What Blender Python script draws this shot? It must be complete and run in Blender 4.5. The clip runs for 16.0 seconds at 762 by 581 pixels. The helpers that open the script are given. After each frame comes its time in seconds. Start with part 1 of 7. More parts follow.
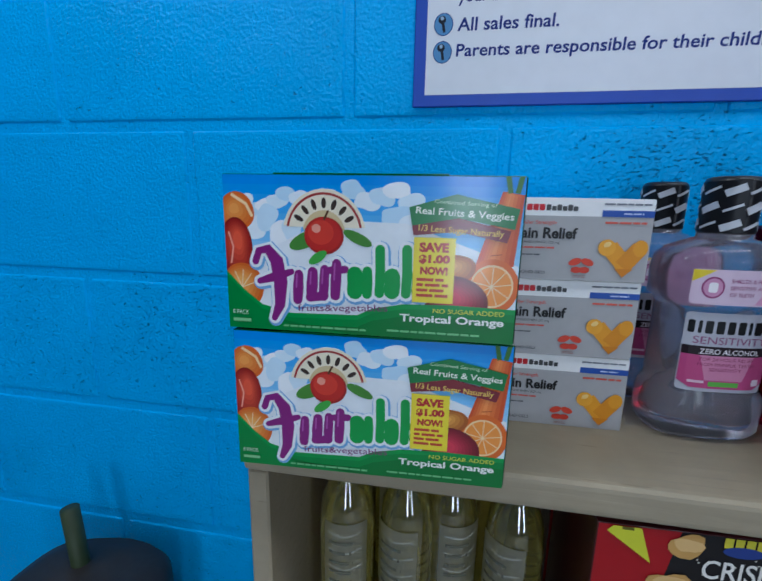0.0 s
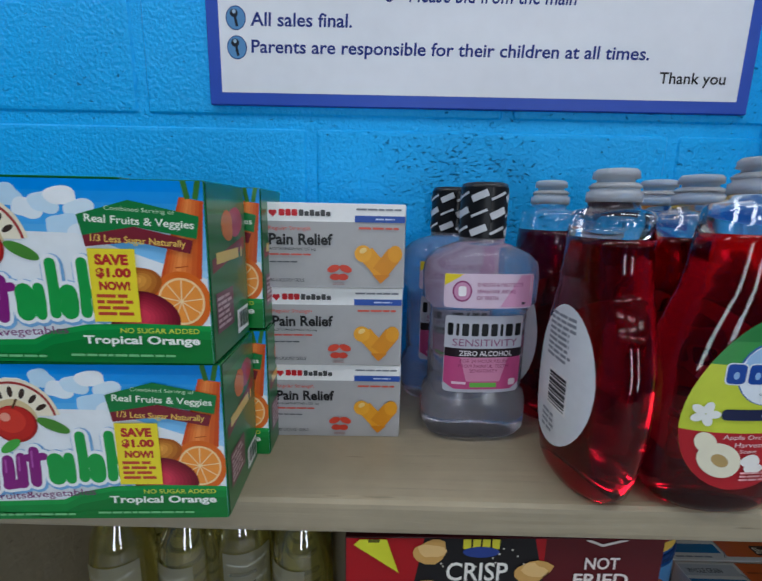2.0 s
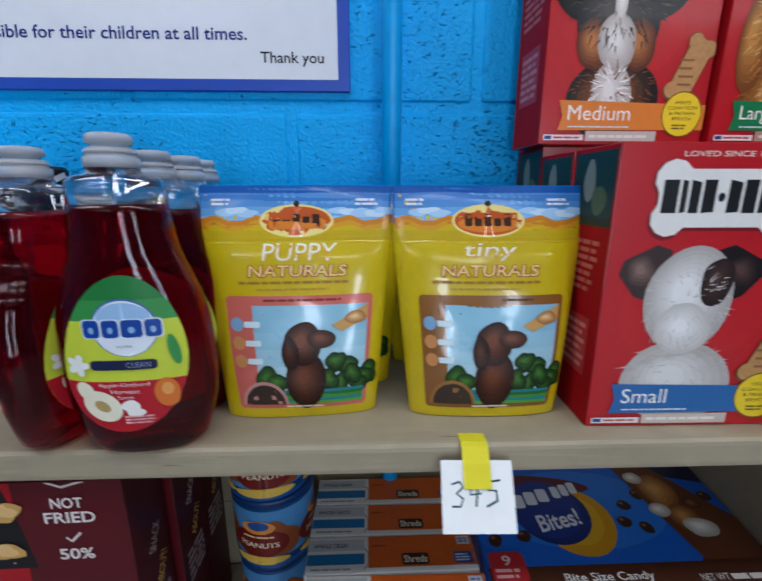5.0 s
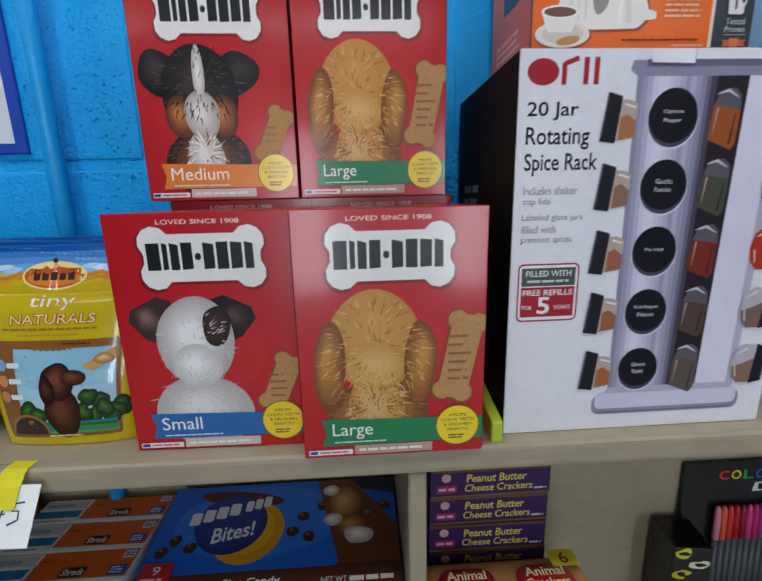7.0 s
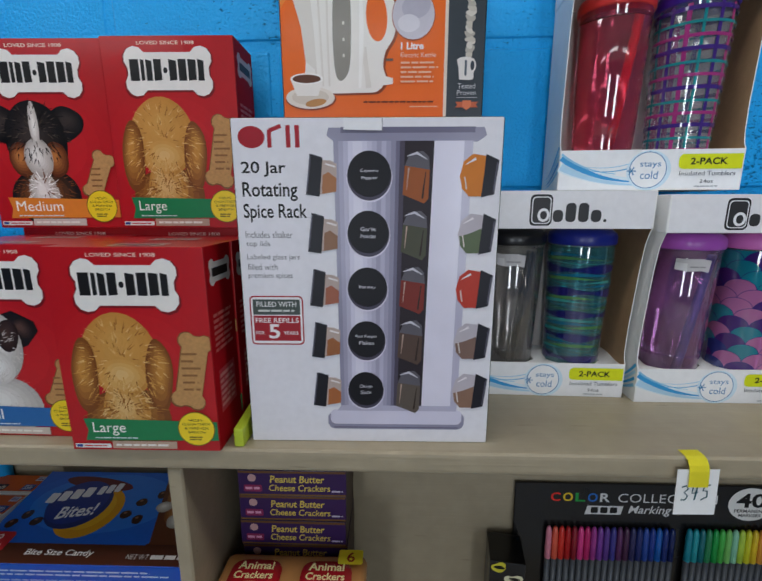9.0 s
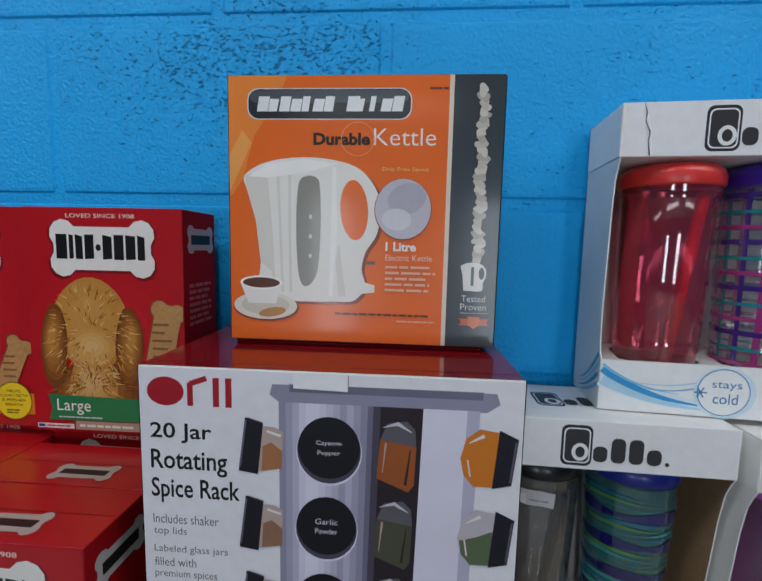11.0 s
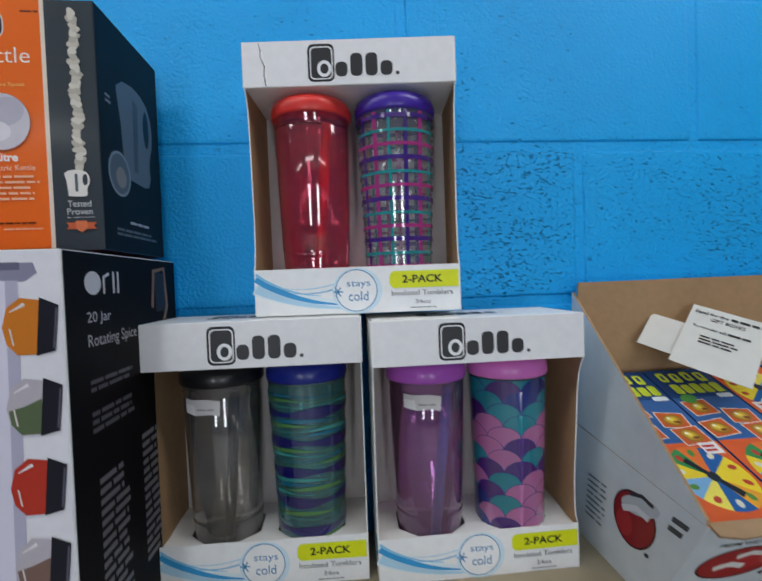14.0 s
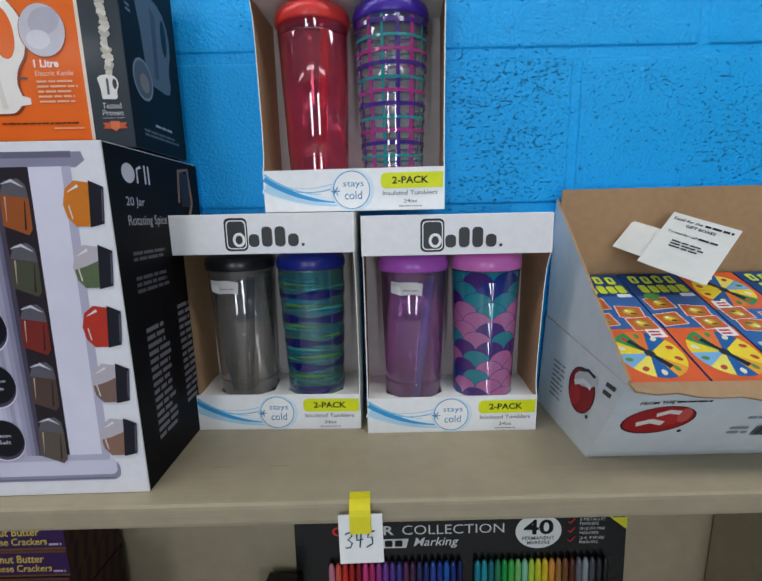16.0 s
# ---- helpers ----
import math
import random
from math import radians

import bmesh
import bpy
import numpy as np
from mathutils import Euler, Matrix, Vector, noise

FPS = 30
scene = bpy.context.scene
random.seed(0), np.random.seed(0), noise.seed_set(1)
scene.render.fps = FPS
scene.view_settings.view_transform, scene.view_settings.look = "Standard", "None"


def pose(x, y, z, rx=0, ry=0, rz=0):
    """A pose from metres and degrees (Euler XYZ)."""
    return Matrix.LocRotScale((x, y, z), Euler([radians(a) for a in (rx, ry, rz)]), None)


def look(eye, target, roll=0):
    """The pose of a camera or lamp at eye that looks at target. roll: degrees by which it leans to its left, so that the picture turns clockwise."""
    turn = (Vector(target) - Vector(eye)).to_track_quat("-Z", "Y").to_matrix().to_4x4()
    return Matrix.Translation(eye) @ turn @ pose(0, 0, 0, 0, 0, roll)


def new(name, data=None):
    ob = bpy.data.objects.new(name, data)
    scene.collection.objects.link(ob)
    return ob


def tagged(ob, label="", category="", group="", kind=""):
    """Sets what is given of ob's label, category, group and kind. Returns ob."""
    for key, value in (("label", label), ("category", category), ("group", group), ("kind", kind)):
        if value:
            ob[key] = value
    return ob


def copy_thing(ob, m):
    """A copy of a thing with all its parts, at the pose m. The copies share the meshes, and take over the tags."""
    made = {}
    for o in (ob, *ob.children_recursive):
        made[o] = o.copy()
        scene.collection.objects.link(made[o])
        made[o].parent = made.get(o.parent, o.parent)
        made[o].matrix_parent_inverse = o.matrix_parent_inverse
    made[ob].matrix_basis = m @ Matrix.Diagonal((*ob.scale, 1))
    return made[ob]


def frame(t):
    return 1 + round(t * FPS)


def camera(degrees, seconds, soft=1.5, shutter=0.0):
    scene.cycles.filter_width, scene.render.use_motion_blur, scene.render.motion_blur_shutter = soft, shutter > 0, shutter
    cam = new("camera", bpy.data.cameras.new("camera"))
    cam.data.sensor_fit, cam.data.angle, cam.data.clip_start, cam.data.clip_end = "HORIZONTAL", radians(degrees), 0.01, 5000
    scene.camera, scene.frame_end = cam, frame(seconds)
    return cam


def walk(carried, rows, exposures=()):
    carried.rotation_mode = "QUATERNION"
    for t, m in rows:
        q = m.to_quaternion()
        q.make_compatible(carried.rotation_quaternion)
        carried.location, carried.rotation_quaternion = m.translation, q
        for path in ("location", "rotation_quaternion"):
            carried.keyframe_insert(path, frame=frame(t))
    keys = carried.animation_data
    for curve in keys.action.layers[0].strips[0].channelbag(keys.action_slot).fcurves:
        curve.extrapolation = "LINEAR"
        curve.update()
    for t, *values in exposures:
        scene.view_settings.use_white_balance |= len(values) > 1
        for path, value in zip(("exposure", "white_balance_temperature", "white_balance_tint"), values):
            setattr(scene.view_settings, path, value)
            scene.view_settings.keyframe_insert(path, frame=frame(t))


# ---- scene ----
cam = camera(86.4, 16.0, soft=1.55, shutter=0.33)
PATH = [
    (0, (0.002, 0.189, 1.388), (-0.325, 2.121, 0.984), 1.2),
    (0.5, (0.02, 0.185, 1.393), (-0.233, 2.138, 1.045), 1.0),
    (1, (0.051, 0.195, 1.392), (-0.146, 2.157, 1.058), 0.6),
    (1.5, (0.106, 0.211, 1.389), (0.016, 2.173, 1.01), 0.9),
    (2, (0.14, 0.222, 1.394), (0.131, 2.183, 1.002), 1.2),
    (2.5, (0.17, 0.223, 1.396), (0.213, 2.178, 0.973), 2.0),
    (3, (0.214, 0.224, 1.395), (0.295, 2.173, 0.957), 1.4),
    (3.5, (0.265, 0.222, 1.396), (0.369, 2.168, 0.946), 0.5),
    (4, (0.338, 0.214, 1.399), (0.45, 2.156, 0.932), 0.1),
    (4.5, (0.439, 0.199, 1.403), (0.527, 2.138, 0.921), -0.3),
    (5, (0.545, 0.186, 1.393), (0.608, 2.127, 0.913), -0.0),
    (5.2, (0.59, 0.18, 1.391), (0.654, 2.119, 0.906), 0.4),
    (7.3, (0.97, 0.091, 1.45), (1.05, 2.042, 1.018), -1.8),
    (7.5, (0.982, 0.062, 1.462), (1.031, 2.011, 1.016), -2.1),
    (7.8, (1.051, 0.02, 1.468), (1.037, 1.972, 1.034), -2.1),
    (8, (1.101, 0.021, 1.466), (1.082, 1.973, 1.032), -1.8),
    (8.2, (1.14, 0.028, 1.462), (1.119, 1.981, 1.032), -1.1),
    (10.3, (1.301, 0.169, 1.556), (1.216, 2.135, 1.204), 0.5),
    (10.5, (1.293, 0.195, 1.591), (1.203, 2.166, 1.262), 0.7),
    (11, (1.275, 0.217, 1.636), (1.128, 2.201, 1.432), 1.3),
    (11.5, (1.286, 0.226, 1.635), (1.103, 2.215, 1.537), 1.7),
    (12, (1.3, 0.235, 1.636), (1.105, 2.225, 1.602), 1.4),
    (12.5, (1.37, 0.253, 1.619), (1.212, 2.247, 1.608), 1.5),
    (13, (1.469, 0.243, 1.598), (1.428, 2.242, 1.566), 0.0),
    (13.5, (1.509, 0.201, 1.566), (1.604, 2.199, 1.537), -1.4),
    (14, (1.557, 0.174, 1.519), (1.726, 2.166, 1.473), -2.1),
    (14.5, (1.599, 0.14, 1.5), (1.735, 2.131, 1.368), -3.2),
    (15, (1.595, 0.127, 1.495), (1.678, 2.112, 1.264), -2.7),
    (15.5, (1.603, 0.112, 1.489), (1.649, 2.09, 1.196), -1.7),
    (16, (1.598, 0.104, 1.481), (1.607, 2.07, 1.111), -1.2),
]
LIGHTNESS = [(0, -0.48, 5450, 9), (1, -0.47, 5800, 9), (1.5, -0.42, 6000, 9), (3, -0.29, 5950, 9), (5.2, -0.22, 5750, 11), (7.5, -0.38, 6150, 10), (9, -0.50, 6200, 10), (11, -0.78, 6100, 9), (12.5, -0.80, 6400, 10), (14, -0.54, 6250, 9), (16, -0.33, 6200, 9)]
walk(cam, [(t, look(eye, target, roll)) for t, eye, target, roll in PATH], LIGHTNESS)

# ---- world, lamps ----
world = bpy.data.worlds.new("world")
scene.world = world
world.use_nodes = True
world.node_tree.nodes["Background"].inputs[0].default_value = (0.6, 0.7, 0.8, 1)
world.node_tree.nodes["Background"].inputs[1].default_value = 0.05
TUBES = [(-0.9, 0.02), (0.75, 0.02), (2.4, 0.02), (-0.9, -2.2), (1.0, -2.2), (2.9, -2.2)]
for tx, ty in TUBES:
    lamp = bpy.data.lights.new("tube_light", "AREA")
    lamp.shape, lamp.size, lamp.size_y = "RECTANGLE", 1.2, 0.28
    lamp.energy, lamp.color = (11 if tx < 0 else 7.6 if tx < 2 else 10.2) if ty > -1 else 3, (1.0, 0.97, 0.93)
    new("tube_light", lamp).matrix_world = pose(tx, ty, 2.66, 0, 0, 0)

WINDOWS = [(0.15, 0.65), (2.05, 2.55)]
for wx0, wx1 in WINDOWS:
    lamp = bpy.data.lights.new("window_daylight", "AREA")
    lamp.shape, lamp.size, lamp.size_y = "RECTANGLE", wx1 - wx0 - 0.04, 1.8
    lamp.energy, lamp.color = 36, (0.92, 0.97, 1.0)
    new("window_daylight", lamp).matrix_world = look(((wx0 + wx1) / 2, -3.93, 1.3), ((wx0 + wx1) / 2, 0, 1.3))


# ---- materials ----
def lin(h):
    h = h.lstrip("#")
    return tuple((c / 12.92 if c <= 0.04045 else ((c + 0.055) / 1.055) ** 2.4) for c in (int(h[i:i + 2], 16) / 255 for i in (0, 2, 4)))


MATS = {}


def material(name, color, rough=0.5, vary=0.12, scale=60.0, bump=0.0, bump_scale=300.0, metal=0.0, trans=0.0, ior=1.45, coat=0.0, spread=0.0, blotch=8.0, spec=0.5):
    """A painted, printed or moulded surface: two scales of tone, fine relief, optional change from piece to piece."""
    if name in MATS:
        return MATS[name]
    m = bpy.data.materials.new(name)
    m.use_nodes = True
    nt = m.node_tree
    b = nt.nodes["Principled BSDF"]
    color = lin(color) if isinstance(color, str) else color
    b.inputs["Metallic"].default_value = metal
    b.inputs["Transmission Weight"].default_value = trans
    b.inputs["IOR"].default_value = ior
    b.inputs["Coat Weight"].default_value = coat
    b.inputs["Specular IOR Level"].default_value = spec
    b.inputs["Coat Roughness"].default_value = 0.12 if coat < 0.45 else 0.05
    b.inputs["Coat IOR"].default_value = 1.5 if coat < 1 else 1.9
    co = nt.nodes.new("ShaderNodeTexCoord")
    fine, wide = nt.nodes.new("ShaderNodeTexNoise"), nt.nodes.new("ShaderNodeTexNoise")
    fine.inputs["Scale"].default_value, wide.inputs["Scale"].default_value = scale, blotch
    fine.inputs["Detail"].default_value, wide.inputs["Detail"].default_value = 6, 3
    nt.links.new(co.outputs["Object"], fine.inputs["Vector"])
    nt.links.new(co.outputs["Object"], wide.inputs["Vector"])
    add = nt.nodes.new("ShaderNodeMath")
    add.operation = "ADD"
    nt.links.new(fine.outputs["Fac"], add.inputs[0])
    nt.links.new(wide.outputs["Fac"], add.inputs[1])
    last = add
    if spread:
        info = nt.nodes.new("ShaderNodeObjectInfo")
        mul = nt.nodes.new("ShaderNodeMath")
        mul.operation = "MULTIPLY_ADD"
        mul.inputs[1].default_value = spread
        nt.links.new(info.outputs["Random"], mul.inputs[0])
        nt.links.new(add.outputs[0], mul.inputs[2])
        last = mul
    ramp = nt.nodes.new("ShaderNodeMapRange")
    ramp.inputs["From Min"].default_value, ramp.inputs["From Max"].default_value = 0.6, 1.4 + spread
    ramp.inputs["To Min"].default_value, ramp.inputs["To Max"].default_value = 1 - vary, 1 + vary
    nt.links.new(last.outputs[0], ramp.inputs["Value"])
    mix = nt.nodes.new("ShaderNodeVectorMath")
    mix.operation = "SCALE"
    mix.inputs[0].default_value = color[:3]
    nt.links.new(ramp.outputs[0], mix.inputs["Scale"])
    nt.links.new(mix.outputs[0], b.inputs["Base Color"])
    rr = nt.nodes.new("ShaderNodeMapRange")
    rr.inputs["To Min"].default_value, rr.inputs["To Max"].default_value = max(0.02, rough * 0.85), min(1, rough * 1.15)
    nt.links.new(wide.outputs["Fac"], rr.inputs["Value"])
    nt.links.new(rr.outputs[0], b.inputs["Roughness"])
    if bump:
        bn, bt = nt.nodes.new("ShaderNodeTexNoise"), nt.nodes.new("ShaderNodeBump")
        bn.inputs["Scale"].default_value, bn.inputs["Detail"].default_value = bump_scale, 4
        bt.inputs["Strength"].default_value, bt.inputs["Distance"].default_value = bump, 0.002
        nt.links.new(co.outputs["Object"], bn.inputs["Vector"])
        nt.links.new(bn.outputs["Fac"], bt.inputs["Height"])
        nt.links.new(bt.outputs[0], b.inputs["Normal"])
    MATS[name] = m
    return m


def ink(h, rough=0.38):
    """Printing ink of that colour on coated card."""
    return material("ink_" + h.lstrip("#") + ("" if rough == 0.38 else "_%d" % (rough * 100)), h, rough, vary=0.05, scale=120, blotch=14, spec=0.28)


def gloss_ink(h):
    """Printing ink under varnish or shrink film, not quite flat."""
    return material("gloss_ink_" + h.lstrip("#"), h, 0.3, vary=0.05, scale=120, blotch=14, coat=0.4, bump=0.10, bump_scale=34)


def wall_paint():
    m = bpy.data.materials.new("blue_block_paint")
    m.use_nodes = True
    nt = m.node_tree
    b = nt.nodes["Principled BSDF"]
    co, info = nt.nodes.new("ShaderNodeNewGeometry"), nt.nodes.new("ShaderNodeObjectInfo")
    pit, pores, wide = nt.nodes.new("ShaderNodeTexNoise"), nt.nodes.new("ShaderNodeTexNoise"), nt.nodes.new("ShaderNodeTexNoise")
    for n, sc, de in ((pit, 270, 4), (pores, 240, 5), (wide, 5.0, 4)):
        n.inputs["Scale"].default_value, n.inputs["Detail"].default_value = sc, de
        nt.links.new(co.outputs["Position"], n.inputs["Vector"])
    pit.inputs["Distortion"].default_value = 0.35
    flat = nt.nodes.new("ShaderNodeMapping")
    flat.inputs["Scale"].default_value = (0.62, 1.0, 1.25)
    nt.links.new(co.outputs["Position"], flat.inputs["Vector"])
    nt.links.new(flat.outputs[0], pit.inputs["Vector"])
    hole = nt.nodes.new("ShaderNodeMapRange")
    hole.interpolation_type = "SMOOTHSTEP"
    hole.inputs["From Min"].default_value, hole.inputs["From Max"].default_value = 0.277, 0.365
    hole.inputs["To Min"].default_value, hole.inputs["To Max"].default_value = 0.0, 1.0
    # some blocks are closer-grained than others
    shift = nt.nodes.new("ShaderNodeMath")
    shift.operation = "MULTIPLY_ADD"
    shift.inputs[1].default_value = 0.10
    shift.inputs[2].default_value = -0.034
    sq = nt.nodes.new("ShaderNodeMath")
    sq.operation = "ADD"
    nt.links.new(info.outputs["Random"], shift.inputs[0])
    nt.links.new(pit.outputs["Fac"], sq.inputs[0])
    nt.links.new(shift.outputs[0], sq.inputs[1])
    patch = nt.nodes.new("ShaderNodeMath")
    patch.operation = "MULTIPLY_ADD"
    patch.inputs[1].default_value = 0.30
    nt.links.new(wide.outputs["Fac"], patch.inputs[0])
    nt.links.new(sq.outputs[0], patch.inputs[2])
    off = nt.nodes.new("ShaderNodeMath")
    off.operation = "SUBTRACT"
    off.inputs[1].default_value = 0.15
    nt.links.new(patch.outputs[0], off.inputs[0])
    nt.links.new(off.outputs[0], hole.inputs["Value"])
    grain = nt.nodes.new("ShaderNodeMath")
    grain.operation = "MULTIPLY_ADD"
    grain.inputs[1].default_value = 0.5
    nt.links.new(pores.outputs["Fac"], grain.inputs[0])
    nt.links.new(hole.outputs[0], grain.inputs[2])
    bump = nt.nodes.new("ShaderNodeBump")
    bump.inputs["Strength"].default_value, bump.inputs["Distance"].default_value = 0.85, 0.0055
    nt.links.new(grain.outputs[0], bump.inputs["Height"])
    nt.links.new(bump.outputs[0], b.inputs["Normal"])
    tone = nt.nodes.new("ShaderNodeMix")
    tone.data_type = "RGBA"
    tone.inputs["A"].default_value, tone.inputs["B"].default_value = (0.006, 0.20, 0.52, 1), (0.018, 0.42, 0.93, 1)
    # pores turn a deeper blue: the shade inside them is put into the colour
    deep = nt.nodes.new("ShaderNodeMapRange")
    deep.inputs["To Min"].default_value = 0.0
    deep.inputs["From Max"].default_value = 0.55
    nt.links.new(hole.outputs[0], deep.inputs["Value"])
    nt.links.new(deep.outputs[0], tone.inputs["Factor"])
    shade = nt.nodes.new("ShaderNodeMapRange")
    shade.inputs["To Min"].default_value, shade.inputs["To Max"].default_value = 0.86, 1.14
    nt.links.new(wide.outputs["Fac"], shade.inputs["Value"])
    sc = nt.nodes.new("ShaderNodeVectorMath")
    sc.operation = "SCALE"
    nt.links.new(tone.outputs["Result"], sc.inputs[0])
    nt.links.new(shade.outputs[0], sc.inputs["Scale"])
    nt.links.new(sc.outputs[0], b.inputs["Base Color"])
    b.inputs["Roughness"].default_value = 0.42
    b.inputs["Specular IOR Level"].default_value = 0.3
    return m


def board_paint():
    m = material("beige_shelf_paint", (0.365, 0.308, 0.208), 0.40, vary=0.10, scale=40, bump=0.0)
    nt = m.node_tree
    b = nt.nodes["Principled BSDF"]
    co, mp = nt.nodes.new("ShaderNodeTexCoord"), nt.nodes.new("ShaderNodeMapping")
    mp.inputs["Scale"].default_value = (1.2, 22, 22)
    w, bt = nt.nodes.new("ShaderNodeTexNoise"), nt.nodes.new("ShaderNodeBump")
    w.inputs["Scale"].default_value, w.inputs["Detail"].default_value, w.inputs["Distortion"].default_value = 5, 6, 0.6
    bt.inputs["Strength"].default_value, bt.inputs["Distance"].default_value = 0.35, 0.002
    nt.links.new(co.outputs["Object"], mp.inputs["Vector"])
    nt.links.new(mp.outputs[0], w.inputs["Vector"])
    nt.links.new(w.outputs["Fac"], bt.inputs["Height"])
    nt.links.new(bt.outputs[0], b.inputs["Normal"])
    # scuffs and chipped streaks along the boards
    mq, sq = nt.nodes.new("ShaderNodeMapping"), nt.nodes.new("ShaderNodeTexNoise")
    mq.inputs["Scale"].default_value = (5, 60, 60)
    sq.inputs["Scale"].default_value, sq.inputs["Detail"].default_value = 2.2, 5
    hit, mix = nt.nodes.new("ShaderNodeMapRange"), nt.nodes.new("ShaderNodeMix")
    hit.inputs["From Min"].default_value, hit.inputs["From Max"].default_value = 0.685, 0.75
    hit.inputs["To Max"].default_value = 0.7
    mix.data_type = "RGBA"
    mix.inputs["B"].default_value = (0.10, 0.075, 0.05, 1)
    nt.links.new(co.outputs["Object"], mq.inputs["Vector"])
    nt.links.new(mq.outputs[0], sq.inputs["Vector"])
    nt.links.new(sq.outputs["Fac"], hit.inputs["Value"])
    nt.links.new(hit.outputs[0], mix.inputs["Factor"])
    nt.links.new(b.inputs["Base Color"].links[0].from_socket, mix.inputs["A"])
    nt.links.new(mix.outputs["Result"], b.inputs["Base Color"])
    return m


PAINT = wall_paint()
BEIGE = board_paint()
WHITE = material("white_card", "#f2f2f0", 0.45, vary=0.04, bump=0.05)
KRAFT = material("brown_corrugated_card", (0.40, 0.25, 0.13), 0.8, vary=0.12, scale=90, bump=0.2)
CLEAR = material("clear_plastic", (0.93, 0.94, 0.97), 0.05, vary=0.02, trans=1.0, ior=1.33)
# unseen ceiling, far walls and floor: tones chosen for the light they bounce
CEILING = material("off_white_ceiling", (0.36, 0.35, 0.34), 0.8, vary=0.1, bump=0.2)
PLASTER = material("low_bounce_blue_plaster", (0.03, 0.12, 0.26), 0.8, vary=0.1, bump=0.2)
CONCRETE = material("grey_floor_concrete", (0.42, 0.40, 0.37), 0.6, vary=0.2, scale=25, bump=0.2)


# ---- building helpers ----
def mesh_of(bm, name, mats):
    bm.normal_update()
    me = bpy.data.meshes.new(name)
    bm.to_mesh(me)
    bm.free()
    for m in mats if isinstance(mats, (list, tuple)) else [mats]:
        me.materials.append(m)
    return me


def part(name, bm, mat, parent, label="", smooth=False):
    ob = new(name, mesh_of(bm, name, mat))
    if parent is not None:
        ob.parent = parent
    if smooth:
        for p in ob.data.polygons:
            p.use_smooth = True
    return tagged(ob, label)


def thing(name, label, category, m, group=""):
    ob = new(name)
    ob.matrix_world = m
    ob.empty_display_size = 0.02
    return tagged(ob, label, category, group)


def box(bm, x0, y0, z0, x1, y1, z1, bevel=0.0, mat=0, segments=1):
    made = bmesh.ops.create_cube(bm, size=1.0)["verts"]
    for v in made:
        v.co = Vector((x0 + (v.co.x + 0.5) * (x1 - x0), y0 + (v.co.y + 0.5) * (y1 - y0), z0 + (v.co.z + 0.5) * (z1 - z0)))
    faces = {f for v in made for f in v.link_faces}
    for f in faces:
        f.material_index = mat
    if bevel:
        edges = {e for v in made for e in v.link_edges}
        out = bmesh.ops.bevel(bm, geom=list(edges), offset=bevel, segments=segments, profile=0.6, affect="EDGES", clamp_overlap=True)
        for f in out["faces"]:
            f.material_index = mat
    return bm


def one_box(*a, **k):
    return box(bmesh.new(), *a, **k)


def loft(bm, rings, n=36, p=2.0, caps=True, mat=0):
    """Rings of (z, half width, half depth, x, y), p: 2 round, 4 squarish."""
    loops = []
    for r in rings:
        z, hx, hy = r[:3]
        cx, cy = (r[3], r[4]) if len(r) > 4 else (0, 0)
        pp = r[5] if len(r) > 5 else p
        loop = []
        for i in range(n):
            a = 2 * math.pi * i / n
            c, s = math.cos(a), math.sin(a)
            loop.append(bm.verts.new((cx + hx * math.copysign(abs(c) ** (2 / pp), c), cy + hy * math.copysign(abs(s) ** (2 / pp), s), z)))
        loops.append(loop)
    for lo, hi in zip(loops, loops[1:]):
        for i in range(n):
            f = bm.faces.new((lo[i], lo[(i + 1) % n], hi[(i + 1) % n], hi[i]))
            f.material_index, f.smooth = mat, True
    if caps:
        bm.faces.new(loops[0][::-1]).material_index = mat
        bm.faces.new(loops[-1]).material_index = mat
    return bm


def tube(bm, a, b, r, n=12, mat=0):
    a, b = Vector(a), Vector(b)
    m = Matrix.Translation((a + b) / 2) @ (b - a).to_track_quat("Z", "Y").to_matrix().to_4x4()
    out = bmesh.ops.create_cone(bm, cap_ends=True, segments=n, radius1=r, radius2=r, depth=(b - a).length, matrix=m)
    for f in {f for v in out["verts"] for f in v.link_faces}:
        f.material_index, f.smooth = mat, len(f.verts) == 4
    return bm


def blend(a, b, k):
    """A tone between two printing colours."""
    u, v = ([int(h.lstrip("#")[i:i + 2], 16) for i in (0, 2, 4)] for h in (a, b))
    return "#" + "".join("%02x" % round(p + (q - p) * k) for p, q in zip(u, v))


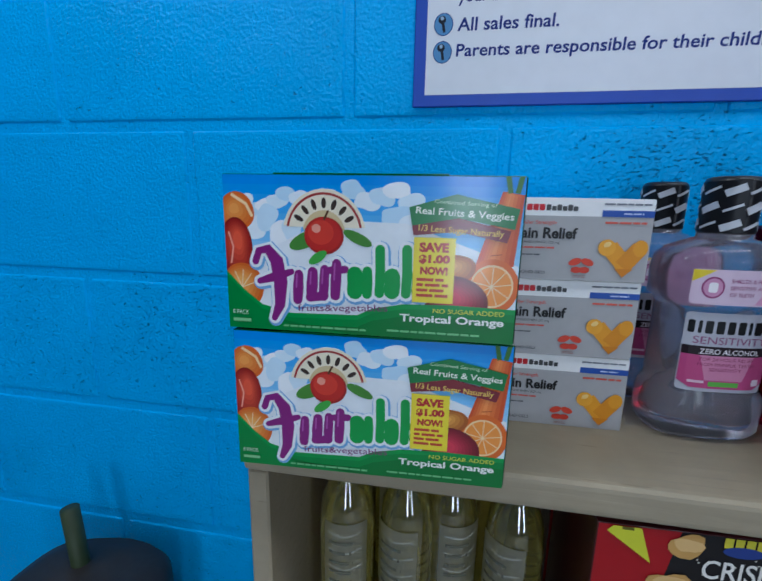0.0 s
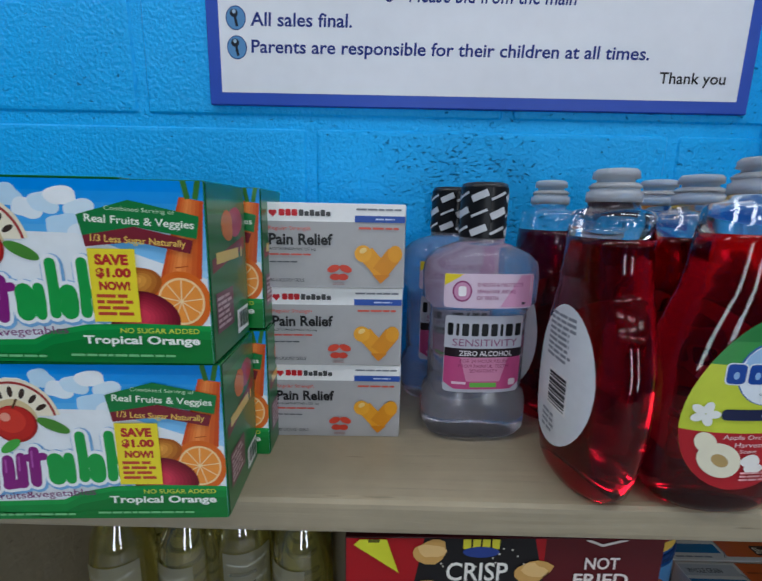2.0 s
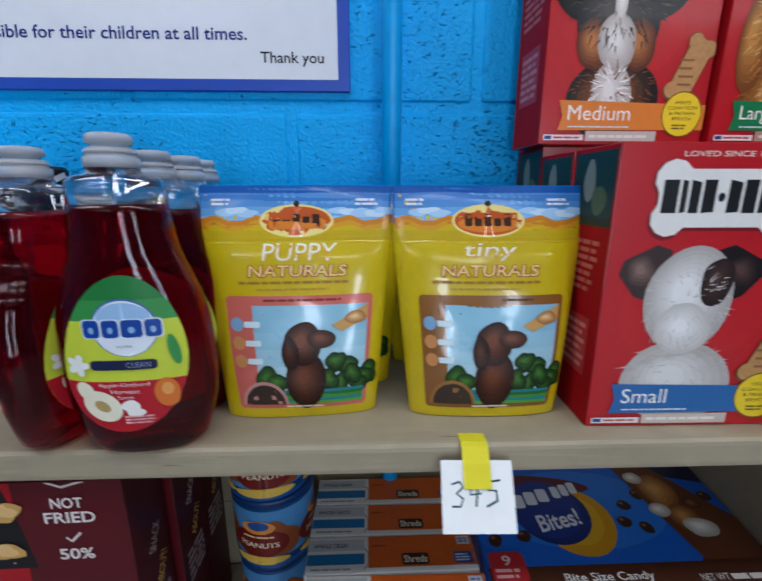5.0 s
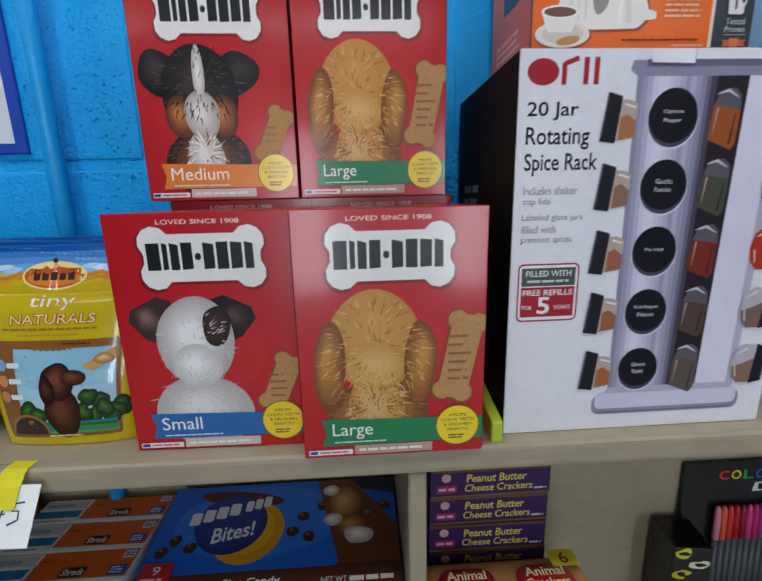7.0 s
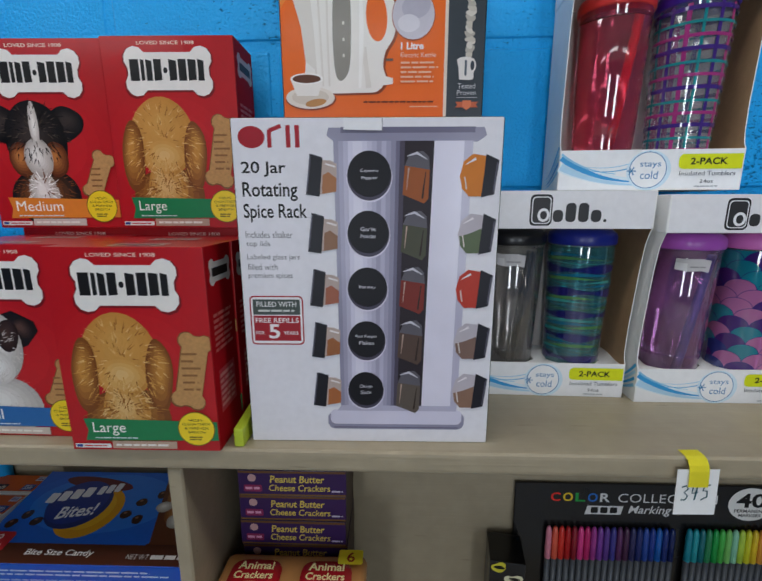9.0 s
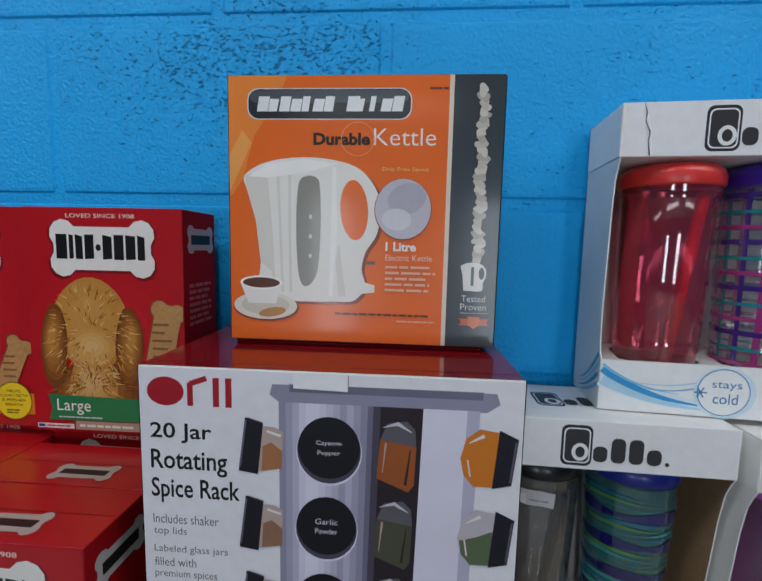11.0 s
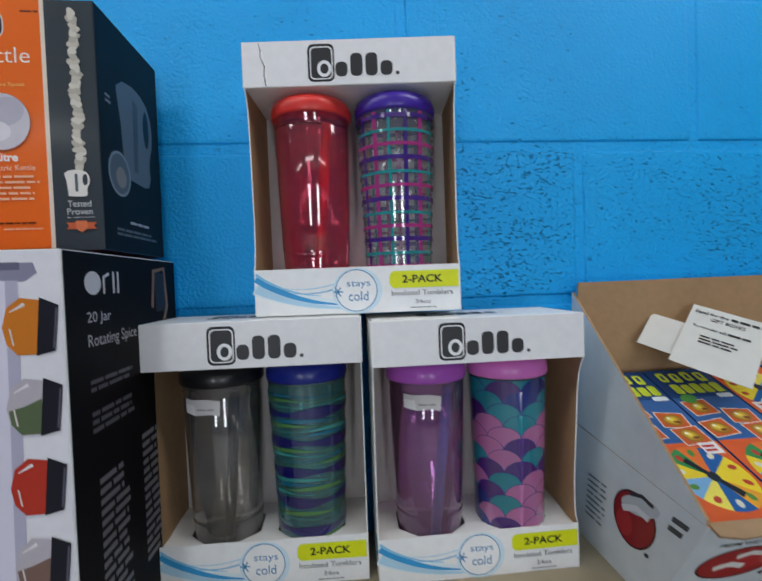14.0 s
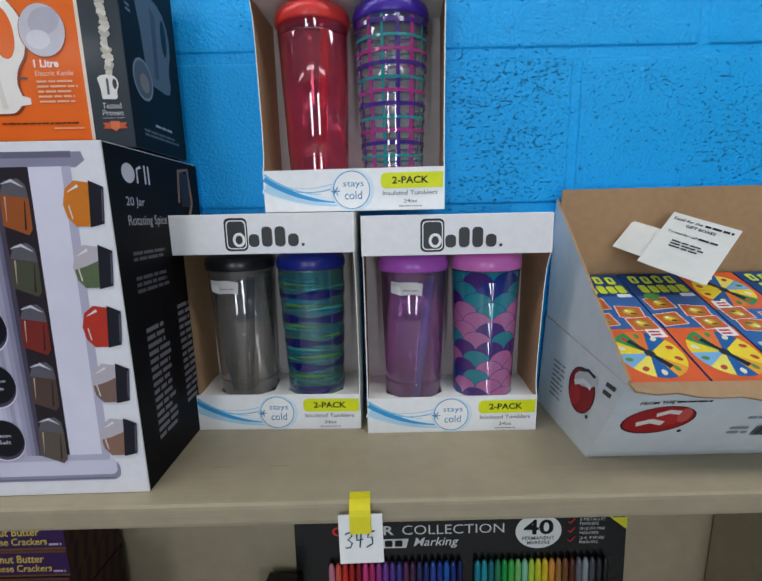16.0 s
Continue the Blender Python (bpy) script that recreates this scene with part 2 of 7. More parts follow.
class Art:
    """Printed artwork: flat pieces of ink, in metres from the lower left of a face, later ones over earlier ones."""
    STEP = 0.00005

    def __init__(self, gloss=False):
        self.pieces, self.mats, self.layer, self.gloss = [], [], 0, gloss

    def slot(self, m):
        m = (gloss_ink(m) if self.gloss else ink(m)) if isinstance(m, str) else m
        if m not in self.mats:
            self.mats.append(m)
        return self.mats.index(m)

    def poly(self, pts, col):
        self.layer += 1
        self.pieces.append(([(x, y) for x, y in pts], [tuple(range(len(pts)))], self.slot(col), self.layer))
        return self

    def rect(self, x0, y0, x1, y1, col):
        return self.poly([(x0, y0), (x1, y0), (x1, y1), (x0, y1)], col)

    def rrect(self, x0, y0, x1, y1, r, col):
        pts = []
        for cx, cy, a0 in ((x1 - r, y0 + r, -90), (x1 - r, y1 - r, 0), (x0 + r, y1 - r, 90), (x0 + r, y0 + r, 180)):
            pts += [(cx + r * math.cos(radians(a0 + a)), cy + r * math.sin(radians(a0 + a))) for a in (0, 22, 45, 68, 90)]
        return self.poly(pts, col)

    def ell(self, cx, cy, rx, ry, col, turn=0.0, a0=0, a1=360, n=28):
        pts = []
        full = a1 - a0 >= 360
        for i in range(n if full else n + 1):
            a = radians(a0 + (a1 - a0) * i / n)
            x, y = rx * math.cos(a), ry * math.sin(a)
            c, s = math.cos(radians(turn)), math.sin(radians(turn))
            pts.append((cx + c * x - s * y, cy + s * x + c * y))
        return self.poly(pts, col)

    def blob(self, cx, cy, rx, ry, col, seed=1, rough=0.12, n=30):
        rnd = random.Random(seed)
        ph = [rnd.uniform(0, 6.28) for _ in range(4)]
        pts = []
        for i in range(n):
            a = 2 * math.pi * i / n
            k = 1 + rough * sum(math.sin((j + 2) * a + ph[j]) / (j + 1) for j in range(4)) * 0.6
            pts.append((cx + rx * k * math.cos(a), cy + ry * k * math.sin(a)))
        return self.poly(pts, col)

    def line(self, pts, w, col):
        self.layer += 1
        left, right = [], []
        for i, (x, y) in enumerate(pts):
            ax, ay = pts[max(i - 1, 0)]
            bx, by = pts[min(i + 1, len(pts) - 1)]
            d = math.hypot(bx - ax, by - ay) or 1
            ww = w[i] if isinstance(w, (list, tuple)) else w
            nx, ny = -(by - ay) / d * ww / 2, (bx - ax) / d * ww / 2
            left.append((x + nx, y + ny))
            right.append((x - nx, y - ny))
        n = len(pts)
        self.pieces.append((left + right, [(i, n + i, n + i + 1, i + 1) for i in range(n - 1)], self.slot(col), self.layer))
        return self

    def bars(self, x0, y0, x1, y1, n, col, seed=0, fill=0.55):
        """Writing too small to read: n lines of word-long bars."""
        rnd = random.Random(seed + n)
        h = (y1 - y0) / n
        self.layer += 1
        k = self.slot(col)
        for i in range(n):
            x, y = x0, y1 - (i + 1) * h + h * (1 - fill) / 2
            end = x1 - (x1 - x0) * rnd.uniform(0, 0.25)
            while x < end:
                w = min(h * rnd.uniform(1.2, 3.5), end - x)
                self.pieces.append(([(x, y), (x + w, y), (x + w, y + h * fill), (x, y + h * fill)], [(0, 1, 2, 3)], k, self.layer))
                x += w + h * 0.35
        return self

    def strokes(self, cx, cy, rx, ry, col, n, seed, length=0.007, w=0.0009):
        """Short hairs that radiate from a centre, all of one colour."""
        rnd = random.Random(seed)
        self.layer += 1
        k = self.slot(col)
        for _ in range(n):
            an, d = rnd.uniform(0, 2 * math.pi), math.sqrt(rnd.uniform(0.04, 1))
            x, y = cx + rx * d * math.cos(an), cy + ry * d * math.sin(an)
            t = math.atan2(math.sin(an) * ry - 0.4 * ry, math.cos(an) * rx) + rnd.uniform(-0.4, 0.4)
            u, v = math.cos(t), math.sin(t)
            q = length * rnd.uniform(0.6, 1.3)
            self.pieces.append(([(x - v * w, y + u * w), (x + v * w, y - u * w), (x + u * q, y + v * q)], [(0, 1, 2)], k, self.layer))
        return self

    def soft(self, cx, cy, rx, ry, c0, c1, n=6, seed=1, rough=0.06, lean=(-0.12, 0.14)):
        """A rounded form shaded in steps from its rim tone to its lit tone."""
        for i in range(n):
            k = i / (n - 1)
            s = 1 - 0.72 * k
            self.blob(cx + lean[0] * rx * k, cy + lean[1] * ry * k, rx * s, ry * s, blend(c0, c1, k), seed, rough * (1 + k))
        return self

    def stroke(self, pts, w, col, grow=0.0):
        """A line with round ends."""
        ww = [(w[i] if isinstance(w, (list, tuple)) else w) + grow for i in range(len(pts))]
        for (x, y), q in ((pts[0], ww[0]), (pts[-1], ww[-1])):
            self.ell(x, y, q / 2, q / 2, col, n=12)
        return self.line(pts, ww, col)

    def text(self, s, x0, y0, x1, y1, col, slant=0.0, bold=0.0, turn=0.0):
        """Words fitted into that rectangle."""
        cu = bpy.data.curves.new("words", "FONT")
        cu.body, cu.offset, cu.resolution_u, cu.shear = s, bold, 3, slant
        ob = bpy.data.objects.new("words", cu)
        me = bpy.data.meshes.new_from_object(ob)
        co = [(v.co.x, v.co.y) for v in me.vertices]
        if co:
            lx, hx = min(c[0] for c in co), max(c[0] for c in co)
            ly, hy = min(c[1] for c in co), max(c[1] for c in co)
            sx, sy = (x1 - x0) / (hx - lx), (y1 - y0) / (hy - ly)
            cx, cy = (x0 + x1) / 2, (y0 + y1) / 2
            c, q = math.cos(radians(turn)), math.sin(radians(turn))
            pts = []
            for x, y in co:
                u, v = x0 + (x - lx) * sx - cx, y0 + (y - ly) * sy - cy
                pts.append((cx + c * u - q * v, cy + q * u + c * v))
            self.layer += 1
            self.pieces.append((pts, [tuple(p.vertices) for p in me.polygons], self.slot(col), self.layer))
        bpy.data.meshes.remove(me)
        bpy.data.objects.remove(ob)
        bpy.data.curves.remove(cu)
        return self

    def make(self, name, parent, to3d, label="", cut=0.0, lift=0.0003, smooth=False, clip=None):
        """to3d(u, v, height) gives the place in the thing; cut: cell size where the face is curved."""
        step = min(Art.STEP, 0.0012 / max(1, self.layer))
        bm = bmesh.new()
        for pts, faces, slot, layer in self.pieces:
            vs = [bm.verts.new((x, y, layer)) for x, y in pts]
            for f in faces:
                try:
                    bm.faces.new([vs[i] for i in f]).material_index = slot
                except ValueError:
                    pass
        bmesh.ops.triangulate(bm, faces=bm.faces[:])
        if clip:
            for axis, lim in ((0, clip[0]), (1, clip[1])):
                for edge, sign in ((0.0005, -1), (lim - 0.0005, 1)):
                    at_, no = Vector((0, 0, 0)), Vector((0, 0, 0))
                    at_[axis], no[axis] = edge, sign
                    bmesh.ops.bisect_plane(bm, geom=bm.verts[:] + bm.edges[:] + bm.faces[:], plane_co=at_, plane_no=no, clear_outer=True)
        if cut:
            for axis in (0, 1):
                lo, hi = min(v.co[axis] for v in bm.verts), max(v.co[axis] for v in bm.verts)
                k = math.floor(lo / cut) + 1
                while k * cut < hi:
                    at, no = Vector((0, 0, 0)), Vector((0, 0, 0))
                    at[axis], no[axis] = k * cut, 1
                    bmesh.ops.bisect_plane(bm, geom=bm.verts[:] + bm.edges[:] + bm.faces[:], plane_co=at, plane_no=no)
                    k += 1
        for f in bm.faces:
            if f.normal.z < 0:
                f.normal_flip()
        for v in bm.verts:
            v.co = Vector(to3d(v.co.x, v.co.y, lift + v.co.z * step))
        return part(name, bm, self.mats, parent, label, smooth)


def rounded(pts, n=4):
    """A closed smooth curve through the points."""
    out, m = [], len(pts)
    for i in range(m):
        a, b, c, d = (Vector(pts[(i + k) % m]) for k in (-1, 0, 1, 2))
        for j in range(n):
            t = j / n
            q = 0.5 * (2 * b + (c - a) * t + (2 * a - 5 * b + 4 * c - d) * t * t + (3 * b - a - 3 * c + d) * t ** 3)
            out.append((q.x, q.y))
    return out


def front(W, D, z=0.0):
    return lambda u, v, h: (u - W / 2, -D / 2 - h, v + z)


def right_side(W, D):
    return lambda u, v, h: (W / 2 + h, -D / 2 + u, v)


def left_side(W, D):
    return lambda u, v, h: (-W / 2 - h, D / 2 - u, v)


def top_face(W, D, H):
    return lambda u, v, h: (u - W / 2, -D / 2 + v, H + h)


def at(x0, x1, yfront, D, z, yaw=0.0):
    """Pose of a carton whose front lower edge runs from x0 to x1."""
    return pose((x0 + x1) / 2, yfront, z, 0, 0, yaw) @ Matrix.Translation((0, D / 2, 0))


# ---- room ----
WALL_Y, SHELF = 0.695, 1.2
X0, X1, YB, CEIL = -2.6, 5.0, -4.0, 2.8


def structure(name, bm, mat, label, category="wall"):
    ob = new(name, mesh_of(bm, name, mat))
    return tagged(ob, label, category, "", "structure")


wall_back = structure("wall_north", one_box(X0, WALL_Y + 0.0024, 0, X1, WALL_Y + 0.2, CEIL), PAINT, "bright blue painted concrete block wall")
bm = bmesh.new()
cuts = [X0] + [x for w in WINDOWS for x in w] + [X1]
for k in range(0, len(cuts), 2):
    box(bm, cuts[k], YB - 0.15, 0, cuts[k + 1], YB, CEIL)
for wx0, wx1 in WINDOWS:
    box(bm, wx0, YB - 0.15, 0, wx1, YB, 0.4)
    box(bm, wx0, YB - 0.15, 2.2, wx1, YB, CEIL)
structure("wall_south", bm, PLASTER, "plain unseen plaster wall with two windows, blue darkened to cut bounce")
for k, (wx0, wx1) in enumerate(WINDOWS):
    win = tagged(new("window_%d" % (k + 1)), "tall white framed window behind", "window", "", "structure")
    for a, b, c, d in ((wx0, 0.4, wx0 + 0.05, 2.2), (wx1 - 0.05, 0.4, wx1, 2.2), (wx0 + 0.05, 0.4, wx1 - 0.05, 0.45), (wx0 + 0.05, 2.15, wx1 - 0.05, 2.2)):
        part("frame_bar", one_box(a, YB - 0.1, b, c, YB - 0.06, d, 0.003), WHITE, win)
    pane = part("pane", one_box(wx0 + 0.05, YB - 0.085, 0.45, wx1 - 0.05, YB - 0.08, 2.15), CLEAR, win)
    pane.visible_shadow = False
structure("wall_west", one_box(X0 - 0.15, YB - 0.15, 0, X0, WALL_Y + 0.2, CEIL), PLASTER, "plain unseen plaster side wall, blue darkened to cut bounce")
structure("wall_east", one_box(X1, YB - 0.15, 0, X1 + 0.15, WALL_Y + 0.2, CEIL), PLASTER, "plain unseen plaster side wall, blue darkened to cut bounce")
structure("floor", one_box(X0, YB, -0.1, X1, WALL_Y, 0), CONCRETE, "grey concrete shop floor", "floor")
structure("ceiling", one_box(X0, YB, CEIL, X1, WALL_Y, CEIL + 0.1), CEILING, "plain white ceiling", "ceiling")

GLOW = bpy.data.materials.new("lamp_diffuser")
GLOW.use_nodes = True
GLOW.node_tree.nodes["Principled BSDF"].inputs["Emission Color"].default_value = (1, 0.97, 0.93, 1)
GLOW.node_tree.nodes["Principled BSDF"].inputs["Emission Strength"].default_value = 3
for tx, ty in TUBES:
    fix = thing("ceiling_light", "white fluorescent ceiling light with a diffuser", "ceiling light", pose(tx, ty, 2.67), "ceiling lights")
    part("frame", one_box(-0.64, -0.18, 0.03, 0.64, 0.18, 0.13, 0.01), WHITE, fix)
    part("diffuser", one_box(-0.6, -0.14, 0.012, 0.6, 0.14, 0.03, 0.005), GLOW, fix)


# ---- bookcase ----
def bookcase():
    case = thing("shelf_unit", "long beige painted wooden shelf unit against the wall", "shelf unit", pose(0, 0, 0))
    L, R, F, B = -0.155, 3.28, 0.463, 0.689
    bm = bmesh.new()
    box(bm, L - 0.002, F, 1.173, R, B, SHELF, 0.006, segments=3)
    part("top_board", bm, BEIGE, case)
    for x in (L, 0.987, 2.13, R - 0.02):
        part("upright", one_box(x, F + 0.004, 0, x + 0.018, B - 0.012, 1.172, 0.002), BEIGE, case)
    for lows, a, b in (((0.842, 0.46, 0.08), L + 0.018, 0.987), ((0.702, 0.40, 0.08), 1.005, 2.13), ((0.702, 0.40, 0.08), 2.148, R - 0.02)):
        for z in lows:
            part("shelf_board", one_box(a + 0.0005, F + 0.006, z, b - 0.0005, B - 0.012, z + 0.018, 0.002), BEIGE, case)
    part("back_panel", one_box(L, B - 0.011, 0.02, R, B - 0.001, 1.171), BEIGE, case)


bookcase()


# ---- top of the shelf: juice cartons ----
def carton(name, label, category, W, D, H, mat, m, group="", bevel=0.0012, sides=None):
    t = thing(name, label, category, m, group)
    part("body", one_box(-W / 2, -D / 2, 0, W / 2, D / 2, H, bevel, segments=2), mat, t)
    return t


FILM = material("green_printed_card", "#19703a", 0.16, vary=0.08, coat=0.6, bump=0.06, bump_scale=60)


def juice_carton(m):
    W, D, H = 0.19, 0.065, 0.103
    t = carton("juice_carton", "green and blue fruit juice multipack carton in shiny film", "juice carton", W, D, H, FILM, m, "juice cartons")
    a = Art(True)
    for k in range(9):
        a.rect(0.0006, 0.0006, W - 0.0006, H - 0.0006 - 0.006 * k, blend("#1590ee", "#a8d8f8", k / 8))
    for i, (x, y, rx, ry) in enumerate(((0.022, 0.083, 0.018, 0.007), (0.06, 0.088, 0.02, 0.006), (0.105, 0.09, 0.022, 0.008), (0.14, 0.078, 0.03, 0.008), (0.03, 0.07, 0.02, 0.012))):
        for q in range(5):
            a.blob(x + rx * 0.42 * (q - 2), y + ry * 0.5 * math.sin(q * 2.1 + i), rx * 0.36, ry * 0.72, blend("#c4e4fa", "#f6fbfe", (q * 3 % 5) / 4), i * 5 + q, 0.2)
    a.poly([(0.0006, 0.03), (0.03, 0.055), (0.07, 0.075), (0.12, 0.074), (0.16, 0.06), (W - 0.001, 0.05), (W - 0.001, 0.012), (0.0006, 0.012)], "#eef4f8")
    # fruit at both ends
    a.soft(0.009, 0.079, 0.012, 0.013, "#d8641a", "#f4a04a", 5, 3).line([(0.006, 0.09), (0.016, 0.084), (0.020, 0.076)], 0.002, "#fbd9a4")
    a.soft(0.008, 0.054, 0.012, 0.021, "#8e1510", "#ea5a3a", 7, 5, 0.05, (0.1, 0.3)).line([(0.003, 0.066), (0.006, 0.056), (0.004, 0.045)], 0.0012, "#f6a58c")
    a.soft(0.012, 0.030, 0.014, 0.016, "#d9661a", "#f8b45c", 6, 7, 0.04)
    for k in range(5):
        an = radians(20 + 32 * k)
        a.line([(0.011, 0.029), (0.011 + 0.011 * math.cos(an), 0.029 + 0.012 * math.sin(an))], 0.0006, "#fce0b4")
    for k in range(5):
        a.poly([(0.162 + 0.002 * k, 0.045), (0.186 - 0.003 * k, 0.05), (0.1893 - 0.002 * k, 0.092), (0.1765 + 0.0012 * k, 0.094)], blend("#cf4f14", "#f4954a", k / 4))
    for k in range(4):
        a.line([(0.172 + 0.002 * k, 0.056 + 0.009 * k), (0.179 + 0.002 * k, 0.057 + 0.009 * k)], 0.0007, "#c4561c")
    a.line([(0.181, 0.093), (0.179, 0.103)], 0.003, "#3d7a2c").line([(0.185, 0.093), (0.187, 0.103)], 0.003, "#3d7a2c")
    a.soft(0.174, 0.037, 0.0165, 0.017, "#e06a18", "#f79a3e", 4, 5, 0.02).ell(0.174, 0.037, 0.013, 0.0135, "#fbd39a").ell(0.174, 0.037, 0.0118, 0.0122, "#f59a3c")
    for k in range(9):
        an = radians(40 * k + 8)
        a.line([(0.174, 0.037), (0.174 + 0.0118 * math.cos(an), 0.037 + 0.0122 * math.sin(an))], 0.0006, "#fbdcaa")
    a.soft(0.150, 0.047, 0.013, 0.010, "#a85a16", "#f0b04a", 5, 8, 0.12)
    a.soft(0.153, 0.026, 0.0195, 0.0165, "#6e0a20", "#d83a52", 8, 9, 0.03).ell(0.147, 0.033, 0.003, 0.0022, "#f6b4be", 20)
    # green ground
    pts = [(0.0006, 0.0006), (W - 0.0006, 0.0006), (W - 0.0006, 0.023), (0.15, 0.024), (0.12, 0.023), (0.1, 0.019), (0.09, 0.014), (0.045, 0.013), (0.025, 0.018), (0.012, 0.028), (0.0006, 0.04)]
    a.poly(pts, "#1f9a44").poly([(x, y - 0.0032) for x, y in pts[2:]] + [(0.0006, 0.0006), (W - 0.0006, 0.0006)], "#17893a").poly([(x, y - 0.008) for x, y in pts[2:9]] + [(0.09, 0.0006), (W - 0.0006, 0.0006)], "#12782f")
    # emblem with an apple
    a.ell(0.068, 0.066, 0.027, 0.028, "#f3ead0", 0, 10, 170).ell(0.068, 0.066, 0.025, 0.026, "#a3322c", 0, 10, 170).ell(0.068, 0.066, 0.0235, 0.0245, "#f3ead0", 0, 10, 170)
    a.ell(0.068, 0.066, 0.014, 0.015, "#d9c594", 0, 10, 170)
    for k in range(7):
        an = radians(150 - k * 20)
        x, y = 0.068 + 0.019 * math.cos(an), 0.066 + 0.0195 * math.sin(an)
        a.ell(x, y, 0.0016, 0.0036, "#3a2a20", math.degrees(an) - 90, n=8)
    a.ell(0.056, 0.062, 0.012, 0.005, "#4f8d33", 25).ell(0.09, 0.064, 0.01, 0.0035, "#4f8d33", -25)
    a.ell(0.068, 0.065, 0.0130, 0.0120, "#9e1c18").ell(0.0675, 0.0655, 0.0120, 0.0110, "#c0261d").ell(0.066, 0.067, 0.0085, 0.0078, "#d43a28").ell(0.063, 0.0695, 0.003, 0.0028, "#f0a08a").line([(0.068, 0.075), (0.071, 0.081)], 0.0014, "#5a3a1c")
    # the large mark: plain purple and green strokes with a white rim
    PU, GR = "#86207c", "#27a045"
    marks = [([(0.0335, 0.009), (0.0375, 0.018), (0.0385, 0.034), (0.036, 0.048), (0.030, 0.0555), (0.024, 0.054), (0.0215, 0.047)], [0.004, 0.007, 0.0095, 0.009, 0.0065, 0.005, 0.0045], PU), ([(0.024, 0.034), (0.034, 0.037), (0.046, 0.041)], [0.004, 0.006, 0.004], PU)]
    for x, y, h, w in ((0.050, 0.0225, 0.017, 0.0072), (0.0595, 0.0255, 0.016, 0.0078), (0.0675, 0.0255, 0.018, 0.0068), (0.0755, 0.0265, 0.021, 0.0072)):
        marks.append(([(x, y), (x + 0.0005, y + h * 0.5), (x + 0.001, y + h)], [w * 0.9, w, w * 0.85], PU))
    marks += [([(0.0585, 0.0245), (0.068, 0.026)], 0.006, PU), ([(0.072, 0.043), (0.082, 0.044)], 0.005, PU)]
    for x, y, h, w in ((0.0885, 0.030, 0.011, 0.0105), (0.0965, 0.0285, 0.015, 0.0062), (0.1045, 0.0295, 0.028, 0.0062), (0.1125, 0.031, 0.010, 0.010), (0.1215, 0.030, 0.028, 0.0062), (0.1295, 0.032, 0.010, 0.0095)):
        marks.append(([(x, y), (x + 0.0004, y + h * 0.5), (x, y + h)], w, GR))
    for grow, tone in ((0.0062, "#7fb4e2"), (0.0042, "#f4f8fb"), (0.0, None)):
        for pts_, w_, c_ in marks:
            a.stroke([(x + (0.0006 if grow > 0.005 else 0), y - (0.0008 if grow > 0.005 else 0)) for x, y in pts_], w_, tone or c_, grow)
    for pts_, w_, c_ in marks[2:6]:
        a.stroke([(pts_[1][0] - 0.0012, pts_[1][1]), (pts_[2][0] - 0.0012, pts_[2][1])], 0.0011, "#b45cae")
    a.ell(0.064, 0.051, 0.007, 0.003, "#4fae43", 35)
    a.text("fruits&vegetables", 0.05, 0.0148, 0.11, 0.0208, "#7a2a6e", 0.0, 0.0, 3)
    a.text("8 PACK", 0.004, 0.0105, 0.0155, 0.0135, "#eaf6e4").bars(0.004, 0.0045, 0.017, 0.0085, 1, "#8fcf92")
    a.bars(0.04, 0.003, 0.1, 0.0055, 1, "#7cc785", 3)
    a.text("NO SUGAR ADDED", 0.139, 0.0185, 0.183, 0.0215, "#d8e04c", 0, 0.01)
    a.text("Tropical Orange", 0.118, 0.0105, 0.183, 0.017, "#f2f7ee", 0, 0.03).bars(0.11, 0.004, 0.183, 0.0065, 1, "#7cc785", 5)
    # banners
    a.poly([(0.122, 0.084), (0.15, 0.092), (0.187, 0.084), (0.185, 0.072), (0.152, 0.078), (0.124, 0.073)], "#1f7c3d")
    a.text("Real Fruits & Veggies", 0.126, 0.0775, 0.184, 0.083, "#f3f6e8", 0, 0.015, -3).text("Combined Serving of", 0.137, 0.085, 0.174, 0.088, "#cfe6c4", 0, 0, -3)
    a.poly([(0.124, 0.073), (0.152, 0.078), (0.183, 0.071), (0.181, 0.064), (0.152, 0.07), (0.125, 0.067)], "#7c2430")
    a.text("1/3 Less Sugar Naturally", 0.128, 0.0675, 0.179, 0.0725, "#f2d060", 0, 0.01, -3)
    a.rect(0.1255, 0.025, 0.151, 0.066, "#f2df2c")
    a.text("SAVE", 0.129, 0.057, 0.147, 0.063, "#b8292b", 0, 0.055).text("$1.00", 0.129, 0.0495, 0.148, 0.0555, "#b8292b", 0, 0.055).text("NOW!", 0.13, 0.043, 0.147, 0.048, "#b8292b", 0, 0.055)
    a.bars(0.128, 0.028, 0.149, 0.0415, 4, "#c2452f", 2)
    a.make("front_print", t, front(W, D), clip=(W, H))
    s = Art(True)
    s.rect(0.001, 0.001, D - 0.001, H - 0.001, "#1a6b36")
    s.rect(0.001, 0.085, D - 0.001, 0.094, "#237f42").blob(0.045, 0.08, 0.012, 0.01, "#b23a58", 4).blob(0.03, 0.078, 0.01, 0.009, "#d8742c", 5)
    s.poly([(0.004, 0.052), (0.06, 0.062), (0.06, 0.07), (0.004, 0.06)], "#7c2430").bars(0.01, 0.054, 0.056, 0.066, 1, "#e2c46a")
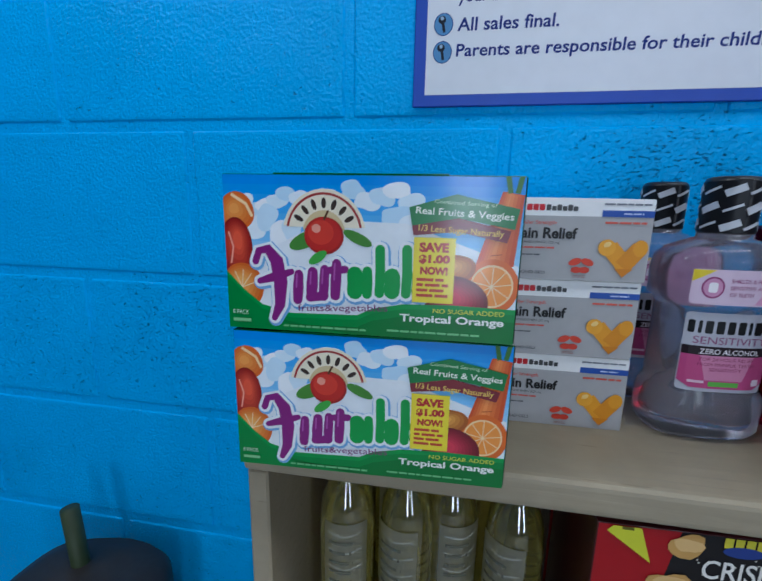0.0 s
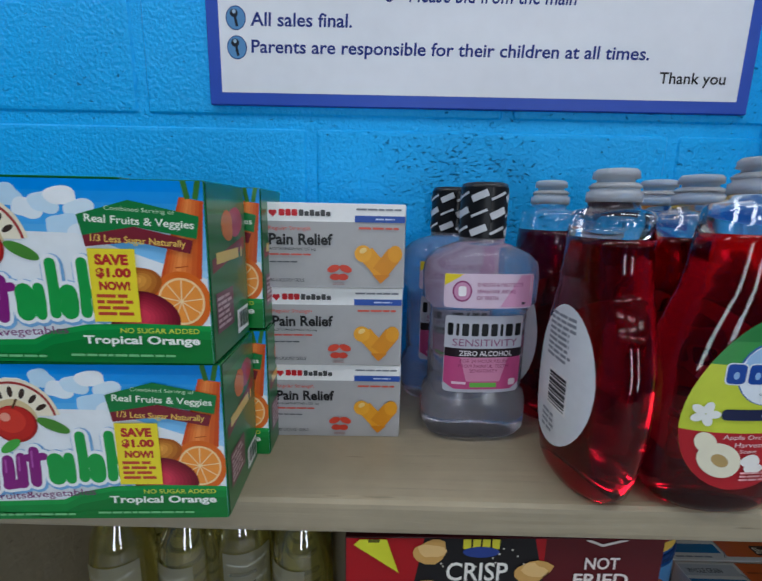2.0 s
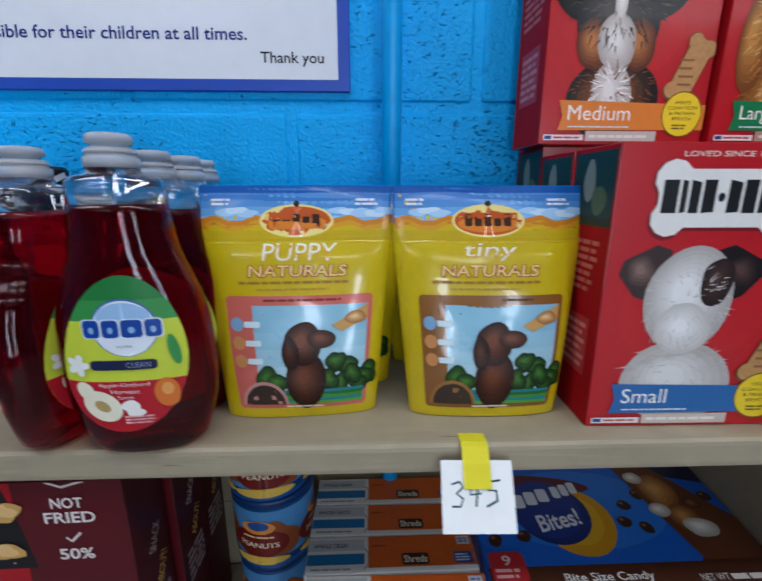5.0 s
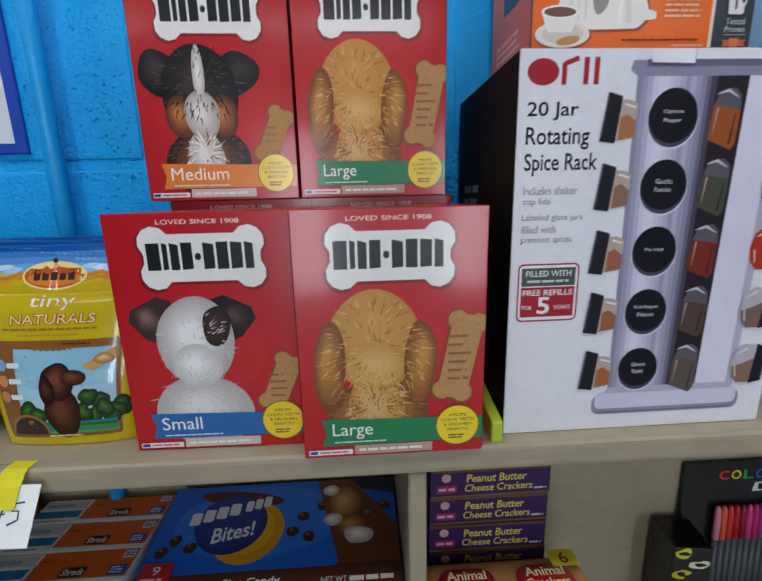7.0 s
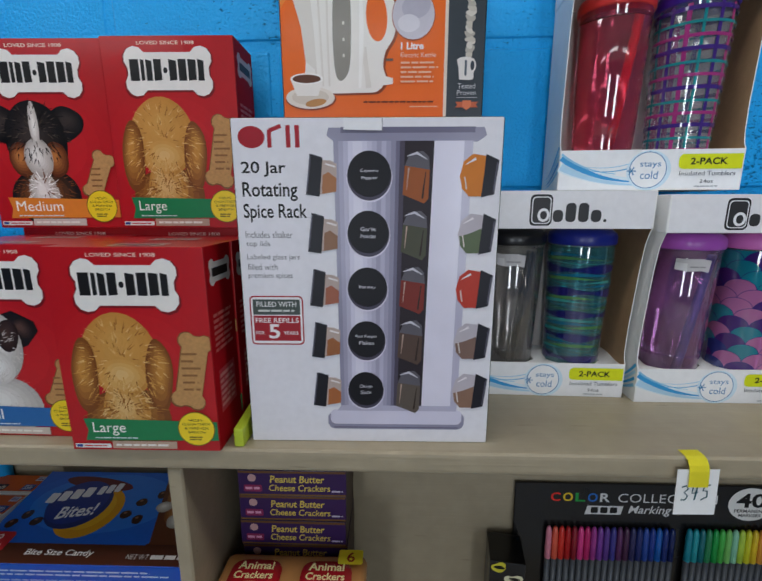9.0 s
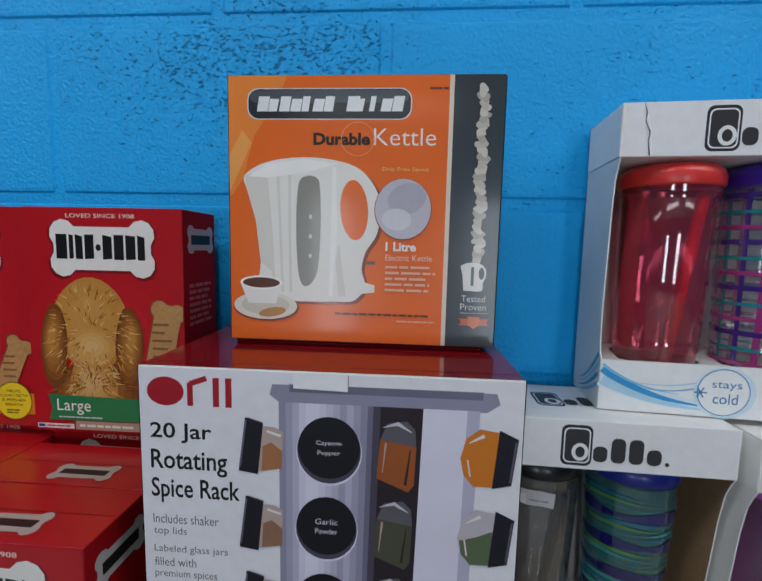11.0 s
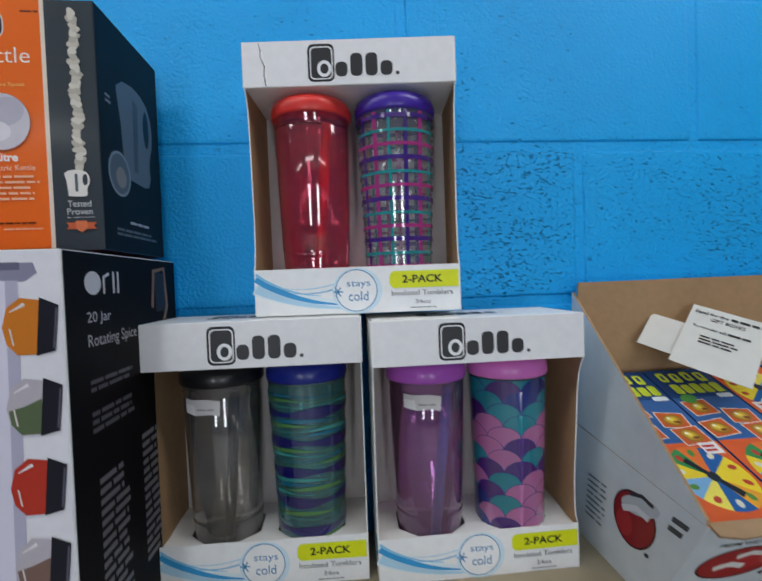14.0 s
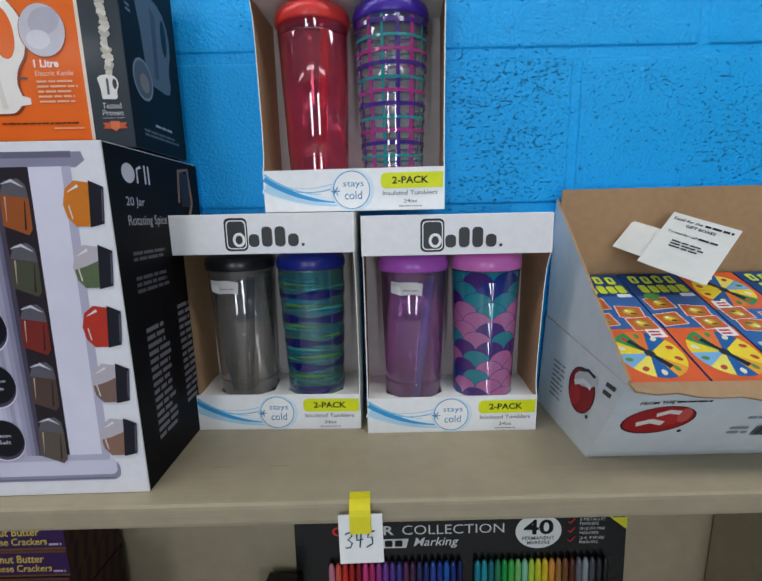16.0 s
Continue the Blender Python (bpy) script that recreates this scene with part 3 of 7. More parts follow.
    s.rect(0.006, 0.016, 0.034, 0.04, "#6c3a4a").bars(0.008, 0.018, 0.032, 0.038, 6, "#c3a7a9")
    s.rect(0.04, 0.006, 0.062, 0.022, "#f4f4f2")
    for k in range(11):
        s.rect(0.0425 + k * 0.0017, 0.009, 0.0425 + k * 0.0017 + (0.0006 + 0.0005 * (k % 3)), 0.02, "#232323")
    s.make("side_print", t, right_side(W, D))
    # end flap seam on the top edge
    part("flap", one_box(-0.06, -D / 2 - 0.0002, H - 0.0002, 0.05, D / 2 - 0.006, H + 0.0007, 0.0003), FILM, t)
    return t


jc = juice_carton(at(-0.144, 0.046, 0.442, 0.065, SHELF, 2.4))
copy_thing(jc, at(-0.146, 0.044, 0.4405, 0.065, SHELF + 0.1042, 1.4))
copy_thing(jc, at(-0.137, 0.053, 0.512, 0.065, SHELF, 1.5))
copy_thing(jc, at(-0.138, 0.052, 0.5115, 0.065, SHELF + 0.1042, 2.2))


# ---- pain relief cartons ----
def relief_carton(m):
    W, D, H = 0.109, 0.052, 0.0655
    t = carton("medicine_carton", "white and grey pain relief carton with orange heart", "medicine carton", W, D, H, WHITE, m, "medicine cartons", 0.0008)
    a = Art()
    a.rect(0.0004, 0.0004, W - 0.0004, 0.0515, "#adacad").rect(0.0004, 0.0515, W - 0.0004, H - 0.0004, "#f1f1f1")
    a.ell(0.0065, 0.0583, 0.0017, 0.0017, "#c8202c", n=12).ell(0.0092, 0.0583, 0.0017, 0.0017, "#c8202c", n=12).poly([(0.005, 0.0578), (0.0107, 0.0578), (0.00785, 0.0545)], "#c8202c")
    for k in range(3):
        a.rrect(0.0125 + k * 0.0048, 0.0555, 0.0168 + k * 0.0048, 0.0605, 0.001, "#c8202c")
    for k in range(6):
        a.rrect(0.0275 + k * 0.0041, 0.0556, 0.031 + k * 0.0041, 0.0603 - 0.0012 * (k % 2), 0.0008, "#4a4a4c")
    a.bars(0.071, 0.06, 0.107, 0.0625, 1, "#7a7c86").rect(0.07, 0.0515, W - 0.0004, 0.0565, "#2b51a8").bars(0.086, 0.053, 0.101, 0.055, 1, "#c5d2ee")
    a.bars(0.073, 0.0455, 0.105, 0.0485, 1, "#cf5a4a")
    a.text("Regular Strength", 0.0045, 0.044, 0.036, 0.0478, "#d8564a")
    a.text("Pain Relief", 0.0045, 0.0335, 0.053, 0.0425, "#1d1d1f", 0, 0.03)
    a.text("ACETAMINOPHEN 325 mg", 0.0045, 0.029, 0.04, 0.0315, "#3a3a3c").bars(0.0045, 0.025, 0.042, 0.0275, 1, "#d05b50", 4).bars(0.0045, 0.0195, 0.027, 0.0215, 1, "#606266", 2)
    a.text("80 LIQUID GELS", 0.0045, 0.0045, 0.031, 0.0075, "#55565a")
    # two red capsules and a heart of yellow capsules
    a.ell(0.0535, 0.0155, 0.005, 0.0028, "#d1452f", 20).ell(0.063, 0.0155, 0.005, 0.0028, "#d1452f", -20).ell(0.055, 0.009, 0.0042, 0.0026, "#c93e2b").ell(0.061, 0.009, 0.0042, 0.0026, "#c93e2b")
    a.line([(0.0785, 0.028), (0.0925, 0.0125)], 0.013, "#e39b1f").line([(0.1015, 0.028), (0.0895, 0.0125)], 0.013, "#d98c17")
    a.ell(0.0765, 0.0275, 0.0066, 0.0066, "#eaa62c").ell(0.1015, 0.0275, 0.0056, 0.0066, "#e39b1f").ell(0.0765, 0.03, 0.003, 0.002, "#f4cf7e", 30).poly([(0.084, 0.011), (0.098, 0.011), (0.0905, 0.004)], "#cf7f12")
    a.bars(0.053, 0.0025, 0.065, 0.0048, 2, "#9a7a78")
    a.make("front_print", t, front(W, D))
    s = Art()
    s.rect(0.001, 0.0515, D - 0.001, H - 0.001, "#eeeeee").rect(0.001, 0.001, D - 0.001, 0.0515, "#c2c1c1").rect(0.001, 0.0515, D - 0.001, 0.0545, "#2b51a8").bars(0.005, 0.006, D - 0.006, 0.047, 8, "#8b8c92")
    s.make("side_print", t, right_side(W, D))
    return t


rc = relief_carton(at(0.0475, 0.1565, 0.543, 0.052, SHELF, 1.0))
copy_thing(rc, at(0.047, 0.156, 0.5405, 0.052, SHELF + 0.0662, 2.6))
copy_thing(rc, at(0.0475, 0.1565, 0.5365, 0.052, SHELF + 0.1324, 3.6))
for k, (dx, yw) in enumerate(((-0.004, 0.8), (-0.002, 1.8), (0.0, 3.0))):
    copy_thing(rc, at(0.0475 + dx, 0.1565 + dx, 0.604, 0.052, SHELF + 0.0662 * k, yw))


# ---- mouthwash bottles ----
def mouthwash_bottle(m):
    t = thing("mouthwash_bottle", "clear lilac mouthwash bottle with black patterned cap and pink label", "mouthwash bottle", m, "mouthwash bottles")
    P = 3.0
    prof = [(0.0, 0.036, 0.022), (0.003, 0.042, 0.027), (0.010, 0.0455, 0.031), (0.032, 0.0455, 0.031), (0.040, 0.0435, 0.030), (0.044, 0.0405, 0.028), (0.112, 0.0405, 0.028), (0.117, 0.0425, 0.0295),
            (0.121, 0.047, 0.0325), (0.143, 0.0475, 0.033), (0.154, 0.0455, 0.0315), (0.161, 0.038, 0.028), (0.166, 0.027, 0.023, 0, 0, 2.4), (0.169, 0.019, 0.019, 0, 0, 2.0), (0.176, 0.0185, 0.0185, 0, 0, 2.0)]
    water = material("lilac_mouthwash", (0.80, 0.79, 0.90), 0.14, vary=0.02, trans=0.90, ior=1.30)
    part("bottle_body", loft(bmesh.new(), prof, 48, P), water, t, "clear lilac plastic bottle", True)
    cap = Art()
    R = 0.0192
    C = 2 * math.pi * R
    cap.rect(0, 0, C, 0.040, "#17181c")
    for k in range(9):
        for j in range(-1, 4):
            x, y = k * C / 8, j * 0.0135 + 0.003
            cap.line([(x, y), (x + 0.012, y + 0.0055)], 0.0055 if (k + j) % 2 else 0.002, "#c9ccd2")
    body = bmesh.new()
    loft(body, [(0.172, 0.0180, 0.0180), (0.1735, 0.0189, 0.0189), (0.213, 0.0189, 0.0189), (0.216, 0.0178, 0.0178), (0.217, 0.015, 0.015)], 40, 2.0)
    c = part("cap", body, material("black_cap", "#141519", 0.35), t, "black cap with pale slanted print")
    cap.pieces = [([(x, min(max(y, 0.0), 0.0395)) for x, y in pts], f, s, l) for pts, f, s, l in cap.pieces]
    cap.make("cap_sleeve", c, lambda u, v, h: ((0.0189 + h) * math.sin(u / R), -(0.0189 + h) * math.cos(u / R), 0.1735 + v), cut=0.0035, smooth=True)

    def wrap(hx, hy, z):
        def f(u, v, h):
            k = max(-0.97, min(0.97, u / hx))
            y = -hy * (1 - abs(k) ** P) ** (1 / P)
            return (u, y - h - 0.0002, z + v)
        return f
    a = Art()
    a.rrect(-0.036, 0, 0.036, 0.0275, 0.003, "#d9c3d6").poly([(0.008, 0.001), (0.0355, 0.001), (0.0355, 0.0265), (0.024, 0.0265)], "#d59cc0")
    a.poly([(-0.0358, 0.0175), (-0.0358, 0.027), (-0.022, 0.027)], "#e7d02e")
    a.ell(-0.0225, 0.0135, 0.0075, 0.0085, "#8e3a6e").ell(-0.0225, 0.0135, 0.0063, 0.0072, "#c98fb4").rrect(-0.0255, 0.0095, -0.0195, 0.0175, 0.0018, "#f4eef2")
    a.text("SHIELDS & PROTECTS", -0.011, 0.0175, 0.026, 0.0205, "#9a3f78").text("SENSITIVE AREAS", -0.011, 0.0122, 0.02, 0.0152, "#9a3f78").text("OF TEETH", -0.011, 0.0069, 0.006, 0.0099, "#9a3f78").rect(0.026, 0.003, 0.029, 0.005, "#463a4a")
    a.make("shoulder_label", t, wrap(0.0472, 0.0329, 0.119), "pale pink label", cut=0.004)
    b = Art()
    b.rrect(-0.0325, 0, 0.0325, 0.066, 0.003, "#bfc0cb")
    for k, w in enumerate((0.0042, 0.0024, 0.0055, 0.006, 0.0055, 0.0055, 0.0024, 0.0062, 0.0055)):
        x = -0.0305 + sum((0.0042, 0.0024, 0.0055, 0.006, 0.0055, 0.0055, 0.0024, 0.0062, 0.0055)[:k]) + k * 0.0022
        b.rrect(x, 0.049, x + w, 0.0595, 0.0012, "#101114")
    b.text("SENSITIVITY", -0.0265, 0.0405, 0.0275, 0.0465, "#8c4c76")
    b.rect(-0.0322, 0.031, 0.0322, 0.0385, "#20141c").text("ZERO ALCOHOL", -0.021, 0.0322, 0.0235, 0.0366, "#ece6ea", 0, 0.012)
    b.poly([(-0.0322, 0.031), (0.0322, 0.031), (0.0322, 0.008), (0.024, 0.003), (-0.024, 0.003), (-0.0322, 0.008)], "#bc4a80").poly([(-0.02, 0.031), (0.02, 0.031), (0.014, 0.01), (-0.014, 0.01)], "#cf86a8")
    b.text("FOR 24 HOUR RELIEF", -0.02, 0.0265, 0.02, 0.0293, "#8a2c5c").text("FROM PAINFUL TEETH", -0.021, 0.0222, 0.021, 0.025, "#8a2c5c").text("SENSITIVITY", -0.012, 0.018, 0.012, 0.0208, "#8a2c5c")
    b.rect(-0.011, 0.005, 0.0115, 0.009, "#6bb54a").bars(-0.026, 0.0065, -0.014, 0.0105, 1, "#e8c4d6").rrect(0.022, 0.0065, 0.028, 0.012, 0.001, "#e2cfd8")
    b.make("front_label", t, wrap(0.0405, 0.028, 0.0455), "pink and silver label", cut=0.004)
    return t


mw = mouthwash_bottle(pose(0.2225, 0.5675, SHELF, 0, 0, 4))
copy_thing(mw, pose(0.207, 0.642, SHELF, 0, 0, 8))

# ---- dish soap bottles ----
RED_SOAP = material("red_dish_soap", (0.50, 0.002, 0.012), 0.03, vary=0.03, trans=0.96, ior=1.36, coat=0.0)
FROST = material("frosted_cap", (0.80, 0.80, 0.82), 0.32, vary=0.03, trans=0.6)


plastic_clear = material("clear_bottle_plastic", (0.93, 0.93, 0.95), 0.05, vary=0.02, trans=1.0, ior=1.2, coat=1.0)


def soap_bottle(m):
    t = thing("dish_soap_bottle", "clear bottle of red dish soap with frosted pull cap", "dish soap bottle", m @ Matrix.Diagonal((1, 1, 0.972, 1)), "dish soap bottles")
    HX = [(0.0, 0.034), (0.002, 0.039), (0.008, 0.0445), (0.022, 0.0488), (0.040, 0.0530), (0.055, 0.0542), (0.080, 0.0548), (0.105, 0.0532), (0.125, 0.0484), (0.142, 0.0418), (0.156, 0.0365), (0.172, 0.0338), (0.189, 0.0316), (0.204, 0.0298), (0.2075, 0.0275), (0.2092, 0.0180), (0.216, 0.0145)]
    HY = [(0.0, 0.019), (0.002, 0.022), (0.010, 0.0245), (0.06, 0.0255), (0.12, 0.0250), (0.16, 0.0245), (0.189, 0.0235), (0.204, 0.0225), (0.2075, 0.0210), (0.2092, 0.0170), (0.216, 0.0145)]

    def val(tab, z):
        for (z0, a), (z1, b) in zip(tab, tab[1:]):
            if z <= z1:
                return a + (b - a) * (z - z0) / (z1 - z0)
        return tab[-1][1]
    zs = [z for z, _ in HX]
    fill = sorted(set([z for z in zs if z <= 0.189] + [0.115, 0.12, 0.13, 0.136, 0.148, 0.152, 0.162, 0.168, 0.178, 0.184]))
    rings = []
    for i, z in enumerate(fill):
        rib = 0.0003 * math.sin((z - 0.12) / 0.0085 * math.pi) if 0.12 < z < 0.184 else 0
        rings.append((z, val(HX, z) + rib, val(HY, z) + rib))
    part("bottle_body", loft(bmesh.new(), rings, 48, 2.3), RED_SOAP, t, "clear plastic filled with deep red soap", True)
    top = [(0.1893, 0.0316, 0.0235), (0.204, 0.0298, 0.0225, 0, 0, 2.3), (0.2075, 0.0275, 0.0210, 0, 0, 2.2), (0.2092, 0.0180, 0.0170, 0, 0, 2.0), (0.216, 0.0145, 0.0145, 0, 0, 2.0)]
    part("bottle_neck", loft(bmesh.new(), top, 48, 2.3), plastic_clear, t, "clear empty plastic shoulder", True)
    cap = part("cap", loft(bmesh.new(), [(0.2135, 0.0162, 0.0162), (0.2142, 0.0170, 0.0170), (0.2205, 0.0168, 0.0168), (0.2212, 0.0150, 0.0150), (0.2262, 0.0145, 0.0145), (0.2270, 0.0128, 0.0128)], 32), FROST, t)
    part("spout", loft(bmesh.new(), [(0.2270, 0.0115, 0.0115), (0.2292, 0.0112, 0.0112), (0.2300, 0.0142, 0.0142), (0.2345, 0.0138, 0.0138), (0.2362, 0.0120, 0.0120), (0.2368, 0.0070, 0.0070)], 24), FROST, cap)
    part("ridge", loft(bmesh.new(), [(0.2228, 0.0148, 0.0148), (0.2236, 0.0158, 0.0158), (0.2248, 0.0158, 0.0158), (0.2256, 0.0146, 0.0146)], 32), FROST, cap)

    def wrap(sign):
        def f(u, v, h):
            z = 0.022 + v
            hx, hy = val(HX, z), val(HY, z)
            k = max(-0.98, min(0.98, u / hx))
            return (sign * u, sign * (-hy * (1 - abs(k) ** 2.3) ** (1 / 2.3) - h - 0.0004), z)
        return f

    def egg(n=40, s=1.0):
        pts = []
        for i in range(n):
            an = 2 * math.pi * i / n
            y = 0.06 + 0.06 * s * math.sin(an)
            x = 0.0418 * s * math.cos(an) * (1 - 0.12 * math.sin(an)) + 0.006 * math.sin(an)
            pts.append((x, y))
        return pts
    a = Art()
    E = egg()
    inside = lambda lo, hi: [(x, min(max(y, lo), hi)) for x, y in E]
    a.poly(E, "#c9d53c")
    a.poly([(x, y) for x, y in E if y >= 0.086], "#3f9147").poly([(x, y) for x, y in E if y >= 0.097], "#2c7c3c")
    a.poly([(x, y) for x, y in E if y <= 0.046], "#b51f2a")
    a.ell(0.004, 0.082, 0.0215, 0.0215, "#3b67a6").ell(0.004, 0.0815, 0.0205, 0.0205, "#e6eef6").ell(0.004, 0.088, 0.018, 0.0125, "#9fc2e6")
    for x, w in ((-0.0235, 0.0112), (-0.0108, 0.0112), (0.0018, 0.0140), (0.0172, 0.0108)):
        a.rrect(x - 0.0008, 0.0742, x + w + 0.0008, 0.0888, 0.003, "#dfe9f4").rrect(x, 0.075, x + w, 0.088, 0.0028, "#1a469c").ell(x + w * 0.5, 0.0805, w * 0.16, 0.0026, "#8fb4e0", n=10)
    a.text("ULTRA", -0.002, 0.0675, 0.008, 0.0692, "#42546e")
    a.rrect(-0.0225, 0.0505, 0.0225, 0.058, 0.003, "#20264a").text("CLEAN", 0.002, 0.0522, 0.018, 0.0563, "#8d93b8")
    a.text("Apple Orchard", -0.019, 0.0365, 0.0155, 0.0405, "#f0dcdc").text("Harvest", -0.011, 0.0318, 0.008, 0.0352, "#f0dcdc").text("Scent", -0.007, 0.0275, 0.004, 0.0302, "#f0dcdc")
    for k in range(5):
        an = radians(72 * k)
        a.ell(-0.0315 + 0.0045 * math.cos(an), 0.054 + 0.0045 * math.sin(an), 0.0042, 0.0028, "#eef0ea", math.degrees(an), n=14)
    a.ell(-0.0185, 0.022, 0.0145, 0.0115, "#efe9cf", -35).ell(-0.0185, 0.022, 0.006, 0.004, "#b99c63", -35).ell(-0.0285, 0.034, 0.006, 0.008, "#efe9cf", 30)
    a.blob(0.001, 0.022, 0.006, 0.005, "#f3efe9", 3).blob(0.004, 0.0165, 0.006, 0.004, "#f3efe9", 4).blob(0.0265, 0.031, 0.0085, 0.0115, "#d9742e", 5, 0.05).ell(0.027, 0.034, 0.004, 0.005, "#e9a455")
    a.bars(-0.004, 0.007, 0.017, 0.0145, 3, "#e3a3a6", 5).ell(0.034, 0.064, 0.0035, 0.012, "#3f9147", 10)
    a.make("front_label", t, wrap(1), "yellow, green and red oval label", cut=0.004, smooth=True)
    b = Art()
    b.poly(egg(40, 0.96), "#e9ecf0").bars(-0.018, 0.072, 0.02, 0.11, 9, "#8d929c", 4).rect(-0.01, 0.034, 0.018, 0.064, "#f6f6f6")
    for k in range(12):
        b.rect(-0.008, 0.036 + k * 0.0022, 0.016, 0.036 + k * 0.0022 + (0.0008 + 0.0006 * (k % 3)), "#23242a")
    b.bars(-0.014, 0.012, 0.006, 0.03, 4, "#9aa0aa", 7)
    b.make("back_label", t, wrap(-1), "white oval back label with barcode", cut=0.004, smooth=True)
    return t


sb = soap_bottle(pose(0.3715, 0.481, SHELF, 0, 0, 4))
for x, y, yw in ((0.3725, 0.5325, 5), (0.376, 0.584, 2), (0.371, 0.6355, 3), (0.294, 0.5035, 92), (0.2955, 0.6145, 95)):
    copy_thing(sb, pose(x, y, SHELF, 0, 0, yw) @ Matrix.Diagonal((1, 1, 0.972, 1)))


# ---- treat pouches ----
def treat_pouch(m, band, word):
    t = thing("pet_treat_pouch", "yellow stand-up pet treat pouch with blue zip top, " + ("pink" if band == "#cf6a5c" else "brown") + " band", "treat pouch", m, "treat pouches")
    H = 0.197

    def hx(z):
        return 0.0655 + 0.015 * min(1, z / 0.15)

    def mid(z):
        return 0.016 + 0.022 * (z / H)

    def hy(z):
        k = z / H
        return 0.0008 + 0.026 * max(0, 1 - k) ** 0.6 * (0.55 + 0.6 * math.sin(min(1, k * 2.2) * math.pi * 0.5)) * (1 if k < 0.72 else max(0, (1 - k) / 0.28))
    rings = [(z, hx(z), hy(z), 0, mid(z), 2.6) for z in [0, 0.002, 0.006] + [0.012 + i * 0.0085 for i in range(22)] + [H]]
    FOIL = material("blue_foil", "#1b5fae", 0.22, vary=0.1, coat=0.5, bump=0.3, bump_scale=45)
    pouch = loft(bmesh.new(), rings, 44, 2.6)
    for face in pouch.faces:
        face.material_index = 0 if face.calc_center_median().z > 0.166 else 1
    part("pouch_body", pouch, [FOIL, material("foil_d6c212", "#cdb406", 0.26, vary=0.06, coat=0.35, bump=0.3, bump_scale=38, blotch=10)], t, smooth=True)
    wob = random.Random(len(word))
    p1, p2 = wob.uniform(0, 6), wob.uniform(0, 6)

    def f(u, v, h):
        k = max(-1, min(1, u / 0.0805))
        y = mid(v) - max(hy(v), 0.0006) * (1 - abs(k) ** 2.6) ** (1 / 2.6) if abs(k) < 1 else mid(v)
        return (u * (hx(v) / 0.0805), y - h - 0.0006 - 0.0005 * math.sin(v * 160 + p1 + u * 40) * max(0, 1 - abs(k)), v)
    a = Art()
    w = 0.0795
    foil = lambda c: material("foil_" + c.lstrip("#"), c, 0.22, vary=0.06, coat=0.55, bump=0.4, bump_scale=38, blotch=10)
    a.rect(-w, 0.001, w, H - 0.001, foil("#cdb406"))
    for k in range(6):
        a.rect(-w, 0.160 + 0.006 * k, w, H - 0.001, foil(blend("#9ccdf0", "#2a68bc", k / 5)))
    a.rect(-w, 0.191, w, H - 0.001, foil("#1d57aa")).rect(-w, 0.1895, w, 0.1903, foil("#5d93d2"))
    pts = [(-w, 0.158)] + [(-w + i * 2 * w / 14, 0.170 + 0.003 * math.sin(i * 1.9)) for i in range(15)] + [(w, 0.158)]
    a.poly(pts, foil("#c97f1c")).poly([(x, y - 0.004) for x, y in pts], foil("#d39a1c")).poly([(x, y - 0.008) for x, y in pts], foil("#cbb00a"))
    for i, x in enumerate((-0.05, 0.045, 0.0, 0.066)):
        for q in range(3):
            a.blob(x + 0.009 * (q - 1), 0.175 + 0.0015 * math.sin(q * 2 + i), 0.009, 0.003, foil(("#a9cdee", "#c9e0f2")[q % 2]), i * 3 + q, 0.2)
    a.rect(-w, 0.152, w, 0.160, foil("#c3a80a")).rect(-w, 0.1545, w, 0.1555, foil("#c9a918"))
    a.ell(0.0, 0.168, 0.031, 0.0135, foil("#f1dd88")).ell(0.0, 0.168, 0.029, 0.0118, foil("#c2571c")).ell(0.0, 0.1655, 0.026, 0.007, foil("#d9812c"))
    for k in range(5):
        a.rrect(-0.02 + k * 0.0082, 0.1635, -0.0135 + k * 0.0082, 0.1735 - 0.002 * (k % 2), 0.0015, "#3c2216")
    a.ell(0.0, 0.182, 0.0026, 0.0026, "#31281d", n=12)
    a.text(word, -0.0285 if word == "PUPPY" else -0.021, 0.1355, 0.0345 if word == "PUPPY" else 0.0235, 0.1495, foil("#d9a51c"), 0.12, 0.03)
    a.text(word, -0.029 if word == "PUPPY" else -0.0215, 0.136, 0.034 if word == "PUPPY" else 0.023, 0.150, foil("#f7f3d4"), 0.12, 0.0)
    a.text("NATURALS", -0.0425, 0.1225, 0.0435, 0.1330, "#9c4f16", 0.1, 0.07).text("NATURALS", -0.0415, 0.1233, 0.0425, 0.1325, "#f2cf86", 0.1, 0.01)
    a.bars(-0.05, 0.1165, 0.053, 0.1205, 1, "#a0701e", 6).bars(-0.035, 0.1115, 0.035, 0.1145, 1, "#b38a24", 8)
    a.rrect(-0.063, 0.010, 0.067, 0.108, 0.004, foil(band)).bars(-0.03, 0.1025, 0.055, 0.106, 1, "#7c2f22" if band == "#cf6a5c" else "#4d2c12", 5)
    a.rect(-0.040, 0.014, 0.063, 0.100, foil("#8fc0d6"))
    for k in range(5):
        a.rect(-0.040, 0.014, 0.063, 0.092 - 0.014 * k, foil(blend("#8fc0d6", "#bfdbe4", k / 4)))
    for k in range(9):
        a.soft(0.024 + 0.0055 * (k * 4 % 9), 0.032 + 0.004 * (k % 3) + 0.012 * (k % 4 == 1), 0.009, 0.010, "#16300f", "#47742c", 4, k + 3, 0.25)
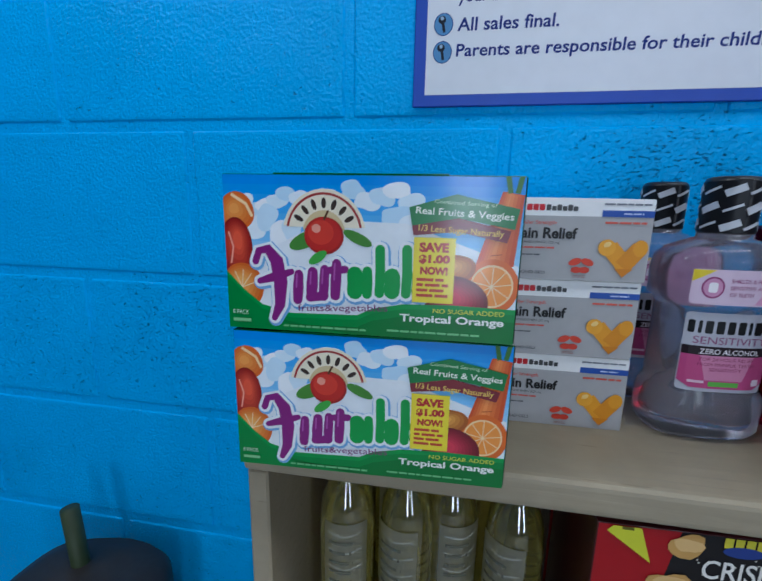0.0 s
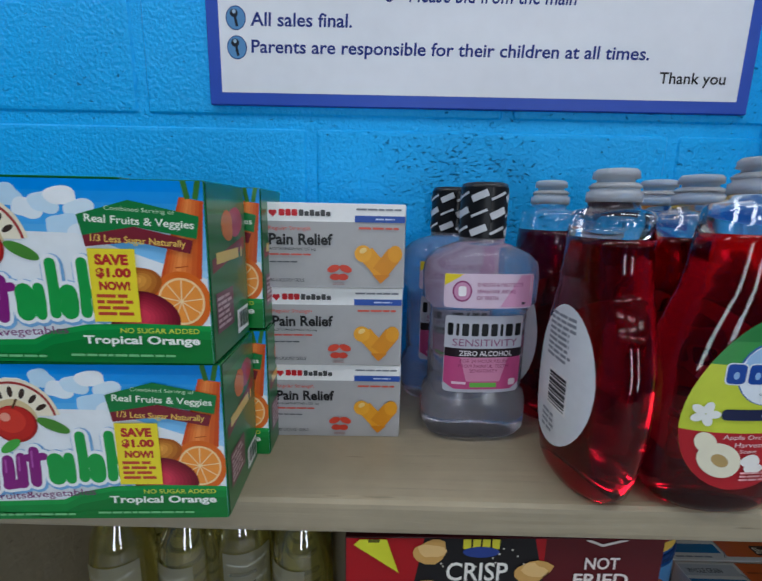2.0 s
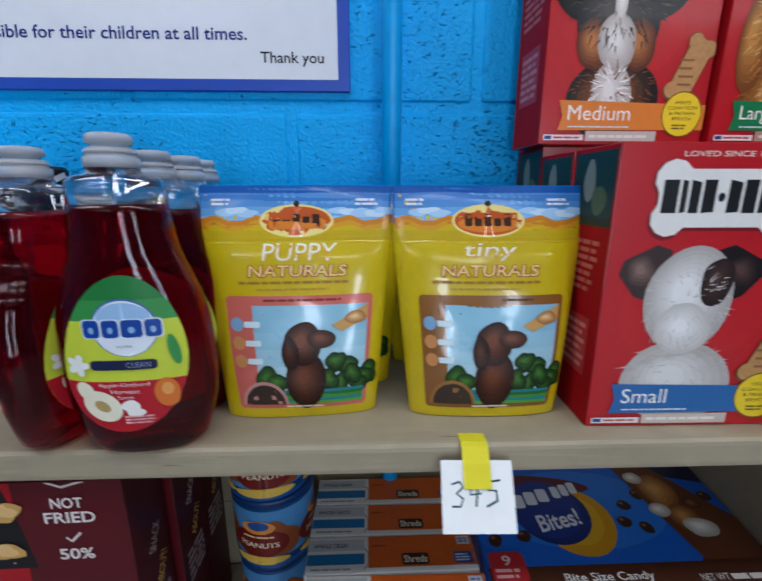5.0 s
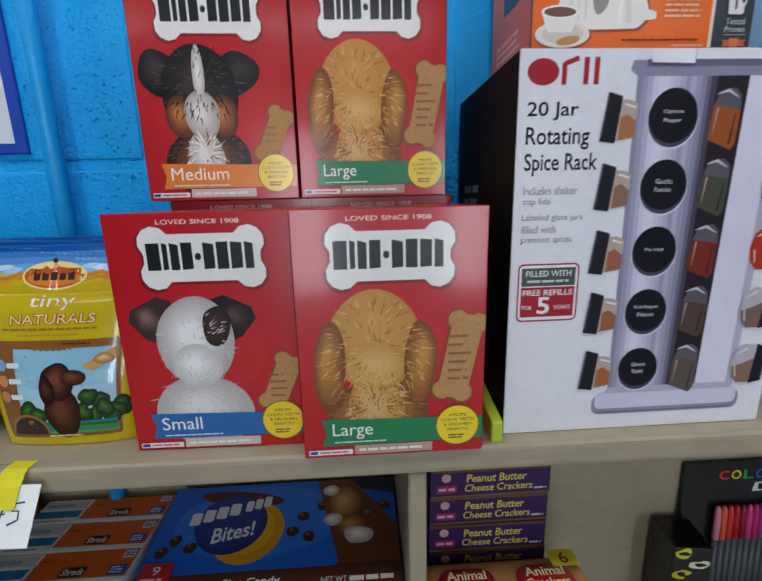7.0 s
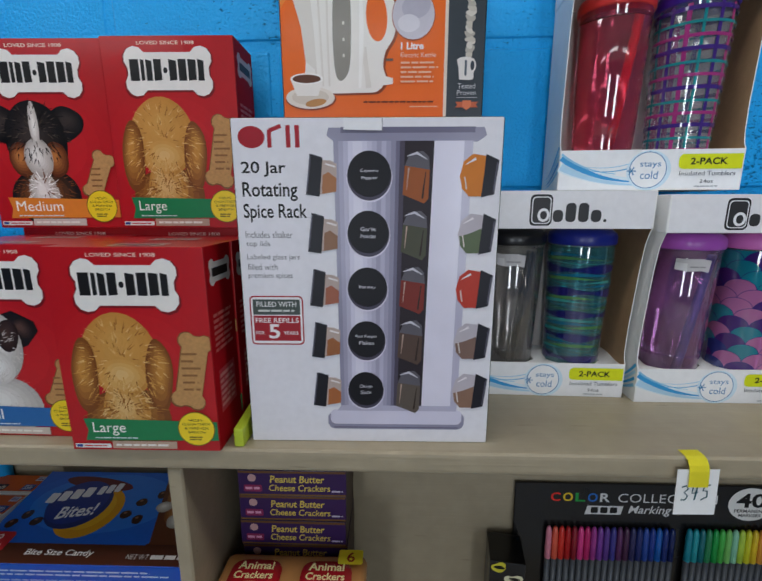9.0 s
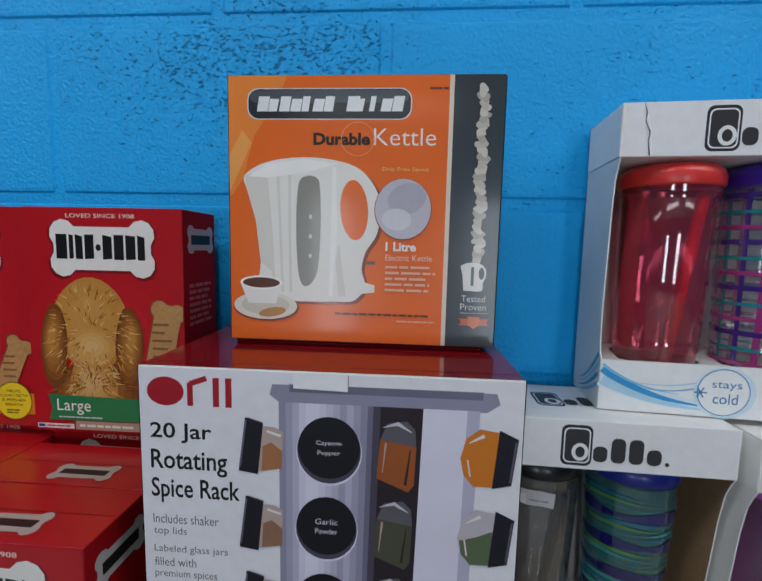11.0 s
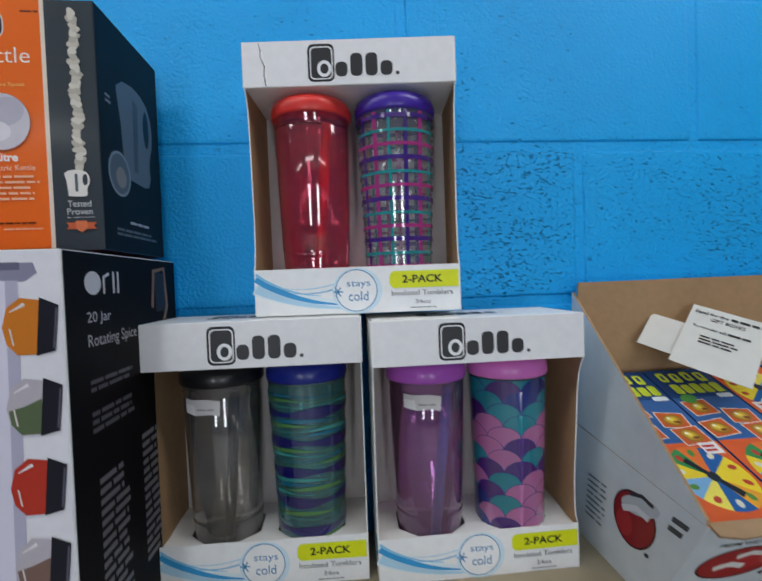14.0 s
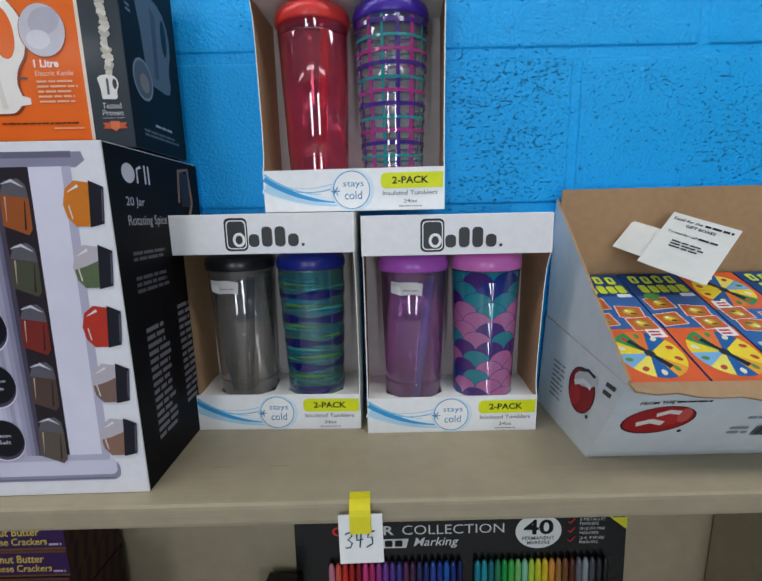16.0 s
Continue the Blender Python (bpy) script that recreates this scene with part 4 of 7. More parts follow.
    a.soft(-0.031, 0.038, 0.010, 0.013, "#1d3a14", "#47742c", 4, 3, 0.2).soft(-0.022, 0.034, 0.009, 0.010, "#1d3a14", "#4c7c30", 4, 4, 0.2)
    for k in range(5):
        a.rect(-0.040, 0.014, 0.063, 0.0275 - 0.0027 * k, ("#2f7f86", "#2a6a34", "#4d9232", "#2f7f86", "#5aa03a")[k])
    # a plain brown shape in the picture
    a.soft(0.006, 0.036, 0.019, 0.027, "#2c140a", "#6b3a22", 6, 8, 0.05).soft(0.004, 0.068, 0.018, 0.018, "#2c140a", "#74422a", 6, 6, 0.07).soft(0.021, 0.072, 0.013, 0.008, "#361a0e", "#74422a", 5, 7, 0.06).soft(-0.008, 0.060, 0.008, 0.015, "#260f08", "#54301c", 4, 9, 0.08)
    a.poly([(0.03, 0.083), (0.063, 0.100), (0.063, 0.088), (0.04, 0.078)], "#c99a55").soft(0.052, 0.089, 0.009, 0.006, "#a8713a", "#e2bd84", 4, 3, 0.15)
    for k in range(3):
        a.ell(-0.0545, 0.085 - 0.0155 * k, 0.0058, 0.0058, "#7fa6c8" if k == 0 else "#c98a52", n=16).rrect(-0.048, 0.0825 - 0.0155 * k, -0.034, 0.0875 - 0.0155 * k, 0.001, "#d6e6ea")
    a.ell(-0.0355, 0.014, 0.023, 0.022, foil("#c98d86" if band == "#cf6a5c" else "#9a6a2c"), 0, 0, 180).ell(-0.0355, 0.014, 0.020, 0.019, "#3d3028", 0, 0, 180)
    a.bars(-0.015, 0.0105, 0.03, 0.0132, 1, "#e9d7b8", 4)
    a.bars(-0.07, 0.180, -0.052, 0.187, 2, "#dfe9f4", 3).bars(0.05, 0.180, 0.07, 0.187, 2, "#dfe9f4", 4)
    a.make("front_print", t, f, "printed foil front", cut=0.006, smooth=True)
    return t


tp = treat_pouch(pose(0.4865, 0.507, SHELF, 0, 0, 3), "#cf6a5c", "PUPPY")
tq = treat_pouch(pose(0.6465, 0.502, SHELF, 0, 0, -1), "#8a5a26", "tiny")
copy_thing(tp, pose(0.500, 0.566, SHELF, 0, 0, 1))
copy_thing(tq, pose(0.655, 0.562, SHELF, 0, 0, 2))
copy_thing(tp, pose(0.505, 0.622, SHELF, 0, 0, -1))
copy_thing(tq, pose(0.640, 0.620, SHELF, 0, 0, 1))


# ---- biscuit boxes ----
RED_CARD = material("red_printed_card", "#b8121c", 0.3, vary=0.07, scale=40, coat=0.25, bump=0.04, bump_scale=30)
BONE = material("baked_biscuit", "#b98a52", 0.6, vary=0.25, scale=260)


def biscuit_shape(a, cx, cy, L, w, turn, col):
    c, s = math.cos(radians(turn)), math.sin(radians(turn))
    put = lambda x, y: (cx + c * x - s * y, cy + s * x + c * y)
    pts = []
    for sx, sy, a0, a1 in ((1, -1, -150, 45), (1, 1, -45, 150), (-1, 1, 30, 225), (-1, -1, 135, 330)):
        for i in range(7):
            an = radians(a0 + (a1 - a0) * i / 6)
            pts.append(put(sx * L * 0.40 + w * 0.36 * math.cos(an), sy * w * 0.36 + w * 0.36 * math.sin(an)))
    return a.poly(pts, col)


def biscuit_box(m, word, band, coat, seed):
    W, D, H = 0.1655, 0.068, 0.2265
    t = carton("dog_biscuit_box", "red dog biscuit box with white bone emblem, marked " + word.lower(), "biscuit box", W, D, H, RED_CARD, m, "dog biscuit boxes")
    a = Art(True)
    a.rect(0.0006, 0.0006, W - 0.0006, H - 0.0006, "#b8121b")
    for k in range(3):
        a.ell(W / 2, 0.10, 0.085 - k * 0.018, 0.075 - k * 0.017, ("#bb151d", "#bf1920", "#c41e24")[k])
    a.text("LOVED SINCE 1908", 0.046, 0.2165, 0.117, 0.2205, "#f1d9c9", 0, 0.01)
    biscuit_shape(a, 0.0825, 0.1855, 0.106, 0.041, 0, "#7c0f16")
    biscuit_shape(a, 0.0825, 0.1870, 0.102, 0.039, 0, "#eeeae4")
    a.rect(0.038, 0.176, 0.127, 0.2, "#eeeae4")
    x = 0.0345
    for k, w in enumerate((0.0115, 0.0045, 0.0075, 0.0095, 0.005, 0.0095, 0.010, 0.010, 0.0075)):
        if k == 4:
            a.ell(x + 0.0025, 0.188, 0.0028, 0.0034, "#1a1a1a", n=10)
        else:
            a.poly([(x, 0.1765), (x + w, 0.1765 + 0.0008 * (k % 2)), (x + w, 0.2005 - 0.001 * (k % 3)), (x, 0.2005)], "#191818")
        x += w + 0.0022
    # a plain rounded shape in the colours of the picture
    cx = 0.067
    rim, body, lit, pale = coat
    a.soft(cx + 0.002, 0.040, 0.046, 0.036, rim, body, 6, seed, 0.04)
    if word == "Large":
        a.soft(cx, 0.112, 0.041, 0.046, body, lit, 6, seed + 3, 0.03, (0, 0.25)).soft(cx, 0.050, 0.026, 0.028, body, pale, 6, seed + 9, 0.10)
        for s in (-1, 1):
            a.soft(cx + s * 0.040, 0.088, 0.015, 0.042, rim, body, 6, seed + s, 0.10, (0.15 * s, 0.2))
        a.soft(cx, 0.088, 0.026, 0.019, lit, pale, 4, seed + 5, 0.06, (0, 0.1))
    elif word == "Medium":
        for s in (-1, 1):
            a.soft(cx + s * 0.039, 0.128, 0.024, 0.022, "#0d0a0a", "#3a302d", 6, seed + s, 0.12, (0.1 * s, 0.2))
        a.soft(cx, 0.110, 0.041, 0.046, "#100c0b", "#3c322e", 7, seed + 3, 0.04)
        for s in (-1, 1):
            a.soft(cx + s * 0.023, 0.086, 0.016, 0.021, "#5e2c12", "#c27a40", 6, seed + 5 + s, 0.08)
        a.soft(cx, 0.045, 0.021, 0.026, "#bfb4aa", pale, 5, seed + 7, 0.08)
        a.soft(cx, 0.088, 0.019, 0.024, "#b5aaa2", pale, 7, seed + 4, 0.05).soft(cx, 0.128, 0.006, 0.028, "#c9c0b8", pale, 4, seed + 8, 0.05, (0, 0))
    else:
        for s, c0, c1 in ((-1, "#3b2a26", "#85695e"), (1, "#1c1210", "#5a4038")):
            a.poly([(cx + s * 0.014, 0.122), (cx + s * 0.018, 0.149), (cx + s * 0.030, 0.153), (cx + s * 0.054, 0.141), (cx + s * 0.057, 0.130), (cx + s * 0.043, 0.113), (cx + s * 0.030, 0.108)], c0)
            a.soft(cx + s * 0.039, 0.132, 0.014, 0.014, c0, c1, 5, seed + s, 0.1)
        a.soft(cx + 0.001, 0.110, 0.035, 0.043, "#b7b0aa", "#f3f1ee", 8, seed + 3, 0.03).soft(cx + 0.021, 0.124, 0.013, 0.019, "#2a1a16", "#4a332c", 5, seed + 4, 0.1)
        a.soft(cx, 0.086, 0.022, 0.022, "#cfc9c4", pale, 6, seed + 5, 0.05)
    # coat-like hatching over the plain shape
    if word == "Large":
        for q, (tone, n) in enumerate(((blend(body, rim, 0.5), 90), (blend(body, lit, 0.7), 120), (pale, 60))):
            a.strokes(cx, 0.098, 0.046, 0.050, tone, n, seed + q, 0.009, 0.0007)
        a.strokes(cx, 0.048, 0.040, 0.020, blend(rim, body, 0.5), 80, seed + 5, 0.010, 0.0008).strokes(cx, 0.052, 0.026, 0.024, pale, 50, seed + 6, 0.010, 0.0008)
    elif word == "Medium":
        a.strokes(cx, 0.118, 0.046, 0.034, "#0b0808", 90, seed, 0.009, 0.0008).strokes(cx, 0.118, 0.044, 0.030, "#57493f", 60, seed + 1, 0.008, 0.0006)
        a.strokes(cx, 0.050, 0.040, 0.020, "#7a4520", 60, seed + 2, 0.009, 0.0008).strokes(cx, 0.046, 0.020, 0.022, "#fbf7f2", 50, seed + 3, 0.010, 0.0008)
    else:
        a.strokes(cx, 0.104, 0.032, 0.040, "#d2cbc4", 90, seed, 0.007, 0.0006).strokes(cx, 0.050, 0.042, 0.028, "#c9c2bb", 80, seed + 1, 0.008, 0.0006)
    # biscuit
    big = word == "Large"
    biscuit_shape(a, 0.1425, 0.094 if big else 0.066, 0.085 if big else 0.058, 0.027 if big else 0.022, 78 if big else 66, "#7b4f28")
    biscuit_shape(a, 0.143, 0.0945 if big else 0.0665, 0.083 if big else 0.056, 0.0255 if big else 0.0205, 78 if big else 66, BONE)
    a.bars(0.132, 0.07, 0.153, 0.118, 6, "#8a5e33", seed, 0.3) if big else a.bars(0.132, 0.05, 0.148, 0.078, 4, "#8a5e33", seed, 0.3)
    # size band
    a.poly([(0.017, 0.039), (W - 0.0006, 0.036), (W - 0.0006, 0.0135), (0.017, 0.0125), (0.021, 0.025)], band)
    hx = {"Small": 0.064, "Medium": 0.089, "Large": 0.063}[word]
    a.text(word, 0.0265, 0.0215 if word != "Large" else 0.0185, hx, 0.0345, "#f4f1ea", 0, 0.0)
    a.bars(0.028, 0.0145, 0.09, 0.017, 1, "#cfd9e0", seed)
    a.rect(0.004, 0.0035, 0.044, 0.0085, "#e9e7e4").rect(0.005, 0.0045, 0.012, 0.0075, "#26418e").bars(0.014, 0.0045, 0.042, 0.0075, 1, "#c34a4a")
    a.rect(0.046, 0.003, 0.118, 0.012, "#b79a86" if word == "Large" else "#cdbfb5").bars(0.05, 0.005, 0.112, 0.0095, 1, "#e8e2da", 3)
    a.ell(0.1415, 0.0275, 0.0205, 0.0205, "#6e5a10").ell(0.1415, 0.0275, 0.0195, 0.0195, "#f0d21f")
    a.text("HELPS", 0.134, 0.0365, 0.149, 0.0395, "#3b3210").text("CLEAN TEETH", 0.1265, 0.0317, 0.1565, 0.0347, "#3b3210").text("& FRESHEN", 0.1285, 0.0269, 0.1545, 0.0299, "#3b3210").text("BREATH", 0.132, 0.0221, 0.151, 0.0251, "#3b3210")
    a.bars(0.133, 0.0135, 0.15, 0.019, 2, "#6e5f1c", 3)
    a.make("front_print", t, front(W, D), clip=(W, H))
    for nm, place in (("side_print", right_side(W, D)), ("end_print", left_side(W, D))):
        s = Art()
        s.rect(0.0008, 0.0008, D - 0.0008, H - 0.0008, material("red_side_card", "#a80f19", 0.6, vary=0.08, scale=40, spec=0.12))
        if nm == "side_print":
            biscuit_shape(s, 0.036, 0.198, 0.05, 0.02, 0, "#cfc9c2")
            s.rect(0.016, 0.193, 0.056, 0.2025, "#2a2522")
        else:
            s.rect(0.004, 0.165, D - 0.002, H - 0.004, "#213a2c").blob(0.03, 0.2, 0.008, 0.018, "#8a8f80", 3).blob(0.046, 0.185, 0.01, 0.012, "#58683f", 4)
        s.bars(0.01, 0.11, 0.058, 0.155, 7, "#c86a62", seed).rect(0.012, 0.04, 0.055, 0.09, "#b6323a").bars(0.014, 0.044, 0.053, 0.086, 6, "#d38d86", 2)
        s.make(nm, t, place)
    tp_ = Art()
    tp_.line([(0.002, D / 2), (W - 0.002, D / 2)], 0.0008, "#7c0c14")
    biscuit_shape(tp_, 0.09, 0.02, 0.056, 0.018, 2, "#b8a59a").rect(0.068, 0.016, 0.112, 0.024, "#35201e")
    tp_.make("top_print", t, top_face(W, D, H))
    return t


GOLD = ("#7c4516", "#c58a3c", "#d29c4e", "#dfb674")
PALE = ("#bdb6b0", "#e6e2dd", "#ece9e5", "#f6f4f1")
TRI = ("#1a1210", "#a4602c", "#c27a40", "#f0eae4")
tall = Matrix.Diagonal((1, 1, 1.046, 1))
bs = biscuit_box(at(0.7265, 0.892, 0.484, 0.068, SHELF, -0.6), "Small", "#2a67a8", PALE, 11)
bl = biscuit_box(at(0.8905, 1.056, 0.459, 0.068, SHELF, 0.5), "Large", "#1f7d4a", GOLD, 21)
bmd = biscuit_box(at(0.7135, 0.879, 0.606, 0.068, SHELF + 0.2372, 1.5) @ Matrix.Diagonal((1, 1, 1.03, 1)), "Medium", "#e0822a", TRI, 31)
copy_thing(bs, at(0.7265, 0.892, 0.553, 0.068, SHELF, 0))
copy_thing(bs, at(0.7265, 0.892, 0.6215, 0.068, SHELF, 0) @ tall)
copy_thing(bl, at(0.8925, 1.058, 0.528, 0.068, SHELF, 0))
copy_thing(bl, at(0.8925, 1.058, 0.6125, 0.068, SHELF, 0) @ tall)
copy_thing(bl, at(0.8830, 1.0485, 0.603, 0.068, SHELF + 0.2372, 1.0) @ Matrix.Diagonal((1, 1, 1.03, 1)))

LIME = material("lime_plastic", "#b7c832", 0.4, vary=0.08)
strip = thing("plastic_strip", "lime green plastic strip lying between the boxes", "plastic strip", pose(1.0735, 0.468, SHELF, 0, 0, -2))
bm = one_box(-0.0055, 0, 0, 0.0055, 0.15, 0.022, 0.002, segments=2)
for v in bm.verts:
    v.co.z *= 1 + 0.9 * v.co.y / 0.15
part("strip", bm, LIME, strip)


# ---- spice rack carton with a kettle carton on it ----
DULL_BLACK = material("matt_black_card", "#08070a", 0.62, vary=0.15, scale=40, spec=0.2)
DULL_SLATE = material("matt_slate_card", "#12181d", 0.55, vary=0.12, scale=40, spec=0.25)


def spice_rack_box():
    W, D, H = 0.269, 0.196, 0.351
    t = thing("spice_rack_carton", "white and black carton of a rotating spice rack, red top", "carton", at(1.0845, 1.3535, 0.4835, D, SHELF, 0.6))
    part("body", one_box(-W / 2, -D / 2, 0, W / 2, D / 2, H, 0.0015, segments=2), WHITE, t)
    a = Art()
    a.rect(0.001, 0.001, W - 0.001, H - 0.001, "#e6e4ea")
    # mark in dark red
    a.ell(0.020, 0.333, 0.0135, 0.0105, "#a51f2c").line([(0.038, 0.323), (0.038, 0.340)], 0.0042, "#a51f2c").line([(0.038, 0.339), (0.050, 0.3435)], 0.004, "#a51f2c")
    a.rect(0.0545, 0.323, 0.059, 0.344, "#a51f2c").rect(0.0635, 0.323, 0.068, 0.344, "#a51f2c")
    a.text("20 Jar", 0.0080, 0.295, 0.0530, 0.310, "#161616", 0, 0.014).text("Rotating", 0.0078, 0.271, 0.0640, 0.290, "#161616", 0, 0.014).text("Spice Rack", 0.0075, 0.2495, 0.0730, 0.2685, "#161616", 0, 0.014)
    a.text("Includes shaker", 0.008, 0.2335, 0.0570, 0.2405, "#6a6a6e").text("top lids", 0.008, 0.2235, 0.033, 0.2305, "#6a6a6e")
    a.text("Labeled glass jars", 0.008, 0.2095, 0.0635, 0.2165, "#6a6a6e").text("filled with", 0.008, 0.1998, 0.0395, 0.2065, "#6a6a6e").text("premium spices", 0.008, 0.1895, 0.0550, 0.1967, "#6a6a6e")
    a.rrect(0.007, 0.117, 0.065, 0.172, 0.005, "#a3232e").rrect(0.0085, 0.1185, 0.0635, 0.1705, 0.004, "#ece9ea").rect(0.0105, 0.151, 0.0615, 0.168, "#4b5450").rect(0.0105, 0.1215, 0.0615, 0.150, "#a3232e")
    a.text("FILLED WITH", 0.0145, 0.160, 0.0575, 0.1655, "#e6e4e4", 0, 0.01).bars(0.016, 0.1535, 0.0565, 0.1575, 1, "#c9cdca")
    a.text("FREE REFILLS", 0.0125, 0.142, 0.0595, 0.1475, "#f1eaea", 0, 0.012).text("FOR", 0.0125, 0.1285, 0.0215, 0.1325, "#f1eaea").text("5", 0.0265, 0.1240, 0.0385, 0.1405, "#f1eaea", 0, 0.02).text("YEARS", 0.0425, 0.1285, 0.0585, 0.1325, "#f1eaea")
    # the rack
    steel = [material("print_steel_%d" % i, c, 0.3, vary=0.08, scale=20, coat=0.2) for i, c in enumerate(("#8f8ca3", "#b7b3c9", "#d3cfe2", "#6c6880", "#a29eb6", "#c6c2d6", "#dedaea"))]
    a.poly([(0.097, 0.3415), (0.250, 0.3415), (0.2525, 0.334), (0.244, 0.328), (0.103, 0.328), (0.095, 0.334)], steel[0]).poly([(0.109, 0.342), (0.241, 0.342), (0.241, 0.3365), (0.109, 0.3365)], steel[3])
    for k in range(14):
        # brushed column, lighter where it faces the light
        u0, u1 = k / 14, (k + 1) / 14
        tone = (0, 4, 1, 2, 6, 6, 2, 5, 1, 4, 1, 4, 0, 3)[k]
        a.poly([(0.1015 + 0.067 * u0, 0.329), (0.1015 + 0.067 * u1 + 0.0002, 0.329), (0.1035 + 0.060 * u1 + 0.0002, 0.035), (0.1035 + 0.060 * u0, 0.035)], steel[tone])
    a.poly([(0.1675, 0.329), (0.2015, 0.329), (0.1935, 0.033), (0.1625, 0.033)], "#2a2229").poly([(0.1675, 0.329), (0.1725, 0.329), (0.1665, 0.033), (0.1625, 0.033)], "#4b4454")
    a.poly([(0.2015, 0.329), (0.2395, 0.329), (0.2335, 0.035), (0.1935, 0.033)], steel[6]).poly([(0.231, 0.329), (0.2395, 0.329), (0.2335, 0.035), (0.226, 0.035)], steel[1])
    a.rrect(0.0885, 0.0165, 0.2425, 0.038, 0.008, steel[0]).rrect(0.0915, 0.0225, 0.2395, 0.0405, 0.006, steel[2]).poly([(0.099, 0.039), (0.2335, 0.039), (0.228, 0.0455), (0.104, 0.0455)], steel[1]).line([(0.095, 0.0185), (0.236, 0.0185)], 0.0015, steel[3])
    names = ("Cayenne\nPepper", "Garlic\nPowder", "Parsley", "Red Pepper\nFlakes", "Onion\nSalt")
    spice = ("#9a5326", "#4b4c3c", "#7a2c24", "#54423a", "#5c524a")
    jars = ("#d07a24", "#5c6a4c", "#b83626", "#7c6258", "#8a6a58")
    left = ("#a8714a", "#8f6a52", "#a0604a", "#99603a", "#a8653a")
    for k in range(5):
        y = 0.2975 - k * 0.0579
        r = 0.0225 - 0.0006 * k
        cx = 0.1370 - 0.0013 * k
        a.ell(cx, y - 0.003, r * 1.03, r * 1.1, "#dcd8e8").ell(cx, y - 0.002, r, r * 1.07, "#4a4556").ell(cx, y, r * 0.97, r, "#15141b")
        w = names[k].split("\n")
        for j, word in enumerate(w):
            yy = y + (0.0012 if len(w) == 2 and j == 0 else -0.0060 if len(w) == 2 else -0.002)
            hw = min(0.0010 * len(word) + 0.002, 0.012)
            a.text(word, cx - hw, yy, cx + hw, yy + 0.0040, "#d9d7e0")
        # jars in the dark slot
        x = 0.1705 - 0.0013 * k
        a.poly([(x, y - 0.020), (x + 0.022, y - 0.029), (x + 0.026, y - 0.024), (x + 0.027, y + 0.004), (x + 0.002, y + 0.008)], spice[k]).poly([(x + 0.002, y + 0.008), (x + 0.027, y + 0.004), (x + 0.026, y + 0.016), (x + 0.020, y + 0.022), (x + 0.007, y + 0.020)], "#5d5a62")
        a.line([(x + 0.004, y + 0.017), (x + 0.014, y + 0.020), (x + 0.024, y + 0.014)], [0.0005, 0.0028, 0.0005], "#c9c6d0").line([(x + 0.004, y - 0.016), (x + 0.006, y + 0.006)], [0.0004, 0.0016], "#b59a8c").line([(x + 0.020, y - 0.024), (x + 0.023, y + 0.002)], [0.002, 0.0008], "#31241e")
        # jars at both sides
        a.poly([(0.086, y - 0.020), (0.1035, y - 0.017), (0.1045, y + 0.010), (0.0985, y + 0.013), (0.087, y + 0.014)], "#b8a59c").poly([(0.089, y - 0.0195), (0.1035, y - 0.017), (0.104, y - 0.004), (0.096, y + 0.002), (0.090, y - 0.001)], left[k]).line([(0.093, y + 0.010), (0.103, y + 0.007)], 0.0018, "#e6dfdf")
        a.poly([(0.0725, y - 0.020), (0.0865, y - 0.022), (0.0905, y + 0.016), (0.0775, y + 0.0195)], "#1d1c24").line([(0.0780, y + 0.0175), (0.0735, y - 0.017)], 0.0014, "#62606e").line([(0.0795, y + 0.0190), (0.0895, y + 0.0160)], 0.0009, "#4c4a58")
        a.poly([(0.2275, y - 0.002), (0.230, y - 0.014), (0.237, y - 0.022), (0.2505, y - 0.022), (0.2535, y + 0.017), (0.240, y + 0.019), (0.231, y + 0.012)], "#bdb5bd" if k not in (0, 2) else jars[k])
        a.poly([(0.229, y - 0.004), (0.2305, y - 0.014), (0.237, y - 0.0215), (0.2505, y - 0.0215), (0.2515, y + 0.004), (0.240, y - 0.001)], jars[k]).line([(0.233, y + 0.009), (0.243, y + 0.0145)], [0.0006, 0.0026], "#e6e0e2").line([(0.2345, y - 0.015), (0.2325, y - 0.003)], 0.0012, "#d9cfc9")
        a.poly([(0.2495, y - 0.023), (0.2625, y - 0.020), (0.2660, y + 0.013), (0.2530, y + 0.019)], "#1d1c26").line([(0.2615, y - 0.018), (0.2645, y + 0.011)], 0.0014, "#5a5766")
    # tab where the lid tucks in
    a.poly([(0.112, H - 0.001), (0.150, H - 0.001), (0.150, H - 0.0125), (0.112, H - 0.0115)], "#eeedf0").line([(0.150, H - 0.001), (0.150, H - 0.013)], 0.0007, "#8b8990")
    a.make("front_print", t, front(W, D))
    s = Art()
    s.rect(0.0005, 0.001, D - 0.001, H - 0.001, DULL_BLACK)
    s.ell(0.035, 0.326, 0.011, 0.0095, "#d6d4d8").line([(0.050, 0.317), (0.050, 0.331), (0.058, 0.334)], 0.0028, "#d6d4d8").rect(0.063, 0.317, 0.066, 0.336, "#d6d4d8").rect(0.070, 0.317, 0.073, 0.336, "#d6d4d8")
    s.text("20 Jar", 0.025, 0.292, 0.058, 0.303, "#c9c7cc").text("Rotating Spice Rack", 0.025, 0.272, 0.130, 0.285, "#b9b7bd")
    s.bars(0.025, 0.238, 0.10, 0.25, 2, "#5b5960", 3).bars(0.025, 0.205, 0.09, 0.225, 3, "#5b5960", 4)
